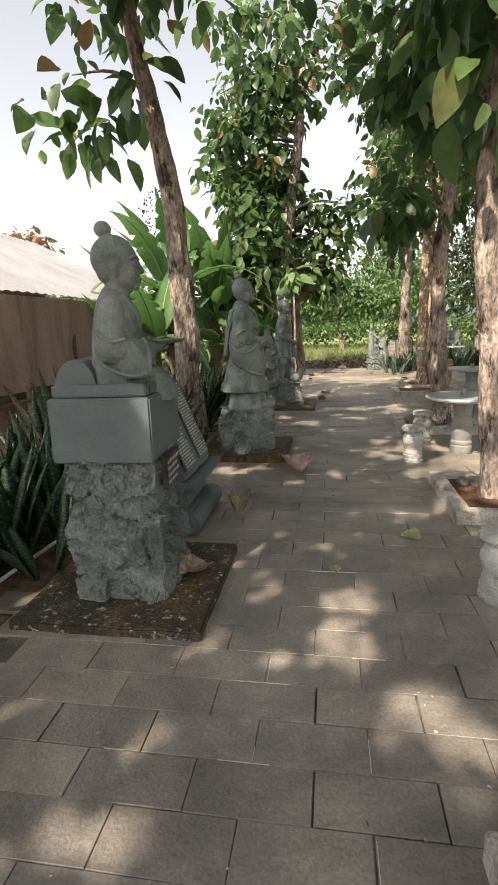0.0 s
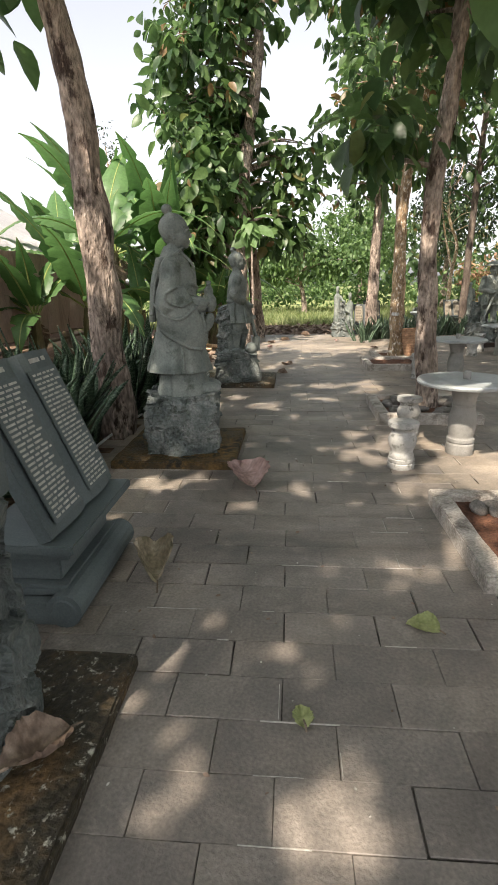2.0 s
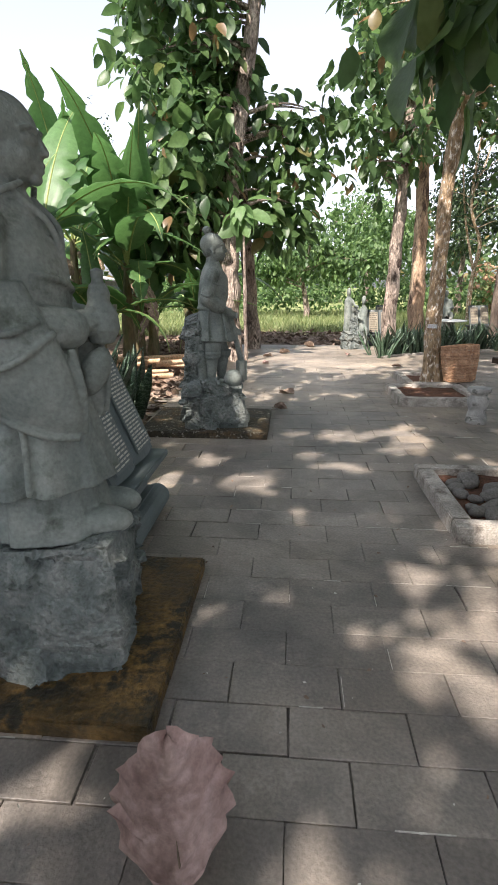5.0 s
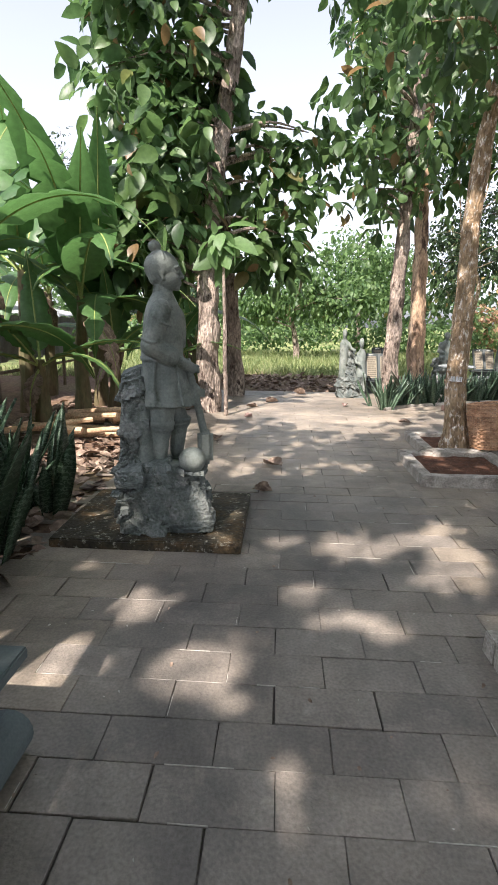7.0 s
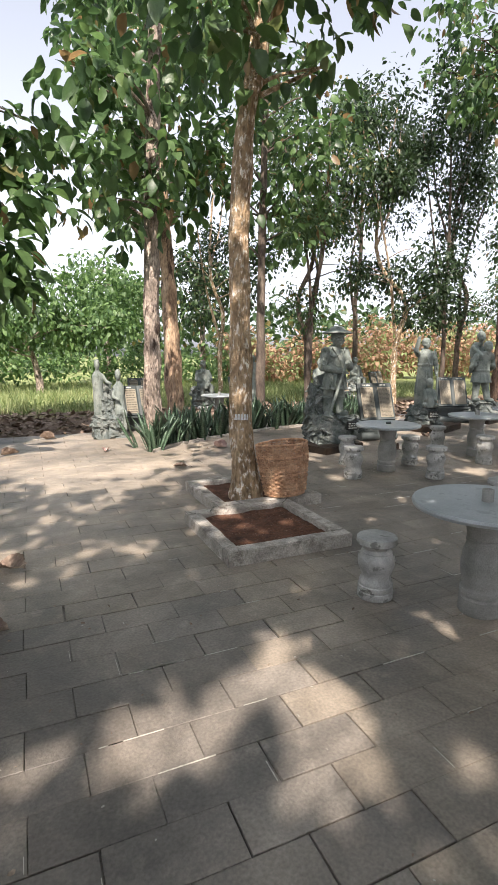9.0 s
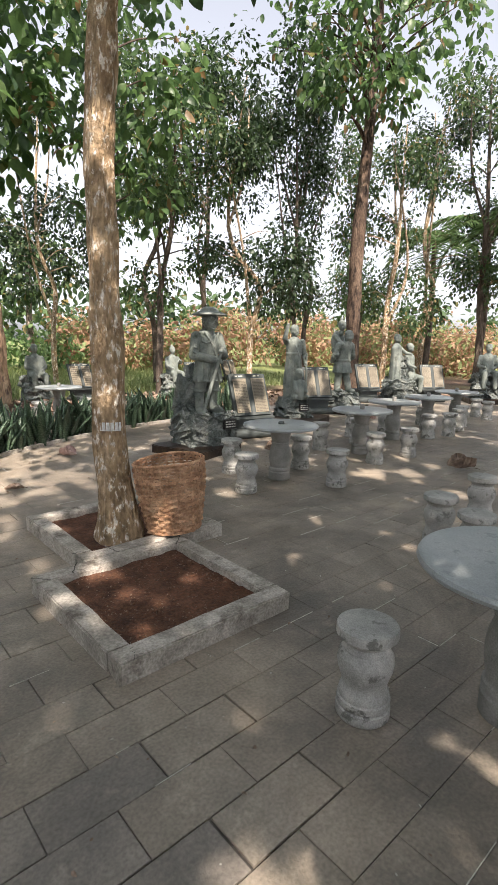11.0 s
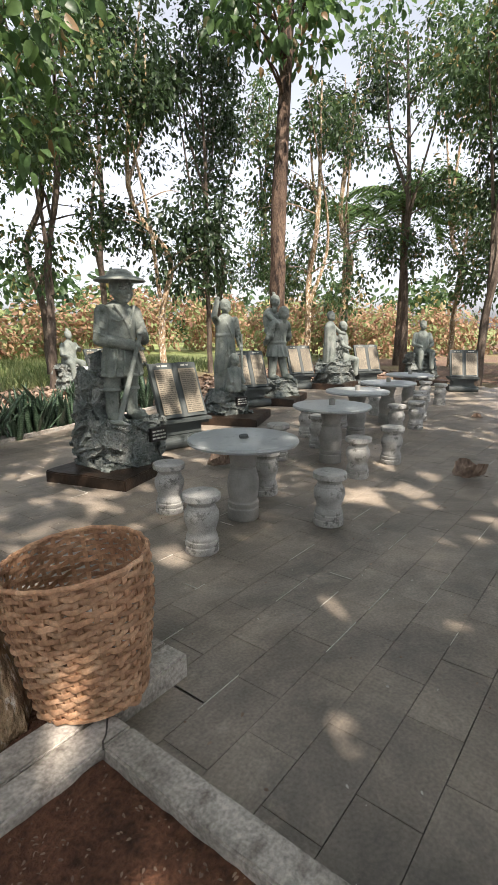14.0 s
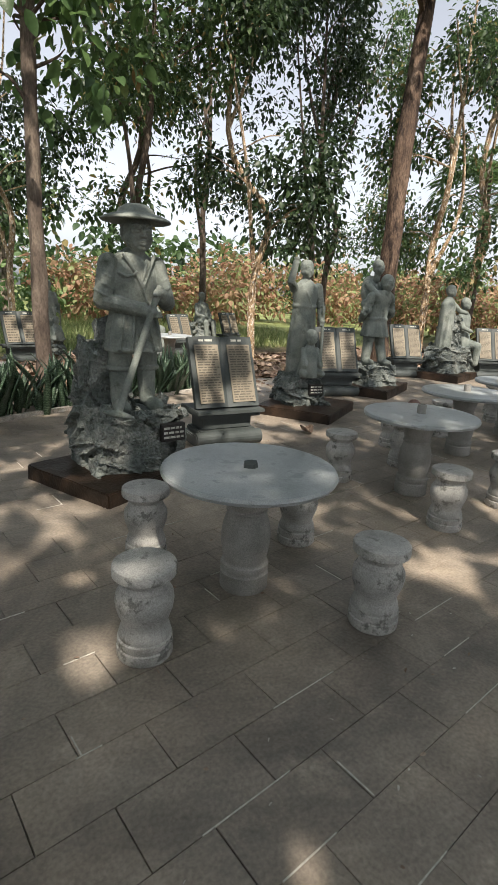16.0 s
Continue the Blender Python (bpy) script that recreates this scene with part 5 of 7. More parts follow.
# ---- open-book steles ----
def stele(m, label, page=M_PAGE, ink=M_TEXT_DARK, seed=1, lines=22, stone=M_DARKSTONE):
    """A stepped stone base with rolled ends and an open book of stone leaning back on it; its front looks along +x."""
    t = thing("stele", m, label, "stele", "open-book steles")
    bm = bmesh.new()
    add_box(bm, -0.2, 0.15, -0.325, 0.325, 0.0, 0.1, 0.01)
    add_tube(bm, [(0.15, -0.33, 0.07), (0.15, 0.33, 0.07)], [0.069, 0.069], 18)
    for s in (-1, 1):
        add_tube(bm, [(0.15, s * 0.33, 0.07), (0.15, s * 0.336, 0.07)], [0.05, 0.045], 18)
    part("foot", bm, stone, t, "base with rolled front edge", False)
    bm = bmesh.new()
    add_box(bm, -0.17, 0.16, -0.29, 0.29, 0.103, 0.15, 0.012)
    add_box(bm, -0.14, 0.12, -0.25, 0.25, 0.153, 0.27, 0.008)
    part("stem", bm, stone, t)
    bm = bmesh.new()
    add_box(bm, -0.18, 0.19, -0.31, 0.31, 0.273, 0.305, 0.006)
    add_box(bm, -0.2, 0.22, -0.34, 0.34, 0.308, 0.345, 0.006)
    part("ledge", bm, stone, t)
    lean = pose(0.11, 0, 0.349, 0, -22, 0)
    for s in (-1, 1):
        bm = bmesh.new()
        n = 7
        front, back = [], []
        for i in range(n + 1):
            y = s * 0.32 * i / n
            bow = 0.022 * math.sin(math.pi * min(1, i / n * 1.15)) if i else -0.004
            front.append((bow + 0.03, y))
            back.append((-0.02, y))
        loop = front + back[::-1]
        a = [bm.verts.new((x, y, 0.0)) for x, y in loop]
        b = [bm.verts.new((x, y, 0.66)) for x, y in loop]
        k = len(loop)
        for i in range(k):
            bm.faces.new((a[i], a[(i + 1) % k], b[(i + 1) % k], b[i]))
        bm.faces.new(a)
        bm.faces.new(b)
        bmesh.ops.recalc_face_normals(bm, faces=list(bm.faces))
        bmesh.ops.transform(bm, matrix=lean, verts=list(bm.verts))
        pg = part("page", bm, stone, t, "stone book leaf")
        bm = bmesh.new()
        lo, hi = (0.045, 0.28) if s > 0 else (-0.28, -0.045)
        add_box(bm, 0.048, 0.0545, lo, hi, 0.04, 0.58)
        bmesh.ops.transform(bm, matrix=lean, verts=list(bm.verts))
        part("panel", bm, page, pg, "lighter inscribed panel")
        text_bars(pg, 0.056, lo + 0.015, hi - 0.015, 0.05, 0.57, lines, ink, seed + s, lean)
        text_bars(pg, 0.0525, lo + 0.05, hi - 0.05, 0.6, 0.64, 1, M_TEXT, seed + s + 9, lean, "heading", 2)
    return t


stele(pose(-1.28, 4.04, 0) @ Matrix.Scale(1.27, 4), "grey-green open-book stone stele on a stepped dark base", M_PAGE_GREEN, M_TEXT, 3, 27, M_SAWN)
stele(pose(-1.2, 7.43, 0) @ Matrix.Scale(1.27, 4), "grey-green open-book stone stele on a stepped dark base", M_PAGE_GREEN, M_TEXT, 13, 27, M_SAWN)
for i, (x, y, r) in enumerate(((6.12, 15.73, -101), (9.33, 17.05, -112), (12.4, 17.85, -114), (14.2, 16.9, -124))):
    stele(pose(x, y, 0, 0, 0, r) @ Matrix.Scale(1.08, 4), "dark open-book stone stele with tan inscribed pages", M_PAGE, M_TEXT_DARK, 20 + 5 * i)
stele(pose(14.4, 14.5, 0, 0, 0, -150), "pale sunlit open-book stone stele", M_PAGE, M_TEXT_DARK, 50)
for i, (x, y) in enumerate(((2.3, 18.9), (3.1, 22.6), (6.1, 22.4), (9.9, 22.6), (12.7, 24.3))):
    stele(pose(x, y, -0.04, 0, 0, -85), "far dark open-book stone stele behind the hedge", M_PAGE, M_TEXT_DARK, 60 + 3 * i, 10)

# ---- tables and stools ----
def make_table(x, y):
    t = thing("stone_table", pose(x, y, 0), "round grey terrazzo table on a turned stone column", "table", "round stone tables")
    bm = bmesh.new()
    add_lathe(bm, [(0.001, 0.665), (0.403, 0.665), (0.43, 0.672), (0.438, 0.69), (0.431, 0.706), (0.421, 0.709), (0.001, 0.71)], 64)
    part("tabletop", bm, M_MARBLE, t, smooth=False)
    bm = bmesh.new()
    add_lathe(bm, [(0.122, 0), (0.126, 0.006), (0.126, 0.1), (0.12, 0.106), (0.117, 0.112), (0.117, 0.118), (0.124, 0.124), (0.126, 0.14), (0.123, 0.155), (0.115, 0.16), (0.111, 0.17), (0.111, 0.18), (0.118, 0.21), (0.126, 0.27), (0.127, 0.32), (0.12, 0.38), (0.106, 0.43),
                   (0.101, 0.45), (0.101, 0.46), (0.106, 0.466), (0.106, 0.476), (0.099, 0.482), (0.102, 0.51), (0.114, 0.57), (0.126, 0.625), (0.126, 0.664)], 40)
    part("column", bm, M_LEG, t, smooth=True)
    bm = bmesh.new()
    add_lathe(bm, [(0.034, 0.7105), (0.034, 0.785), (0.024, 0.787), (0.022, 0.75), (0.022, 0.7105)], 18)
    part("socket", bm, M_LEG, t, "small stone socket at the middle")
    return t


def make_stool(x, y):
    t = thing("stone_stool", pose(x, y, 0), "small turned cast-stone garden stool", "stool", "stone stools")
    bm = bmesh.new()
    add_lathe(bm, [(0.112, 0), (0.117, 0.008), (0.117, 0.048), (0.111, 0.053), (0.111, 0.058), (0.115, 0.064), (0.114, 0.088), (0.107, 0.093), (0.107, 0.098), (0.109, 0.104), (0.105, 0.122), (0.096, 0.142), (0.096, 0.158),
                   (0.104, 0.185), (0.116, 0.22), (0.121, 0.255), (0.117, 0.285), (0.104, 0.307), (0.101, 0.311), (0.101, 0.317), (0.095, 0.324), (0.091, 0.338), (0.1, 0.358), (0.112, 0.368)], 40)
    part("body", bm, M_STOOL, t, smooth=True)
    bm = bmesh.new()
    add_lathe(bm, [(0.1, 0.369), (0.126, 0.371), (0.131, 0.376), (0.131, 0.408), (0.128, 0.415), (0.121, 0.4185), (0.001, 0.42)], 40)
    part("seat", bm, M_STOOL, t, smooth=True)
    return t


TABLES = ((1.58, 6.4), (2.6, 10.05), (4.6, 13.47), (6.58, 13.77), (8.0, 14.15), (9.3, 14.25), (10.9, 14.5), (4.3, 19.3), (8.3, 20.4))
t0 = make_table(*TABLES[0])
for i, (x, y) in enumerate(TABLES[1:]):
    c = copy_thing(t0, pose(x, y, 0, 0, 0, x * 40) @ Matrix.Diagonal((1, 1, 0.92 if i else 1, 1)))
    if i == 1:
        bpy.data.objects.remove([o for o in c.children if o.name.startswith("socket")][0])
        bm = bmesh.new()
        add_tube(bm, [(0, 0, 0.709), (0.004, 0.002, 0.735)], [0.04, 0.034], 9, 0.5)
        part("stub", bm, M_DARKSTONE, c, "broken dark stone stub")
STOOLS = ((0.95, 5.98), (1.22, 7.0), (0.98, 2.9), (2.13, 10.48), (3.95, 10.85), (3.93, 13.3), (4.33, 14.03), (5.19, 13.68), (4.9, 12.86), (6.2, 13.25), (6.95, 13.2), (7.12, 14.24), (6.3, 14.3),
          (4.17, 11.24), (5.05, 11.3), (8.57, 13.8), (7.6, 14.7), (8.5, 14.65), (9.1, 13.7), (9.85, 13.9), (9.9, 14.7), (10.5, 15.0), (10.4, 14.1), (11.8, 14.2), (12.1, 14.6), (4.9, 19.1), (4.6, 18.75), (3.8, 19.0), (8.9, 20.2))
s0 = make_stool(*STOOLS[0])
for x, y in STOOLS[1:]:
    copy_thing(s0, pose(x, y, 0, 0, 0, x * 55))

# ---- basket ----
def basket():
    t = thing("basket", pose(2.565, 12.59, 0.125) @ Matrix.Rotation(radians(-6), 4, Vector((0.81, 0.58, 0))), "tall woven split-bamboo basket standing on a kerb", "basket")
    H, R0, R1, rows, sp = 0.54, 0.205, 0.27, 23, 29
    rs = random.Random(14)

    def ring_at(f, a):
        """Radius at a height: square-cornered at the foot, round at the rim."""
        r = R0 + (R1 - R0) * min(1, f / 0.7) ** 0.8
        return r * (1 + 0.1 * (1 - f) ** 2 * math.cos(4 * a))
    for i in range(rows):
        f = (i + 0.5) / rows
        bm = bmesh.new()
        n = sp * 6
        hh = 0.0105 * rs.uniform(0.85, 1.1)
        rings = []
        for k in range(n):
            a = 2 * math.pi * k / n
            over = math.cos(math.pi * k / 6 + math.pi * i)
            rr = ring_at(f, a) + 0.009 * over + 0.003 * noise.noise(Vector((k * 0.2, i, 2)))
            z = 0.008 + H * f + 0.004 * noise.noise(Vector((k * 0.09, i * 3.1, 8))) + 0.002 * math.sin(2 * math.pi * k / 6)
            g = hh * (1 - 0.25 * max(0, -over))
            ca, sa = math.cos(a), math.sin(a)
            rings.append([((rr + dx) * ca, (rr + dx) * sa, z + dz) for dx, dz in ((-0.0035, -g), (0.002, -g * 0.9), (0.0042, 0), (0.002, g * 0.9), (-0.0035, g))])
        rows_v = [[bm.verts.new(p) for p in q] for q in rings]
        for a, b in zip(rows_v, rows_v[1:] + rows_v[:1]):
            for j in range(5):
                bm.faces.new((a[j], a[(j + 1) % 5], b[(j + 1) % 5], b[j]))
        part("strand", bm, M_WICKER, t, smooth=True)
    for k in range(sp):
        a = 2 * math.pi * (k + 0.0) / sp
        bm = bmesh.new()
        ca, sa = math.cos(a), math.sin(a)
        rings = []
        for i in range(15):
            f = i / 14
            r = ring_at(f, a)
            rings.append([((r + dx) * ca - dy * sa, (r + dx) * sa + dy * ca, 0.01 + H * f) for dx, dy in ((-0.0025, -0.009), (0.0025, -0.009), (0.0025, 0.009), (-0.0025, 0.009))])
        ring_tube(bm, rings)
        part("stake", bm, M_WICKER, t)
    bm = bmesh.new()
    rows = []
    for k in range(120):
        a = 2 * math.pi * k / 120
        wob = 0.004 * math.sin(a * 20)
        rows.append([bm.verts.new(((R1 + 0.001 + 0.008 * math.cos(b) + wob) * math.cos(a), (R1 + 0.001 + 0.008 * math.cos(b) + wob) * math.sin(a), H + 0.004 + 0.01 * math.sin(b) + 0.006 * math.sin(2 * a))) for b in np.linspace(0, 2 * math.pi, 8, endpoint=False)])
    for p, q in zip(rows, rows[1:] + rows[:1]):
        for j in range(8):
            bm.faces.new((p[j], p[(j + 1) % 8], q[(j + 1) % 8], q[j]))
    part("rim", bm, M_WICKER, t)
    bm = bmesh.new()
    add_lathe(bm, [(0.001, 0.0), (R0, 0.0), (R0, 0.012), (0.001, 0.014)], 40)
    part("bottom", bm, M_WICKER, t)


basket()

# ---- sheds on the far side of the sword-leaf bed ----
def drape(bm, x, y0, y1, z0, z1, seed, amp=0.06, n=60):
    g = []
    for j in range(9):
        f = j / 8
        row = []
        for i in range(n + 1):
            y = y0 + (y1 - y0) * i / n
            o = amp * (0.3 + f) * (noise.noise(Vector((y * 2.2, f * 0.8, seed))) + 0.7 * noise.noise(Vector((y * 5 + f * 1.5, f * 0.5, seed + 4))) + 0.4 * noise.noise(Vector((y * 2 - f * 3, f * 2, seed + 8))))
            low = z0 + 0.12 * noise.noise(Vector((y * 0.9, seed, 2)))
            row.append(bm.verts.new((x + o, y, z1 + (low - z1) * f)))
        g.append(row)
    fs = []
    for a, b in zip(g, g[1:]):
        for i in range(n):
            fs.append(bm.faces.new((a[i], a[i + 1], b[i + 1], b[i])))
    bmesh.ops.solidify(bm, geom=fs, thickness=0.008)


def shed(x, y0, y1, eave, ridge, drop, tarp, label, seed):
    t = thing("shed", pose(x, (y0 + y1) / 2, 0), label, "shed")
    L = (y1 - y0) / 2
    bm = bmesh.new()
    drape(bm, 0, -L, L, drop, eave - 0.04, seed, 0.15, int(24 * L))
    part("tarpaulin", bm, tarp, t, smooth=True)
    bm = bmesh.new()
    n = int(2 * L / 0.06)
    top, bot = [], []
    for i in range(n + 1):
        y = -L - 0.2 + (2 * L + 0.4) * i / n
        w = 0.012 * math.sin(i * 2 * math.pi / 4)
        top.append((bm.verts.new((0.12, y, eave + w + 0.02 * noise.noise(Vector((y, 0, seed))))), bm.verts.new((-3.4, y, ridge + w))))
    fs = [bm.faces.new((a[0], b[0], b[1], a[1])) for a, b in zip(top, top[1:])]
    bmesh.ops.solidify(bm, geom=fs, thickness=0.01)
    part("roof", bm, M_ROOF, t, "pale sunlit sheet roof")
    for i in range(int(2 * L / 1.6) + 1):
        y = -L + 1.6 * i
        bm = bmesh.new()
        add_tube(bm, [(-0.12, y, -0.1), (-0.1, y + 0.03, eave - 0.02)], [0.045, 0.04], 8, 0.2)
        part("post", bm, M_WOOD, t, smooth=True)
    for z in (0.55, eave - 0.1):
        bm = bmesh.new()
        add_tube(bm, [(-0.1, -L, z), (-0.1, L, z + 0.04)], [0.035, 0.03], 8, 0.2)
        part("rail", bm, M_WOOD, t, smooth=True)
    bm = bmesh.new()
    add_box(bm, -3.3, -3.2, -L, L, -0.1, ridge - 0.1)
    part("back_wall", bm, M_WOOD, t, "dark timber wall")


shed(-4.6, 4.2, 13.6, 2.2, 4.0, 0.75, M_TARP, "low shed with brown tarpaulin sides and a pale roof", 2)
shed(-5.6, 14.6, 21.0, 1.75, 2.4, 0.8, M_TARP_GREY, "low shed with grey tarpaulin sides and a pale roof", 7)

# ---- sword-leaf plants ----
def sword_leaf(seed, h):
    rs = random.Random(seed)
    bm = bmesh.new()
    n = 9
    rows = []
    bend, tw = rs.uniform(0.0, 0.28), rs.uniform(-50, 50)
    for i in range(n + 1):
        t = i / n
        w = 0.041 * (0.75 + 0.9 * t if t < 0.35 else 1.065) * (1 if t < 0.6 else max(0.03, 1 - ((t - 0.6) / 0.4) ** 1.7))
        a = radians(tw * t)
        c, s = math.cos(a), math.sin(a)
        y = bend * h * t * t
        z = h * t * (1 - 0.25 * bend * t)
        fold = 0.35 * w
        rows.append([bm.verts.new((c * dx - s * dy, y + s * dx + c * dy, z)) for dx, dy in ((-w, fold), (0, -0.003), (w, fold), (0, 0.006))])
    for a, b in zip(rows, rows[1:]):
        for j in range(4):
            bm.faces.new((a[j], a[(j + 1) % 4], b[(j + 1) % 4], b[j]))
    me = bpy.data.meshes.new("leaf")
    bm.to_mesh(me)
    bm.free()
    me.materials.append(M_SANSE)
    me.shade_smooth()
    return me


SWORDS = [sword_leaf(i, (0.5, 0.62, 0.72, 0.8, 0.55, 0.68)[i]) for i in range(6)]


def sword_plant(seed, m):
    rs = random.Random(seed)
    t = thing("snake_plant", m, "dark mottled snake plant with upright sword leaves", "plant", "snake plant bed")
    for k in range(9):
        a = rs.uniform(0, 360)
        o = new("leaf", SWORDS[(k + seed) % 6])
        o.parent = t
        r = rs.uniform(0.02, 0.12)
        o.matrix_basis = pose(r * math.sin(radians(-a)), r * math.cos(radians(a)), -0.05, rs.uniform(-4, 30) * -1, 0, a) @ Matrix.Scale(rs.uniform(0.75, 1.15), 4)
    return t


protos = [sword_plant(i, pose(-2.0 - 0.3 * i, 3.0 + i, 0)) for i in range(4)]
rr = random.Random(4)
for y in np.arange(1.8, 10.5, 0.34):
    for back in (0.22, 0.5, 0.8):
        x = -2.17 + 0.042 * (y - 2) - back
        if math.hypot(x + 1.96, y - 7.0) < 0.34:
            continue
        copy_thing(protos[rr.randrange(4)], pose(x + rr.uniform(-0.1, 0.1), y + rr.uniform(-0.15, 0.15), 0.0, 0, 0, rr.uniform(0, 360)) @ Matrix.Scale(rr.uniform(1.2, 1.75), 4))


def hedge_x(f):
    """The curve of the clipped bed, f from 0 to 1."""
    return Vector((1.95 + 6.3 * f, 16.15 + 1.55 * min(1, f * 2.2) ** 0.7 + 1.2 * max(0, f - 0.45), 0))


for i in range(26):
    for d in (0.1, 0.42):
        p = hedge_x(i / 25)
        copy_thing(protos[rr.randrange(4)], pose(p.x + rr.uniform(-0.08, 0.08), p.y + d + rr.uniform(-0.08, 0.08), 0.0, 0, 0, rr.uniform(0, 360)) @ Matrix.Scale(rr.uniform(0.9, 1.2), 4))
bm = bmesh.new()
e0 = [hedge_x(i / 24) + Vector((0, -0.06, 0)) for i in range(25)]
ring_tube(bm, [[p + Vector((0, dy, dz)) for dy, dz in ((-0.03, -0.04), (0.03, -0.04), (0.03, 0.05), (-0.03, 0.05))] for p in e0])
tagged(part("bed_edging", bm, M_KERB), "thin pale concrete edging along the snake plant bed", "edging", "", "structure")
bm = bmesh.new()
add_tube(bm, [(-2.17 + 0.042 * (y - 2), y, 0.02 + 0.01 * math.sin(y * 3)) for y in np.arange(1.5, 9.4, 0.3)], [0.014] * 27, 8)
tagged(part("water_pipe", bm, M_PIPE, smooth=True), "thin white plastic pipe along the plant bed", "pipe")

def potted_plant(x, y):
    """A wide clay bowl with long arching blades."""
    t = thing("potted_plant", pose(x, y, 0), "large brown clay bowl planted with dark strap leaves", "plant")
    bm = bmesh.new()
    add_lathe(bm, [(0.2, 0.0), (0.24, 0.02), (0.33, 0.2), (0.37, 0.34), (0.39, 0.37), (0.39, 0.4), (0.36, 0.4), (0.34, 0.36), (0.3, 0.33), (0.001, 0.33)], 36)
    part("bowl", bm, M_CLAY, t, smooth=True)
    rs = random.Random(8)
    for k in range(46):
        a, L, up = radians(rs.uniform(0, 360)), rs.uniform(0.55, 1.15), rs.uniform(0.8, 1.5)
        d, q = Vector((math.cos(a), math.sin(a), 0)), Vector((0.12 * math.cos(a), 0.12 * math.sin(a), 0.33))
        side, rows, bend = Vector((-d.y, d.x, 0)), [], rs.uniform(0.4, 1.6)
        bm = bmesh.new()
        for i in range(9):
            w = 0.03 * (1 - (i / 8) ** 2) + 0.002
            rows.append([bm.verts.new(q - side * w), bm.verts.new(q - Vector((0, 0, 0.3 * w))), bm.verts.new(q + side * w)])
            q = q + (d * math.cos(up) + Vector((0, 0, math.sin(up)))) * L / 8
            up -= bend / 8
        for u, v in zip(rows, rows[1:]):
            for j in range(2):
                bm.faces.new((u[j], u[j + 1], v[j + 1], v[j]))
        part("leaf", bm, M_SANSE, t, smooth=True)


potted_plant(9.75, 12.0)

# ---- banana plants ----
def banana(seed, x, y, h, leaves, lean=0.0, size=2.6):
    rs = random.Random(seed)
    t = thing("banana_plant", pose(x, y, -0.03), "green banana plant with tattered arching leaves", "plant", "banana grove")
    bm = bmesh.new()
    add_tube(bm, smooth_path([(0, 0, 0), (0.02, 0.02, h * 0.5), (lean * 0.4, 0, h)], 5), list(np.linspace(0.14, 0.06, 11)), 12, 0.25)
    part("stem", bm, M_STEM, t, smooth=True)
    for k in range(leaves):
        upright = k < leaves * 0.5
        a = radians(rs.choice((rs.uniform(55, 125), rs.uniform(235, 305))) if upright else rs.uniform(0, 360))
        L, W = rs.uniform(0.85, 1.2) * size, rs.uniform(0.095, 0.125) * size
        up = rs.uniform(0.85, 1.4) if upright else rs.uniform(0.25, 0.9)
        roll = rs.uniform(-0.5, 0.5)
        d = Vector((math.cos(a), math.sin(a), 0))
        side = Vector((-d.y, d.x, 0))
        p = Vector((lean * 0.4, 0, h - 0.1))
        if k == leaves - 1:
            up, L = -0.7, 0.5 * L
        ang = up
        n = 30
        bm = bmesh.new()
        rows, spine = [], []
        curl = rs.uniform(0.4, 1.3) if upright else rs.uniform(1.0, 2.2)
        for i in range(n + 1):
            f = i / n
            w = W * math.sin(math.pi * min(1, 0.04 + 0.96 * max(0, (f - 0.16) / 0.84)) ** 0.6) if f > 0.16 else 0.012
            w = max(w, 0.012) * (0.5 if (i % 4 == 3 and rs.random() < 0.5) else 1)
            nrm = Vector((-d.x * math.sin(ang), -d.y * math.sin(ang), math.cos(ang)))
            sd = side * math.cos(roll * f) + nrm * math.sin(roll * f)
            rib = 0.02 * (i % 2) * w / W
            rows.append([bm.verts.new(p + sd * (w * u) + nrm * (0.28 * w * abs(u) * (1 - 1.4 * abs(u)) + rib * abs(u))) for u in (-1, -0.66, -0.33, 0, 0.33, 0.66, 1)])
            spine.append(p.copy())
            p = p + (d * math.cos(ang) + Vector((0, 0, math.sin(ang)))) * (L / n)
            ang -= curl / n * (0.5 + f)
        for a_, b_ in zip(rows, rows[1:]):
            for j in range(6):
                bm.faces.new((a_[j], a_[j + 1], b_[j + 1], b_[j]))
        lf = part("leaf", bm, M_BANANA if k < leaves - 1 else M_DEADLEAF, t, smooth=True)
        bm = bmesh.new()
        add_tube(bm, spine, list(np.linspace(0.02, 0.005, len(spine))), 6)
        part("midrib", bm, M_RIB, lf, "pale green midrib", smooth=True)
    return t


for i, (x, y, h, n) in enumerate(((-3.5, 15.9, 1.8, 10), (-4.0, 12.6, 2.4, 11), (-4.6, 15.2, 2.5, 11), (-3.2, 14.2, 2.0, 10), (-5.2, 17.5, 2.3, 9), (-2.6, 17.6, 1.8, 8), (-3.1, 19.6, 2.0, 8), (-6.6, 16.5, 2.4, 9), (-3.9, 11.2, 1.3, 8))):
    banana(30 + i, x, y, h, n, 0.2, 2.9)
for i, (x, y, h) in enumerate(((-3.0, 15.2, 1.2), (-2.2, 15.9, 1.0), (-3.4, 13.2, 1.1), (-2.2, 19.0, 1.3), (-3.9, 17.0, 1.4), (-4.4, 10.2, 1.2))):
    banana(60 + i, x, y, h, 8, 0.1, 1.7)

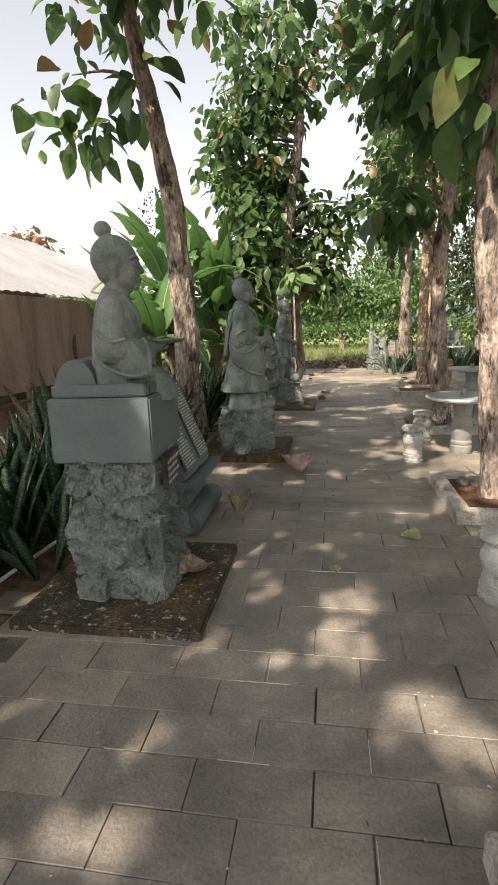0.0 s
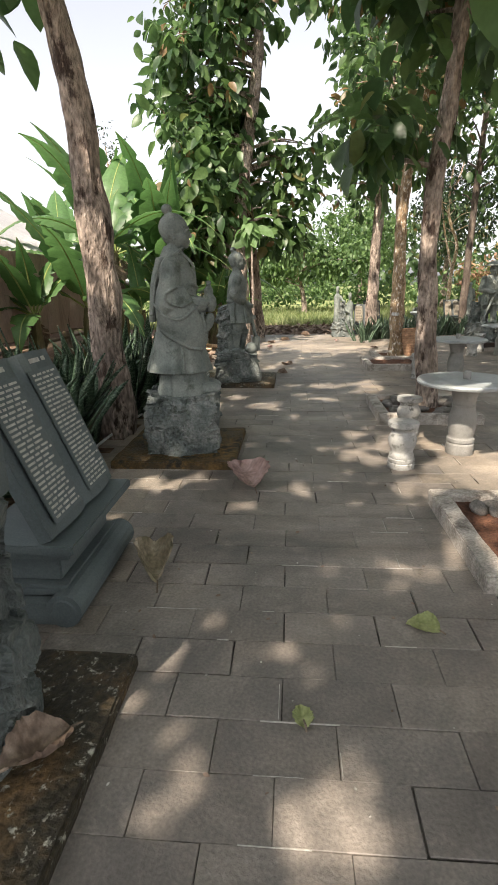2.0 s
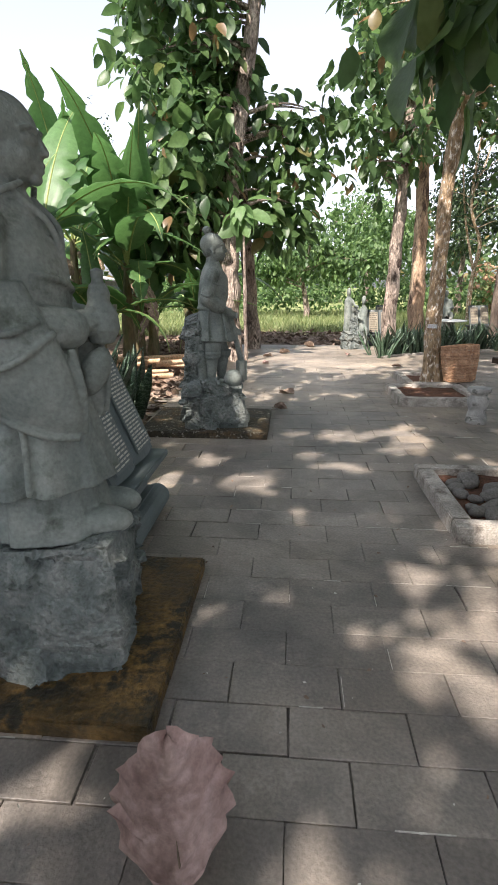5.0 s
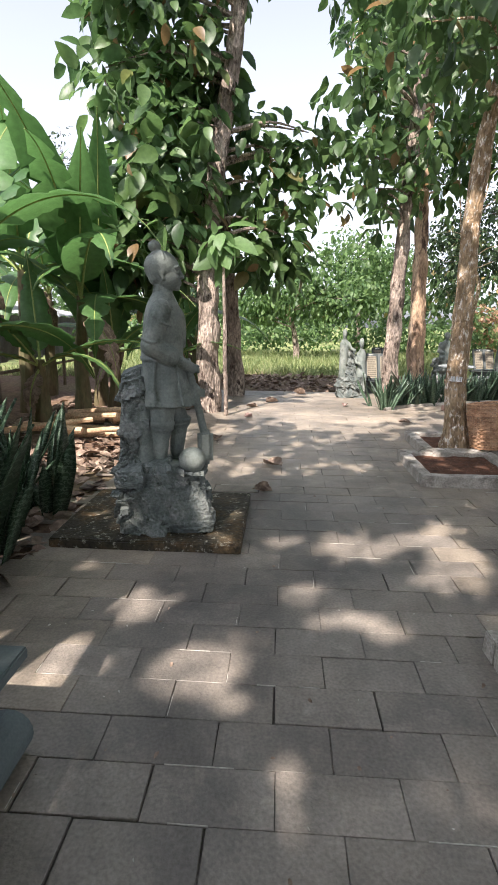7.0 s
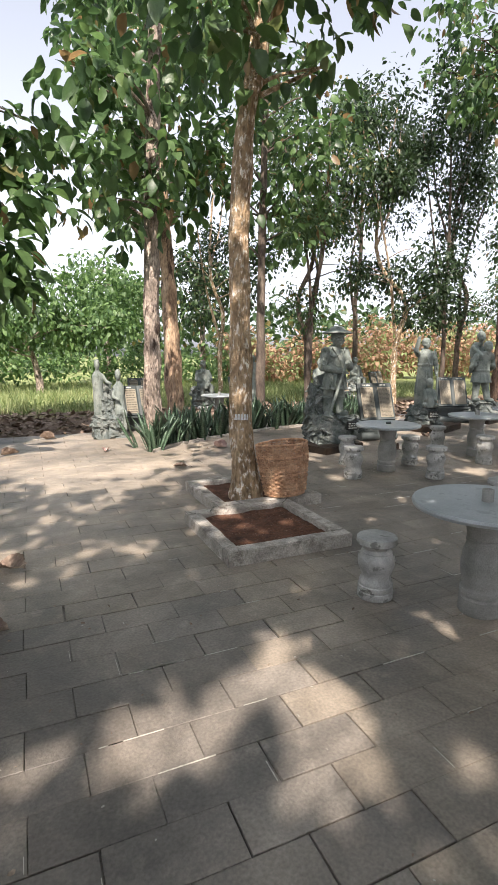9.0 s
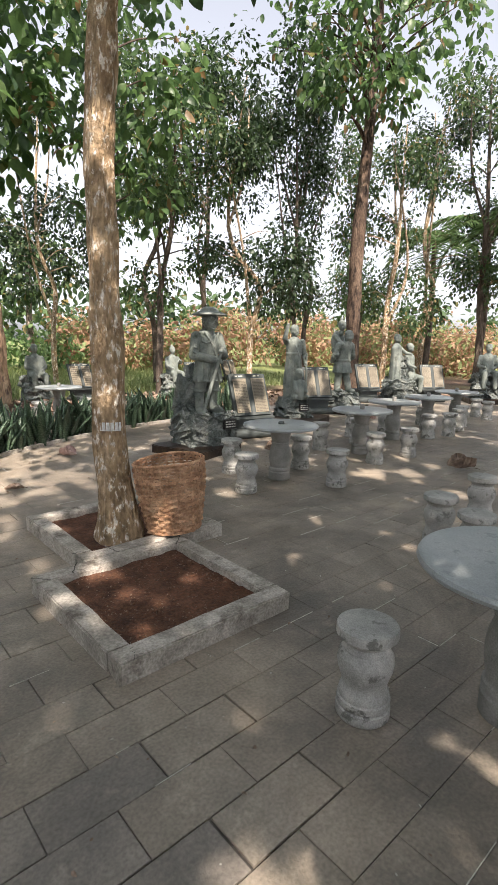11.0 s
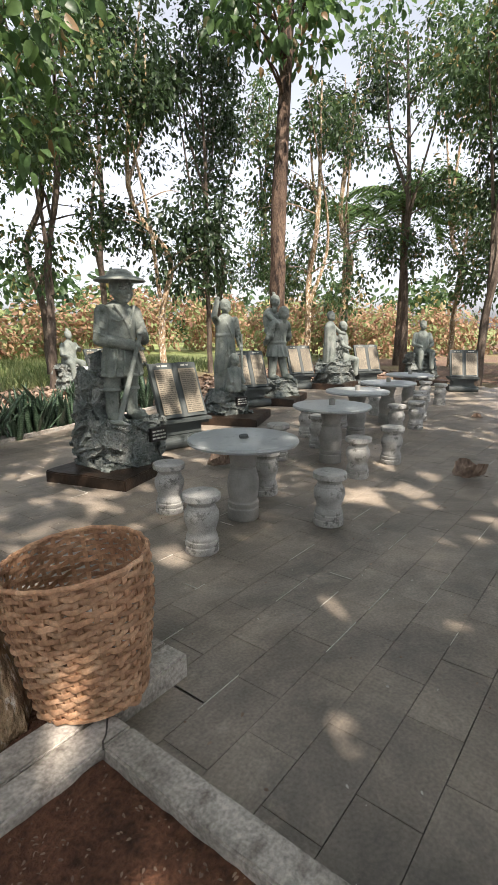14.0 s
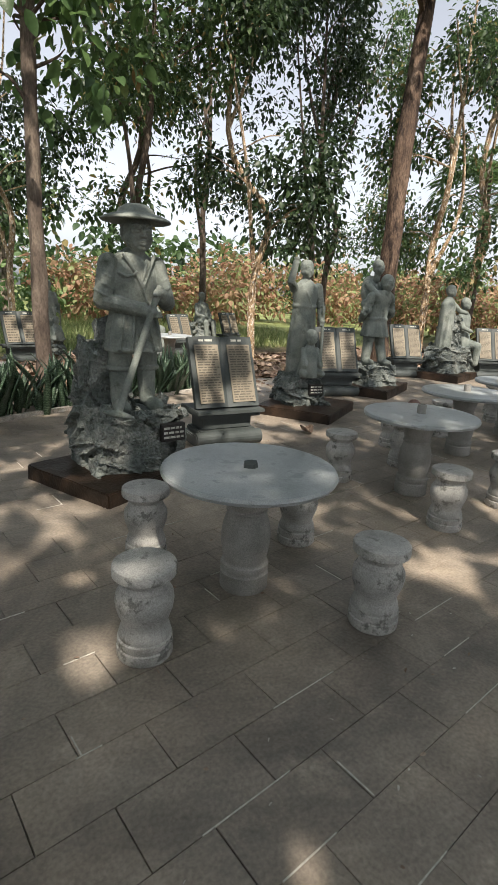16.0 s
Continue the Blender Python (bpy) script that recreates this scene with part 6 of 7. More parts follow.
# ---- fallen leaves, logs, litter ----
def dead_leaf(x, y, z, size, rz, curl, mt, label, lift=0.0):
    bm = bmesh.new()
    n, c = 22, 8
    rows = []
    for i in range(n + 1):
        t = i / n
        half = 0.4 * math.sin(math.pi * min(1, t ** 0.75)) ** 0.7 if 0 < t < 1 else 0.0
        row = []
        for j in range(-c, c + 1):
            u = j / c
            ww = half * (1 + 0.16 * noise.noise(Vector((x * 3 + i * 0.55, (2 if u > 0 else -2), 1))) + 0.1 * math.sin(i * 2.1 + (u > 0)) * abs(u) ** 3)
            vein = 0.014 * abs(math.sin(math.pi * (t * 6 - abs(u) * 1.6)))
            zz = curl * (u * u * half * 1.5 + 0.35 * (t - 0.5) ** 2) + 0.07 * noise.noise(Vector((t * 3.1, u * 1.9, x * 5 + y))) + vein + 0.045 + lift * t
            row.append(bm.verts.new((u * ww * size * (1 - 0.3 * curl * abs(u)), (t - 0.5) * size + 0.02 * size * math.sin(u * 5 + i), max(0.004, zz * size))))
        rows.append(row)
    for a, b in zip(rows, rows[1:]):
        for j in range(2 * c):
            bm.faces.new((a[j], a[j + 1], b[j + 1], b[j]))
    bmesh.ops.remove_doubles(bm, verts=list(bm.verts), dist=0.0004)
    t = thing("fallen_leaf", pose(x, y, z, 0, 0, rz), label, "leaf", "fallen leaves")
    part("blade", bm, mt, t, smooth=True)
    bm = bmesh.new()
    add_tube(bm, [(0, -0.68 * size, 0.012), (0.01 * size, -0.5 * size, 0.02 + 0.03 * size), (0, -0.2 * size, 0.012 + 0.04 * size)], [0.004, 0.0045, 0.003], 6)
    part("stalk", bm, M_WOOD, t, smooth=True)


BIG = "large dry curled teak leaf lying on the pavers"
dead_leaf(-0.38, 5.58, 0.0, 0.48, 18, 0.45, M_DEADPALE, "large pinkish dry teak leaf lying on the pavers", 0.1)
dead_leaf(-0.78, 4.14, 0.0, 0.34, 15, 0.9, M_DEADGREY, "large curled grey-green teak leaf lying on the pavers", 0.18)
dead_leaf(-0.84, 2.86, 0.07, 0.26, 150, 0.5, M_DEADLEAF, "tan dry leaf lying on the mossy slab", 0.2)
dead_leaf(0.6, 3.7, 0.0, 0.15, 70, 0.8, M_FRESH, "small yellowing leaf on the pavers")
dead_leaf(0.03, 3.16, 0.0, 0.11, 10, 0.3, M_FRESH, "small pale green leaf on the pavers")
dead_leaf(6.75, 12.31, 0.0, 0.4, 60, 0.7, M_DEADLEAF, BIG, 0.1)
rl = random.Random(21)
for x, y in ((-0.18, 10.98), (-0.21, 16.8), (-0.59, 15.0), (2.03, 14.8), (-0.1, 11.9), (1.25, 16.5), (-0.9, 13.2), (-0.6, 16.2), (0.4, 18.2), (3.1, 16.0), (5.6, 14.6), (7.16, 15.5), (10.6, 13.2), (9.6, 15.7)):
    dead_leaf(x, y, 0.0, rl.uniform(0.16, 0.3), rl.uniform(0, 360), rl.uniform(0.4, 0.9), (M_DEADLEAF, M_DEADPALE)[rl.random() < 0.3], BIG, rl.uniform(0, 0.12))


def logs():
    for i in range(16):
        L = rl.uniform(0.5, 1.3)
        bm = bmesh.new()
        add_tube(bm, [(-L / 2, 0, 0), (0, rl.uniform(-0.04, 0.04), 0.01), (L / 2, 0, 0)], [rl.uniform(0.035, 0.06)] * 3, 9, 0.25)
        o = part("log", bm, M_LOG, smooth=True)
        o.matrix_basis = pose(-2.75 + rl.uniform(-0.5, 0.6), 13.6 + rl.uniform(-0.9, 0.9), 0.04 + 0.05 * (i % 5), rl.uniform(-5, 5), rl.uniform(-6, 6), rl.uniform(-35, 35))
        tagged(o, "short cut pale log in a loose heap", "log", "heap of logs")


logs()


def litter(name, label, n, x0, x1, y0, y1, size, mt, seed, kind="small", z=0.004):
    rs = np.random.RandomState(seed)
    p = np.stack([rs.uniform(x0, x1, n), rs.uniform(y0, y1, n), np.full(n, z) + rs.uniform(0, 0.01, n)], 1)
    f = np.stack([rs.normal(0, 1, n), rs.normal(0, 1, n), rs.normal(0, 0.12, n)], 1)
    tagged(part_mesh(name, leaves_mesh(name, p, f, size * rs.uniform(0.5, 1.4, n), kind, rs), mt), label, "litter", "", "stuff")


M_CHIP_SOIL = mat("soil clod", [(0.09, 0.05, 0.034), (0.3, 0.22, 0.16)], 9, 0.9, 0.0)
M_CHIP = mat("pale chips", [(0.4, 0.38, 0.33), (0.62, 0.6, 0.54)], 6, 0.8, 0.0)
litter("litter", "tiny pale flakes scattered over the pavers", 1500, -1.6, 13.0, 0.5, 18.5, 0.013, M_CHIP, 1)
litter("litter", "small crumbs of bark and leaf on the slabs and pavers", 900, -1.6, 8.0, 1.0, 18.0, 0.022, M_DEADLEAF, 2)
litter("soil_crumbs", "pale crumbs and clods on the planter soil", 420, 1.54, 2.38, 11.43, 12.32, 0.013, M_CHIP_SOIL, 12, "small", 0.075)
litter("leaf_litter", "dry brown leaf litter on the bare soil", 2600, -4.4, -1.75, 8.5, 21.0, 0.16, M_DEADLEAF, 3, "teak", 0.01)
litter("leaf_litter", "dry brown leaf litter beyond the end of the path", 2400, -2.5, 9.0, 18.9, 23.0, 0.16, M_DEADLEAF, 4, "teak", 0.0)
litter("leaf_litter", "dry leaf litter behind the statues", 1600, 8.0, 19.0, 17.6, 22.0, 0.16, M_DEADLEAF, 5, "teak", 0.0)

# ---- trees ----
tree("teak_tree", "leaning teak tree with mottled brown bark", 1, [(-1.95, 7.02, 0), (-1.97, 6.99, 1.0), (-1.99, 6.98, 2.1), (-2.05, 6.96, 3.2), (-2.2, 6.92, 4.1), (-2.42, 6.86, 5.4), (-2.5, 6.7, 7.5)], [0.2, 0.165, 0.15, 0.14, 0.12, 0.1, 0.06],
     [(-3.0, 6.8, 4.4, 0.8, 0.6, 0.45, 8), (-2.2, 6.6, 7.0, 2.5, 2.4, 1.5, 130)], sides=26, size=0.36)
tree("teak_tree", "teak tree with big hanging green and rusty leaves", 2, [(1.46, 4.63, 0), (1.42, 4.66, 0.8), (1.36, 4.68, 1.5), (1.27, 4.7, 2.2), (1.3, 4.75, 3.2), (1.45, 4.7, 5.5), (1.5, 4.5, 7.5)], [0.16, 0.12, 0.11, 0.105, 0.1, 0.08, 0.05],
     [(1.4, 4.6, 3.95, 0.9, 1.0, 0.65, 24), (1.4, 4.5, 6.0, 2.2, 2.2, 1.5, 90)], sides=26, size=0.36)
tree("teak_tree", "slim teak tree with a swollen joint and drooping leaves", 3, [(1.69, 8.15, 0), (1.62, 8.17, 1.2), (1.57, 8.19, 2.0), (1.6, 8.18, 2.8), (1.68, 8.16, 3.7), (1.8, 8.1, 6), (1.7, 8.0, 8)], [0.15, 0.11, 0.1, 0.105, 0.09, 0.08, 0.05],
     [(1.0, 8.2, 3.2, 0.5, 0.4, 0.35, 10), (1.8, 8.1, 4.9, 1.3, 1.3, 0.9, 60), (1.6, 8.0, 7.2, 2.6, 2.4, 1.5, 120), (0.9, 7.3, 7.4, 1.5, 1.4, 0.8, 50)], sides=26, size=0.34)
pale = tree("pale_tree", "straight tree with pale lichen-flecked bark and green crown", 4, [(2.2, 12.83, 0.05), (2.17, 12.84, 0.6), (2.15, 12.84, 1.7), (2.15, 12.84, 2.8), (2.2, 12.82, 3.7), (2.38, 12.74, 4.9), (2.5, 12.6, 7.5)], [0.19, 0.125, 0.11, 0.1, 0.095, 0.08, 0.04],
     [(2.3, 12.7, 5.2, 1.3, 1.3, 1.1, 80), (2.3, 12.5, 7.0, 2.4, 2.4, 1.4, 80)], sides=26, size=0.22, per=11, bark=M_BARK_PALE)
M_WHITEPAINT = mat("white paint", [(0.6, 0.6, 0.57), (0.75, 0.75, 0.72)], 9, 0.8, 0.0)
bm = bmesh.new()
for k in range(5):
    a = radians(-150 + k * 15)
    p = [Vector((-0.035 + 0.121 * math.cos(a + d), 0.01 + 0.121 * math.sin(a + d), 0.9 + e)) for d, e in ((-0.09, 0.03), (-0.07, -0.03), (0.07, -0.03), (0.09, 0.03))]
    add_tube(bm, p, [0.007] * 4, 6)
part("paint_mark", bm, M_WHITEPAINT, pale, "scrawled white paint mark")
tree("teak_tree", "tall teak tree with a dark trunk pale at its foot", 5, [(2.38, 17.95, -0.03), (2.4, 17.95, 1.0), (2.44, 17.94, 3), (2.54, 17.92, 5.5), (2.66, 17.9, 7.8), (2.7, 17.9, 10)], [0.2, 0.16, 0.145, 0.13, 0.1, 0.06],
     [(1.6, 17.6, 5.2, 1.3, 1.3, 1.9, 70), (2.9, 17.9, 8.8, 2.4, 2.2, 2.4, 110)], sides=26, size=0.3)
tree("teak_tree", "tall teak tree with peeling tan bark", 6, [(4.08, 22.4, -0.03), (3.97, 22.43, 3.6), (3.86, 22.45, 6.5), (3.96, 22.44, 10.6)], [0.26, 0.2, 0.17, 0.1],
     [(3.6, 22.4, 7.0, 2.0, 2.0, 2.6, 110), (4.0, 22.4, 10.5, 2.8, 2.6, 2.0, 110)], sides=26, size=0.36, bark=M_BARK_TAN)
tree("teak_tree", "dense leafy teak tree with a pale lit trunk", 7, [(-1.35, 15.6, -0.03), (-1.4, 15.8, 1.8), (-1.42, 16.4, 3.6), (-1.2, 16.6, 5.2), (-0.95, 16.6, 6.8), (-0.8, 16.6, 9)], [0.22, 0.18, 0.17, 0.16, 0.14, 0.08],
     [(-2.3, 16.3, 4.3, 1.2, 1.2, 2.0, 120), (-2.4, 16.7, 6.6, 1.6, 1.5, 1.8, 120), (-0.3, 17.2, 4.4, 0.8, 0.8, 1.2, 34), (-2.9, 15.9, 3.1, 0.9, 0.9, 1.1, 55), (-0.35, 17.2, 2.9, 0.7, 0.7, 0.7, 22), (-1.2, 16.6, 9.2, 2.4, 2.2, 1.8, 120)], sides=26, size=0.36)
tree("teak_tree", "second teak trunk close behind the first", 8, [(-1.05, 17.9, -0.03), (-1.15, 17.9, 1.5), (-1.3, 17.8, 3.5), (-1.6, 17.8, 6)], [0.2, 0.17, 0.15, 0.1], [(-2.0, 18.0, 5.0, 1.4, 1.2, 1.6, 70)], size=0.36)
tree("teak_sapling", "young teak sprout with large bright leaves", 9, [(-1.0, 15.2, -0.03), (-1.02, 15.2, 1.2), (-1.05, 15.2, 2.9)], [0.04, 0.035, 0.02], [(-1.05, 15.2, 2.95, 0.15, 0.15, 0.12, 5)], size=0.5, per=5, cluster=0.1, green=M_TEAK_BRIGHT, limbs=1)
tree("slim_tree", "slim dark-trunked tree behind the hedge", 10, [(5.85, 20.3, -0.03), (5.85, 20.3, 2.5), (5.9, 20.3, 5), (6.0, 20.3, 9)], [0.13, 0.11, 0.1, 0.05], [(6.0, 20.2, 6.5, 1.8, 1.8, 2.5, 120)], size=0.26, bark=M_BARK_DARK, per=10)
tree("tall_tree", "tall brown-trunked tree behind the statues", 11, [(13.6, 19.4, -0.03), (13.65, 19.4, 2), (13.75, 19.45, 5), (14.1, 19.5, 9), (14.3, 19.5, 13)], [0.26, 0.21, 0.19, 0.15, 0.06],
     [(13.8, 19.2, 10.5, 3.0, 3.0, 2.4, 170), (12.6, 18.8, 8.6, 1.6, 1.4, 0.9, 50)], size=0.26, per=11, bark=M_BARK_BROWN)
SLIM = ((8.6, 22.6, 9, 0.11), (11.2, 21.4, 9, 0.1), (10.0, 25.0, 10, 0.12), (14.6, 22.8, 10, 0.1), (16.6, 20.2, 9, 0.12), (17.0, 24.5, 11, 0.13), (18.6, 17.6, 10, 0.14), (20.5, 21.0, 11, 0.14), (16.2, 14.6, 9, 0.13), (19.3, 14.3, 10, 0.14), (22.5, 17.2, 10, 0.12), (13.2, 26.5, 11, 0.13), (21.5, 25.0, 11, 0.13), (7.4, 27.5, 9, 0.1), (18.5, 11.5, 9, 0.13), (17.0, 9.4, 9, 0.13))
for i, (x, y, h, r) in enumerate(SLIM):
    q = random.Random(i + 70)
    lx, ly = q.uniform(-0.7, 0.7), q.uniform(-0.5, 0.5)
    bl = []
    bx, by = q.uniform(-0.45, 0.45), q.uniform(-0.45, 0.45)
    f1 = [(x + lx * 0.2, y + ly * 0.2, h * 0.25), (x + lx * 0.5 + 0.5 * q.choice((-1, 1)), y + 0.4 * q.uniform(-1, 1), h * 0.5), (x + lx + 1.3 * q.choice((-1, 1)), y + q.uniform(-1, 1), h * 0.9)]
    f2 = [(x + lx * 0.5 + bx, y + ly * 0.5 + by, h * 0.55), (x + lx - bx, y + ly + 0.5, h * 0.75), (x + lx - 2 * bx, y + ly + 0.9, h)]
    for k in range(9):
        f = q.uniform(0.33, 1.05)
        bl.append((x + lx * f + q.uniform(-1.5, 1.5), y + ly * f + q.uniform(-1.5, 1.5), h * f, q.uniform(0.65, 1.25), q.uniform(0.65, 1.25), q.uniform(0.55, 1.05), 25))
    tree("slim_tree", "slim forked tree with sparse small dark leaves", 80 + i, [(x, y, -0.03), (x + lx * 0.1, y + ly * 0.1, h * 0.2), (x + lx * 0.3 - bx * 0.5, y + ly * 0.3 - by * 0.5, h * 0.36), (x + lx * 0.5 + bx, y + ly * 0.5 + by, h * 0.55), (x + lx, y + ly, h)], [r, r * 0.85, r * 0.75, r * 0.6, r * 0.2], bl, leaf="small", size=0.15, per=25, cluster=0.5,
         bark=(M_BARK_DARK, M_BARK_PALE, M_BARK_DARK)[i % 3], green=(M_SMALL, M_SMALL_DARK)[i % 2], limbs=18, sides=8, forks=[(f1, r * 0.6), (f2, r * 0.5)])
# unseen teaks added beside and behind the start of the path to cast shade
for i, (x, y, h) in enumerate(((4.0, 7.6, 7.0), (7.3, 9.7, 7.2), (-2.6, -1.4, 6.6), (1.9, -2.6, 6.8), (4.8, 3.6, 7.0), (-3.4, 2.4, 6.6), (6.0, 7.4, 7.2), (9.4, 8.3, 7.4), (12.6, 9.0, 7.4), (-2.4, -6.0, 7.0), (3.4, -7.0, 7.2), (8.2, 1.5, 7.2), (15.0, 6.5, 7.5))):
    tree("teak_tree", "unseen teak tree added to shade the paved walk", 120 + i, [(x, y, -0.03), (x + 0.1, y, 2.5), (x, y + 0.1, h * 0.7), (x, y, h + 1.2)], [0.2, 0.15, 0.12, 0.06], [(x, y, h, 2.5, 2.5, 1.5, 210 if y < -1 else 190 if x < -3 else 125 if x < 5 else 62)], size=0.38)

# three more added teaks whose high crowns keep sun off walk and plaza
tree("teak_tree", "tall unseen teak tree added to shade the walk", 149, [(-3.9, 3.4, -0.03), (-3.85, 3.4, 3.0), (-3.4, 3.5, 5.0), (-2.8, 3.7, 6.4)], [0.18, 0.15, 0.12, 0.05], [(-1.2, 4.0, 7.7, 2.1, 1.9, 0.9, 110)], size=0.38)
tree("teak_tree", "tall teak tree added to shade the plaza", 150, [(5.8, 8.4, -0.03), (5.8, 8.6, 3.0), (5.6, 9.4, 6.5), (5.4, 10.4, 9.6)], [0.2, 0.16, 0.13, 0.06], [(5.4, 10.6, 9.4, 2.6, 2.4, 1.4, 70)], size=0.36)
tree("teak_tree", "tall teak tree added to shade the plaza", 151, [(9.4, 8.9, -0.03), (9.3, 9.2, 3.0), (8.9, 10.2, 6.5), (8.6, 11.2, 9.8)], [0.2, 0.16, 0.13, 0.06], [(8.6, 11.4, 9.8, 2.6, 2.4, 1.4, 50)], size=0.36)


def palm(x, y, h, seed):
    rs = np.random.RandomState(seed)
    t = thing("coconut_palm", pose(x, y, -0.03), "coconut palm with a thin dark trunk and feathery fronds", "palm")
    bm = bmesh.new()
    add_tube(bm, smooth_path([(0, 0, 0), (0.15, 0, h * 0.5), (0.1, 0.1, h)], 6), list(np.linspace(0.17, 0.11, 13)), 10, 0.15)
    part("trunk", bm, M_BARK_DARK, t, smooth=True)
    for k in range(17):
        a, up = k * 2.4 + rs.uniform(-0.2, 0.2), rs.uniform(-0.2, 1.2)
        d = np.array([math.cos(a), math.sin(a), 0.0])
        side = np.array([-d[1], d[0], 0.0])
        p, ang, L = np.array([0.1, 0.1, h]), up, rs.uniform(2.2, 3.0)
        pts = []
        for i in range(15):
            pts.append(p.copy())
            p = p + (d * math.cos(ang) + np.array([0, 0, math.sin(ang)])) * L / 14
            ang -= 0.13
        bm = bmesh.new()
        add_tube(bm, pts, list(np.linspace(0.03, 0.006, 15)), 5)
        fr = part("frond", bm, M_STEM, t)
        pp = np.repeat(np.array(pts[2:]), 6, axis=0) + rs.normal(0, 0.03, (13 * 6, 3))
        sg = np.tile([1, -1, 1, -1, 1, -1], 13)[:, None]
        ff = side * sg + d * 0.5 + np.array([0, 0, -0.35]) + rs.normal(0, 0.08, (13 * 6, 3))
        part_mesh("feather", leaves_mesh("feather", pp, ff, rs.uniform(0.45, 0.75, 13 * 6), "blade", rs), M_BUSH, fr)


palm(22.0, 19.2, 6.2, 5)
palm(24.5, 23.0, 6.8, 6)

# ---- far greenery ----
tagged(tree("bush", "broad spreading green bush with several stems", 200, [(0.7, 32, -0.03), (0.6, 32, 1), (0.3, 32, 2.2)], [0.18, 0.13, 0.08], [(-2.2, 32, 2.4, 2.0, 1.4, 1.0, 70), (0.5, 32, 3.0, 2.2, 1.6, 1.3, 90), (3.0, 32.4, 2.8, 2.0, 1.5, 1.2, 70), (4.5, 34, 4.2, 2.0, 1.5, 1.6, 60)], size=0.24, per=22, cluster=0.6, green=M_BUSH, limbs=10, bark=M_BARK, category="bush"))
tree("far_tree", "round leafy tree beyond the bush", 201, [(4.5, 38, -0.03), (4.5, 38, 2.5), (4.8, 38, 6)], [0.2, 0.15, 0.08], [(4.0, 38, 5.2, 2.4, 2.0, 1.8, 110), (6.0, 38.5, 4.4, 2.0, 2.0, 1.6, 80)], size=0.3, per=14, cluster=0.6, green=M_BUSH)
tree("far_tree", "round leafy tree beyond the meadow", 202, [(9.5, 36, -0.03), (9.5, 36, 2.5), (9.6, 36, 6)], [0.2, 0.15, 0.08], [(9.5, 36, 5.0, 2.6, 2.0, 2.2, 130)], size=0.3, per=14, cluster=0.6, green=M_SMALL)
rw = np.random.RandomState(9)
crown_stuff("dry_thicket", "reddish brown dry thicket on the slope behind the park", 210, [(x, 33 + 0.25 * (30 - x) + rw.uniform(-3, 3), 1.3 + rw.uniform(-0.3, 0.9), 2.0, 2.0, 1.6, 34) for x in np.arange(12, 48, 1.5)], "small", 0.3, 26, 0.7, M_DRY, "thicket")
crown_stuff("dry_thicket", "second bank of brown dry thicket", 211, [(x, 26 - 0.75 * (x - 24) + rw.uniform(-1, 1), 1.1 + rw.uniform(-0.3, 0.6), 1.6, 1.6, 1.4, 30) for x in np.arange(24, 42, 1.2)], "small", 0.26, 26, 0.6, M_DRY, "thicket")
crown_stuff("green_thicket", "pale green scrub beyond the grass", 212, [(x, 38 + rw.uniform(-3, 3), 0.7 + rw.uniform(-0.3, 0.5), 1.9, 1.9, 1.0, 26) for x in np.arange(-24, 16, 1.5)], "teak", 0.26, 16, 0.7, M_BUSH, "scrub")
crown_stuff("far_woods", "distant dark green line of trees", 213, [(x, 62 - 0.012 * (x - 10) ** 2 + rw.uniform(-5, 5), 3.2 + rw.uniform(-1, 1.6), 3.4, 3.0, 2.8, 26) for x in np.arange(-60, 70, 2.4)], "teak", 0.8, 9, 1.3, M_SMALL, "woods")
crown_stuff("left_thicket", "green thicket behind the sheds", 214, [(-12 - rw.uniform(0, 3), y, 2.0 + rw.uniform(-0.5, 1.5), 2.0, 2.0, 1.7, 26) for y in np.arange(0, 34, 2.0)], "teak", 0.36, 12, 0.7, M_BUSH, "thicket")
crown_stuff("right_thicket", "dark undergrowth at the edge of the plaza", 215, [(x, 12.0 + 0.3 * (x - 17) + rw.uniform(-0.6, 0.6), 0.5, 0.9, 0.9, 0.6, 18) for x in np.arange(16.2, 26, 1.1)], "small", 0.2, 18, 0.5, M_SMALL_DARK, "undergrowth")
crown_stuff("dark_woods", "dense dark foliage beyond the edge of the plaza", 216, [(19 + rw.uniform(0, 5), y, rw.uniform(1.6, 6.0), 1.6, 1.6, 1.3, 30) for y in np.arange(6.0, 13.5, 0.55)], "small", 0.24, 16, 0.55, M_SMALL_DARK, "woods")


tree("bush", "reddish shrub behind the shed roof", 203, [(-8.9, 15.2, -0.03), (-8.9, 15.2, 1.5), (-9.0, 15.2, 3.6)], [0.08, 0.06, 0.03], [(-9.0, 15.2, 4.0, 0.6, 0.6, 0.5, 30)], leaf="small", size=0.22, per=14, cluster=0.3, green=M_RED, limbs=5, category="bush")
tree("slim_tree", "thin sparse tree beyond the sheds", 204, [(-8.4, 27.0, -0.03), (-8.3, 27.0, 3.0), (-8.5, 27.0, 7.6)], [0.1, 0.07, 0.02], [(-8.5, 27.0, 7.0, 1.2, 1.0, 1.6, 34)], leaf="small", size=0.15, per=9, cluster=0.4, bark=M_BARK_PALE, green=M_SMALL_DARK, limbs=14)


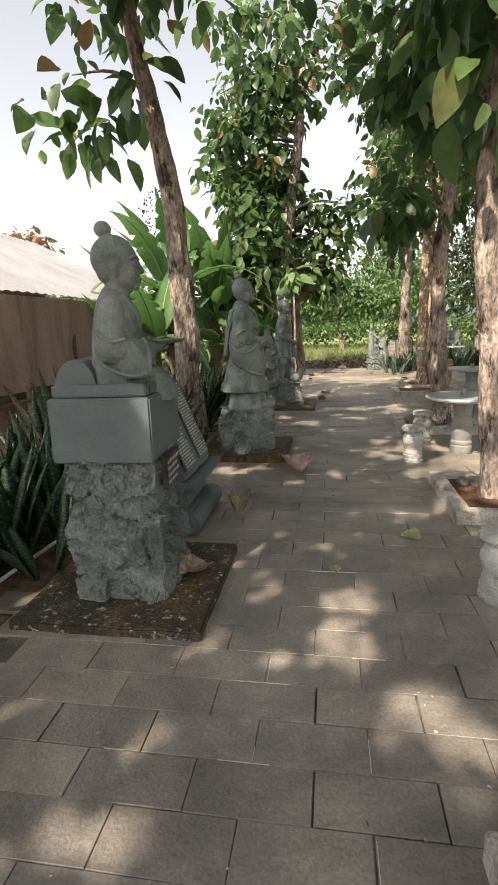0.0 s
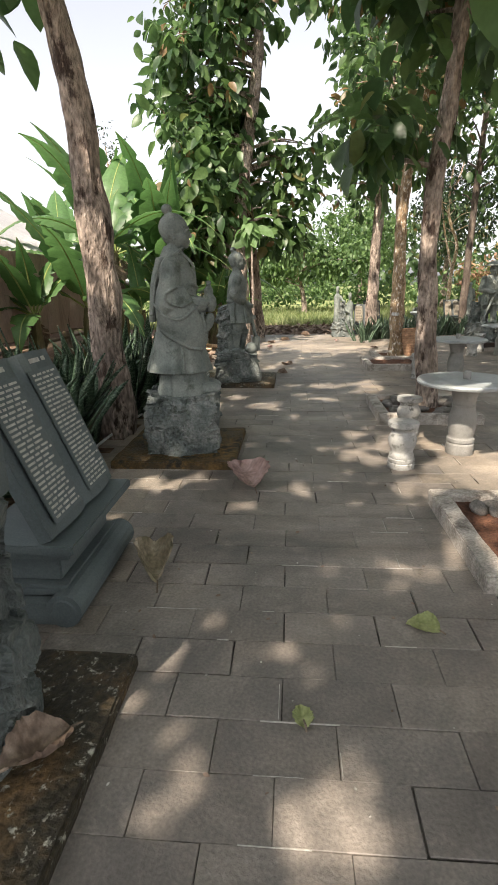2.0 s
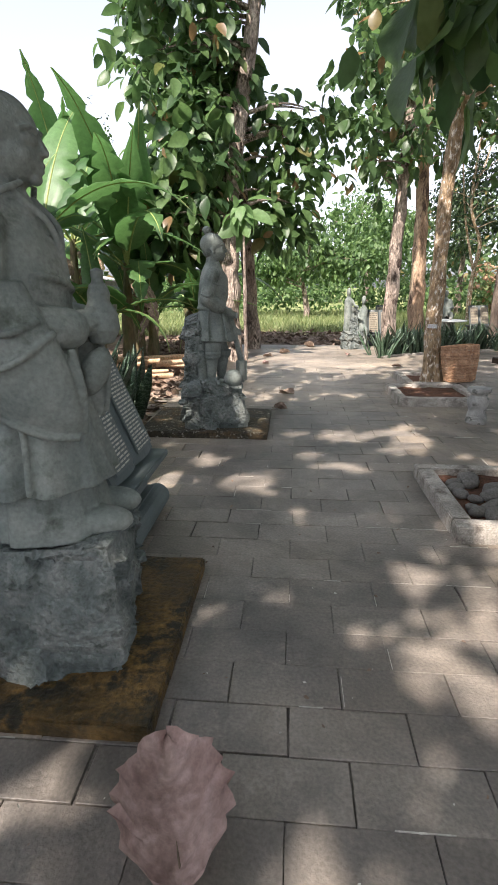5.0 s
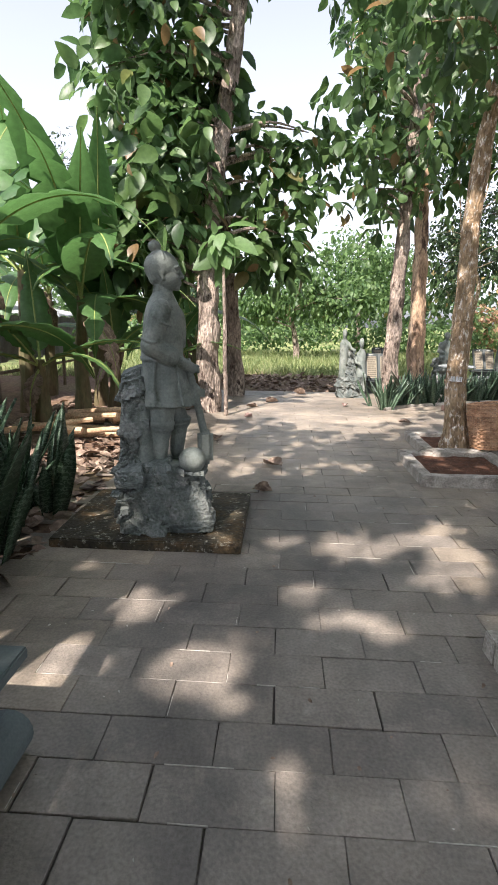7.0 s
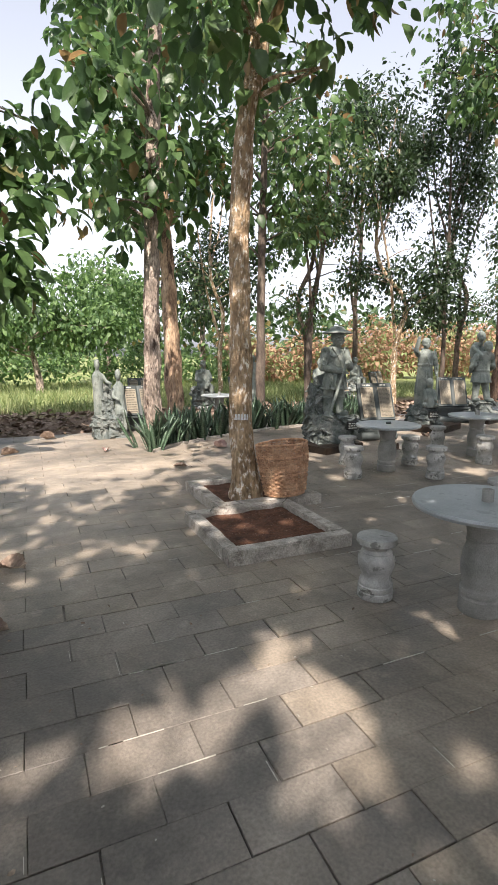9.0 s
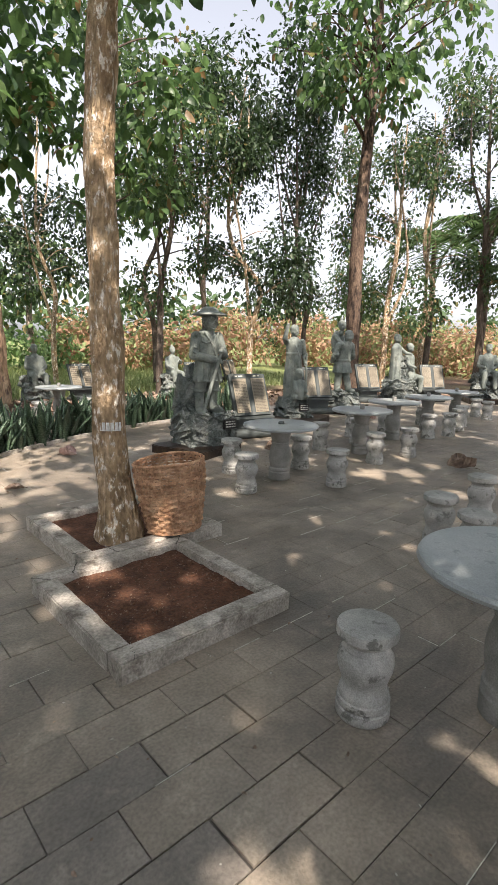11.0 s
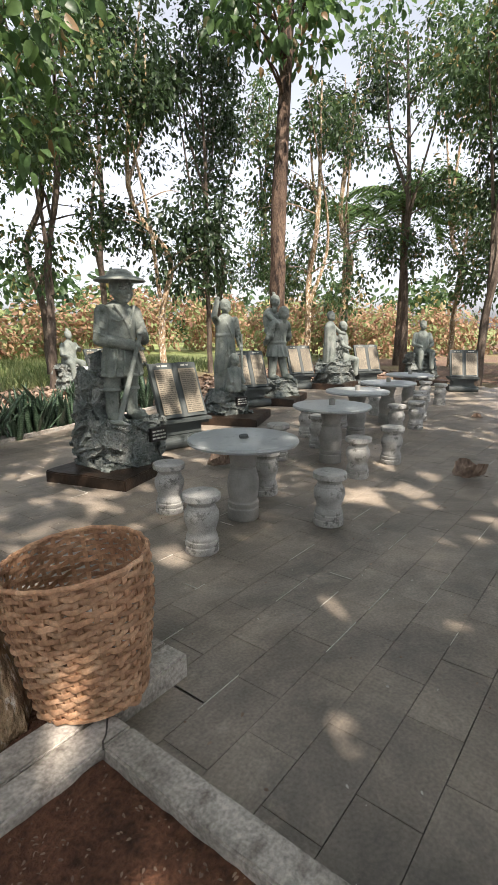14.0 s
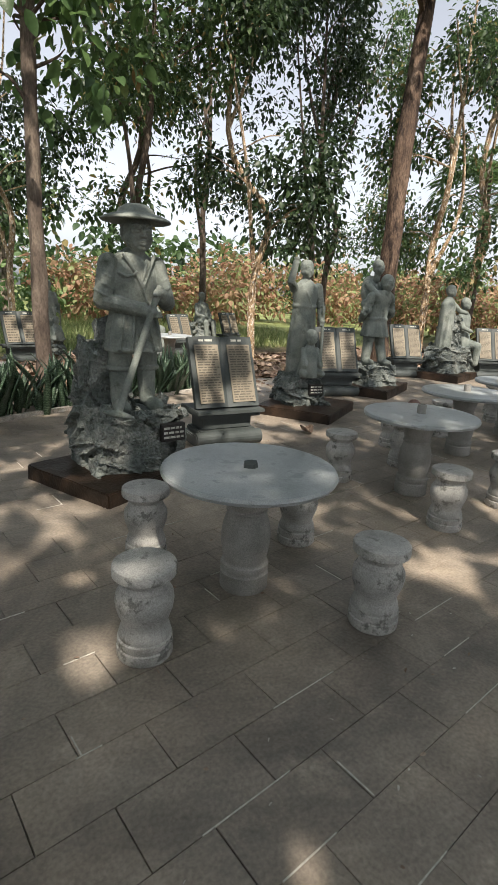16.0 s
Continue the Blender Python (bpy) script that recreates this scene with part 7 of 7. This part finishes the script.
def meadow():
    rs = np.random.RandomState(3)
    n = 26000
    x = rs.uniform(-9, 18, n)
    y = 21.5 + rs.uniform(0, 1, n) ** 1.6 * 16
    keep = (y > 23.2) | (x < -2)
    p = np.stack([x, y, np.full(n, -0.06)], 1)[keep]
    f = np.stack([rs.normal(0, 0.4, n), rs.normal(0, 0.4, n), np.ones(n)], 1)[keep]
    me = leaves_mesh("grass", p, f, rs.uniform(0.15, 0.42, len(p)), "blade", rs)
    tagged(part_mesh("grass", me, M_GRASSY), "sunlit yellow-green meadow grass", "grass", "", "stuff")


meadow()

# ---- pavers ----
PW, PD, GAP = 0.44, 0.2233, 0.0035
def paver_mesh(k, gap=GAP, b=0.004):
    bm = bmesh.new()
    rs = random.Random(k)
    w, d = PW / 2 - gap / 2 - rs.uniform(0, 0.9 * gap), PD / 2 - gap / 2 - rs.uniform(0, 0.4 * gap)
    j = lambda: rs.uniform(-0.5, 0.5) * gap
    lo = [bm.verts.new((sx * w + j(), sy * d + j(), -0.02)) for sx, sy in ((-1, -1), (1, -1), (1, 1), (-1, 1))]
    mid = [bm.verts.new((v.co.x, v.co.y, -b)) for v in lo]
    top = [bm.verts.new((v.co.x * (1 - b / w), v.co.y * (1 - b / d), 0)) for v in lo]
    for a, c in ((lo, mid), (mid, top)):
        for i in range(4):
            bm.faces.new((a[i], a[(i + 1) % 4], c[(i + 1) % 4], c[i]))
    bm.faces.new(top)
    me = bpy.data.meshes.new("paver")
    bm.to_mesh(me)
    bm.free()
    me.materials.append(M_PAVE)
    return me


PAVERS = [paver_mesh(k, (0.0008, 0.0015, 0.001, 0.0022, 0.003, 0.0055)[k % 6], 0.0022) for k in range(12)]
WORN = [paver_mesh(k + 20, 0.0016, 0.0015) for k in range(12)]


def pave():
    rs = random.Random(11)
    V, F = [], []
    rows = int((PY1 - PY0) / PD)
    near = 0
    for r in range(rows):
        y = PY0 + PD * (r + 0.5) + 0.0
        first = (0.16 if r % 2 == 0 else -0.06) + 0.006 * (y - 3) + rs.uniform(-0.012, 0.012)
        first -= PW * math.ceil((first - PX0) / PW)
        n = int((PX1 - PX0) / PW) + 2
        for c in range(n):
            x = first + PW * (c + 0.5)
            if x - PW / 2 < PX0 - 0.3 or x + PW / 2 > PX1 + 0.3:
                continue
            z = rs.uniform(-0.002, 0.002)
            tx, ty, tz = rs.uniform(-0.35, 0.35), rs.uniform(-0.25, 0.25), rs.uniform(-0.3, 0.3)
            m = pose(x, y, z, tx, ty, tz)
            worn = x > 1.9 + 0.5 * noise.noise(Vector((x, y * 0.6, 5)))
            me = (WORN if worn else PAVERS)[rs.randrange(12)]
            if worn:
                m = pose(x, y, z * 0.4, tx * 0.25, ty * 0.25, tz * 0.3)
            if -1.1 < x < 1.25 and 0.9 < y < 11.0 and near < 300:
                near += 1
                o = new("paver", me)
                o.parent = pavement
                o.matrix_basis = m
            else:
                b = len(V)
                V += [tuple(m @ v.co) for v in me.vertices]
                F += [tuple(b + i for i in p.vertices) for p in me.polygons]
    me = bpy.data.meshes.new("pavers")
    me.from_pydata(V, [], F)
    me.materials.append(M_PAVE_FAR)
    o = new("pavers", me)
    o.parent = pavement
    tagged(o, "grey brown pavers of the wider plaza", "", "", "stuff")


pave()


def mortar():
    """Pale remains of mortar along some joints of the plaza."""
    rs = random.Random(31)
    bm = bmesh.new()
    for i in range(200):
        r = rs.randrange(int((8 - PY0) / PD), int((16.5 - PY0) / PD))
        y = PY0 + PD * r
        x = rs.uniform(1.9, 9.5)
        L = rs.uniform(0.08, 0.34)
        if i % 3:
            add_box(bm, x, x + L, y - 0.002, y + 0.002, -0.004, 0.0028)
        else:
            x = 0.16 + 0.006 * (y - 3) + PW * round((x - 0.16) / PW) - (0.22 if r % 2 else 0)
            add_box(bm, x - 0.0025, x + 0.0025, y + 0.004, y + rs.uniform(0.08, PD - 0.01), -0.004, 0.0028)
    for i in range(170):
        r = rs.randrange(int((0.8 - PY0) / PD), int((12 - PY0) / PD))
        y, L = PY0 + PD * r, rs.uniform(0.05, 0.3)
        x = rs.uniform(-1.6, 1.9)
        if i % 2:
            add_box(bm, x, x + L, y - 0.0012, y + 0.0015, -0.004, 0.0012)
        else:
            x = (0.16 if r % 2 == 0 else -0.06) + 0.006 * (y - 3) + PW * round((x - 0.16) / PW)
            add_box(bm, x - 0.0012, x + 0.0015, y + 0.01, y + rs.uniform(0.06, PD - 0.02), -0.004, 0.0012)
    o = part("mortar", bm, M_CHIP, pavement)
    tagged(o, "pale mortar remains in the joints", "", "", "stuff")


mortar()
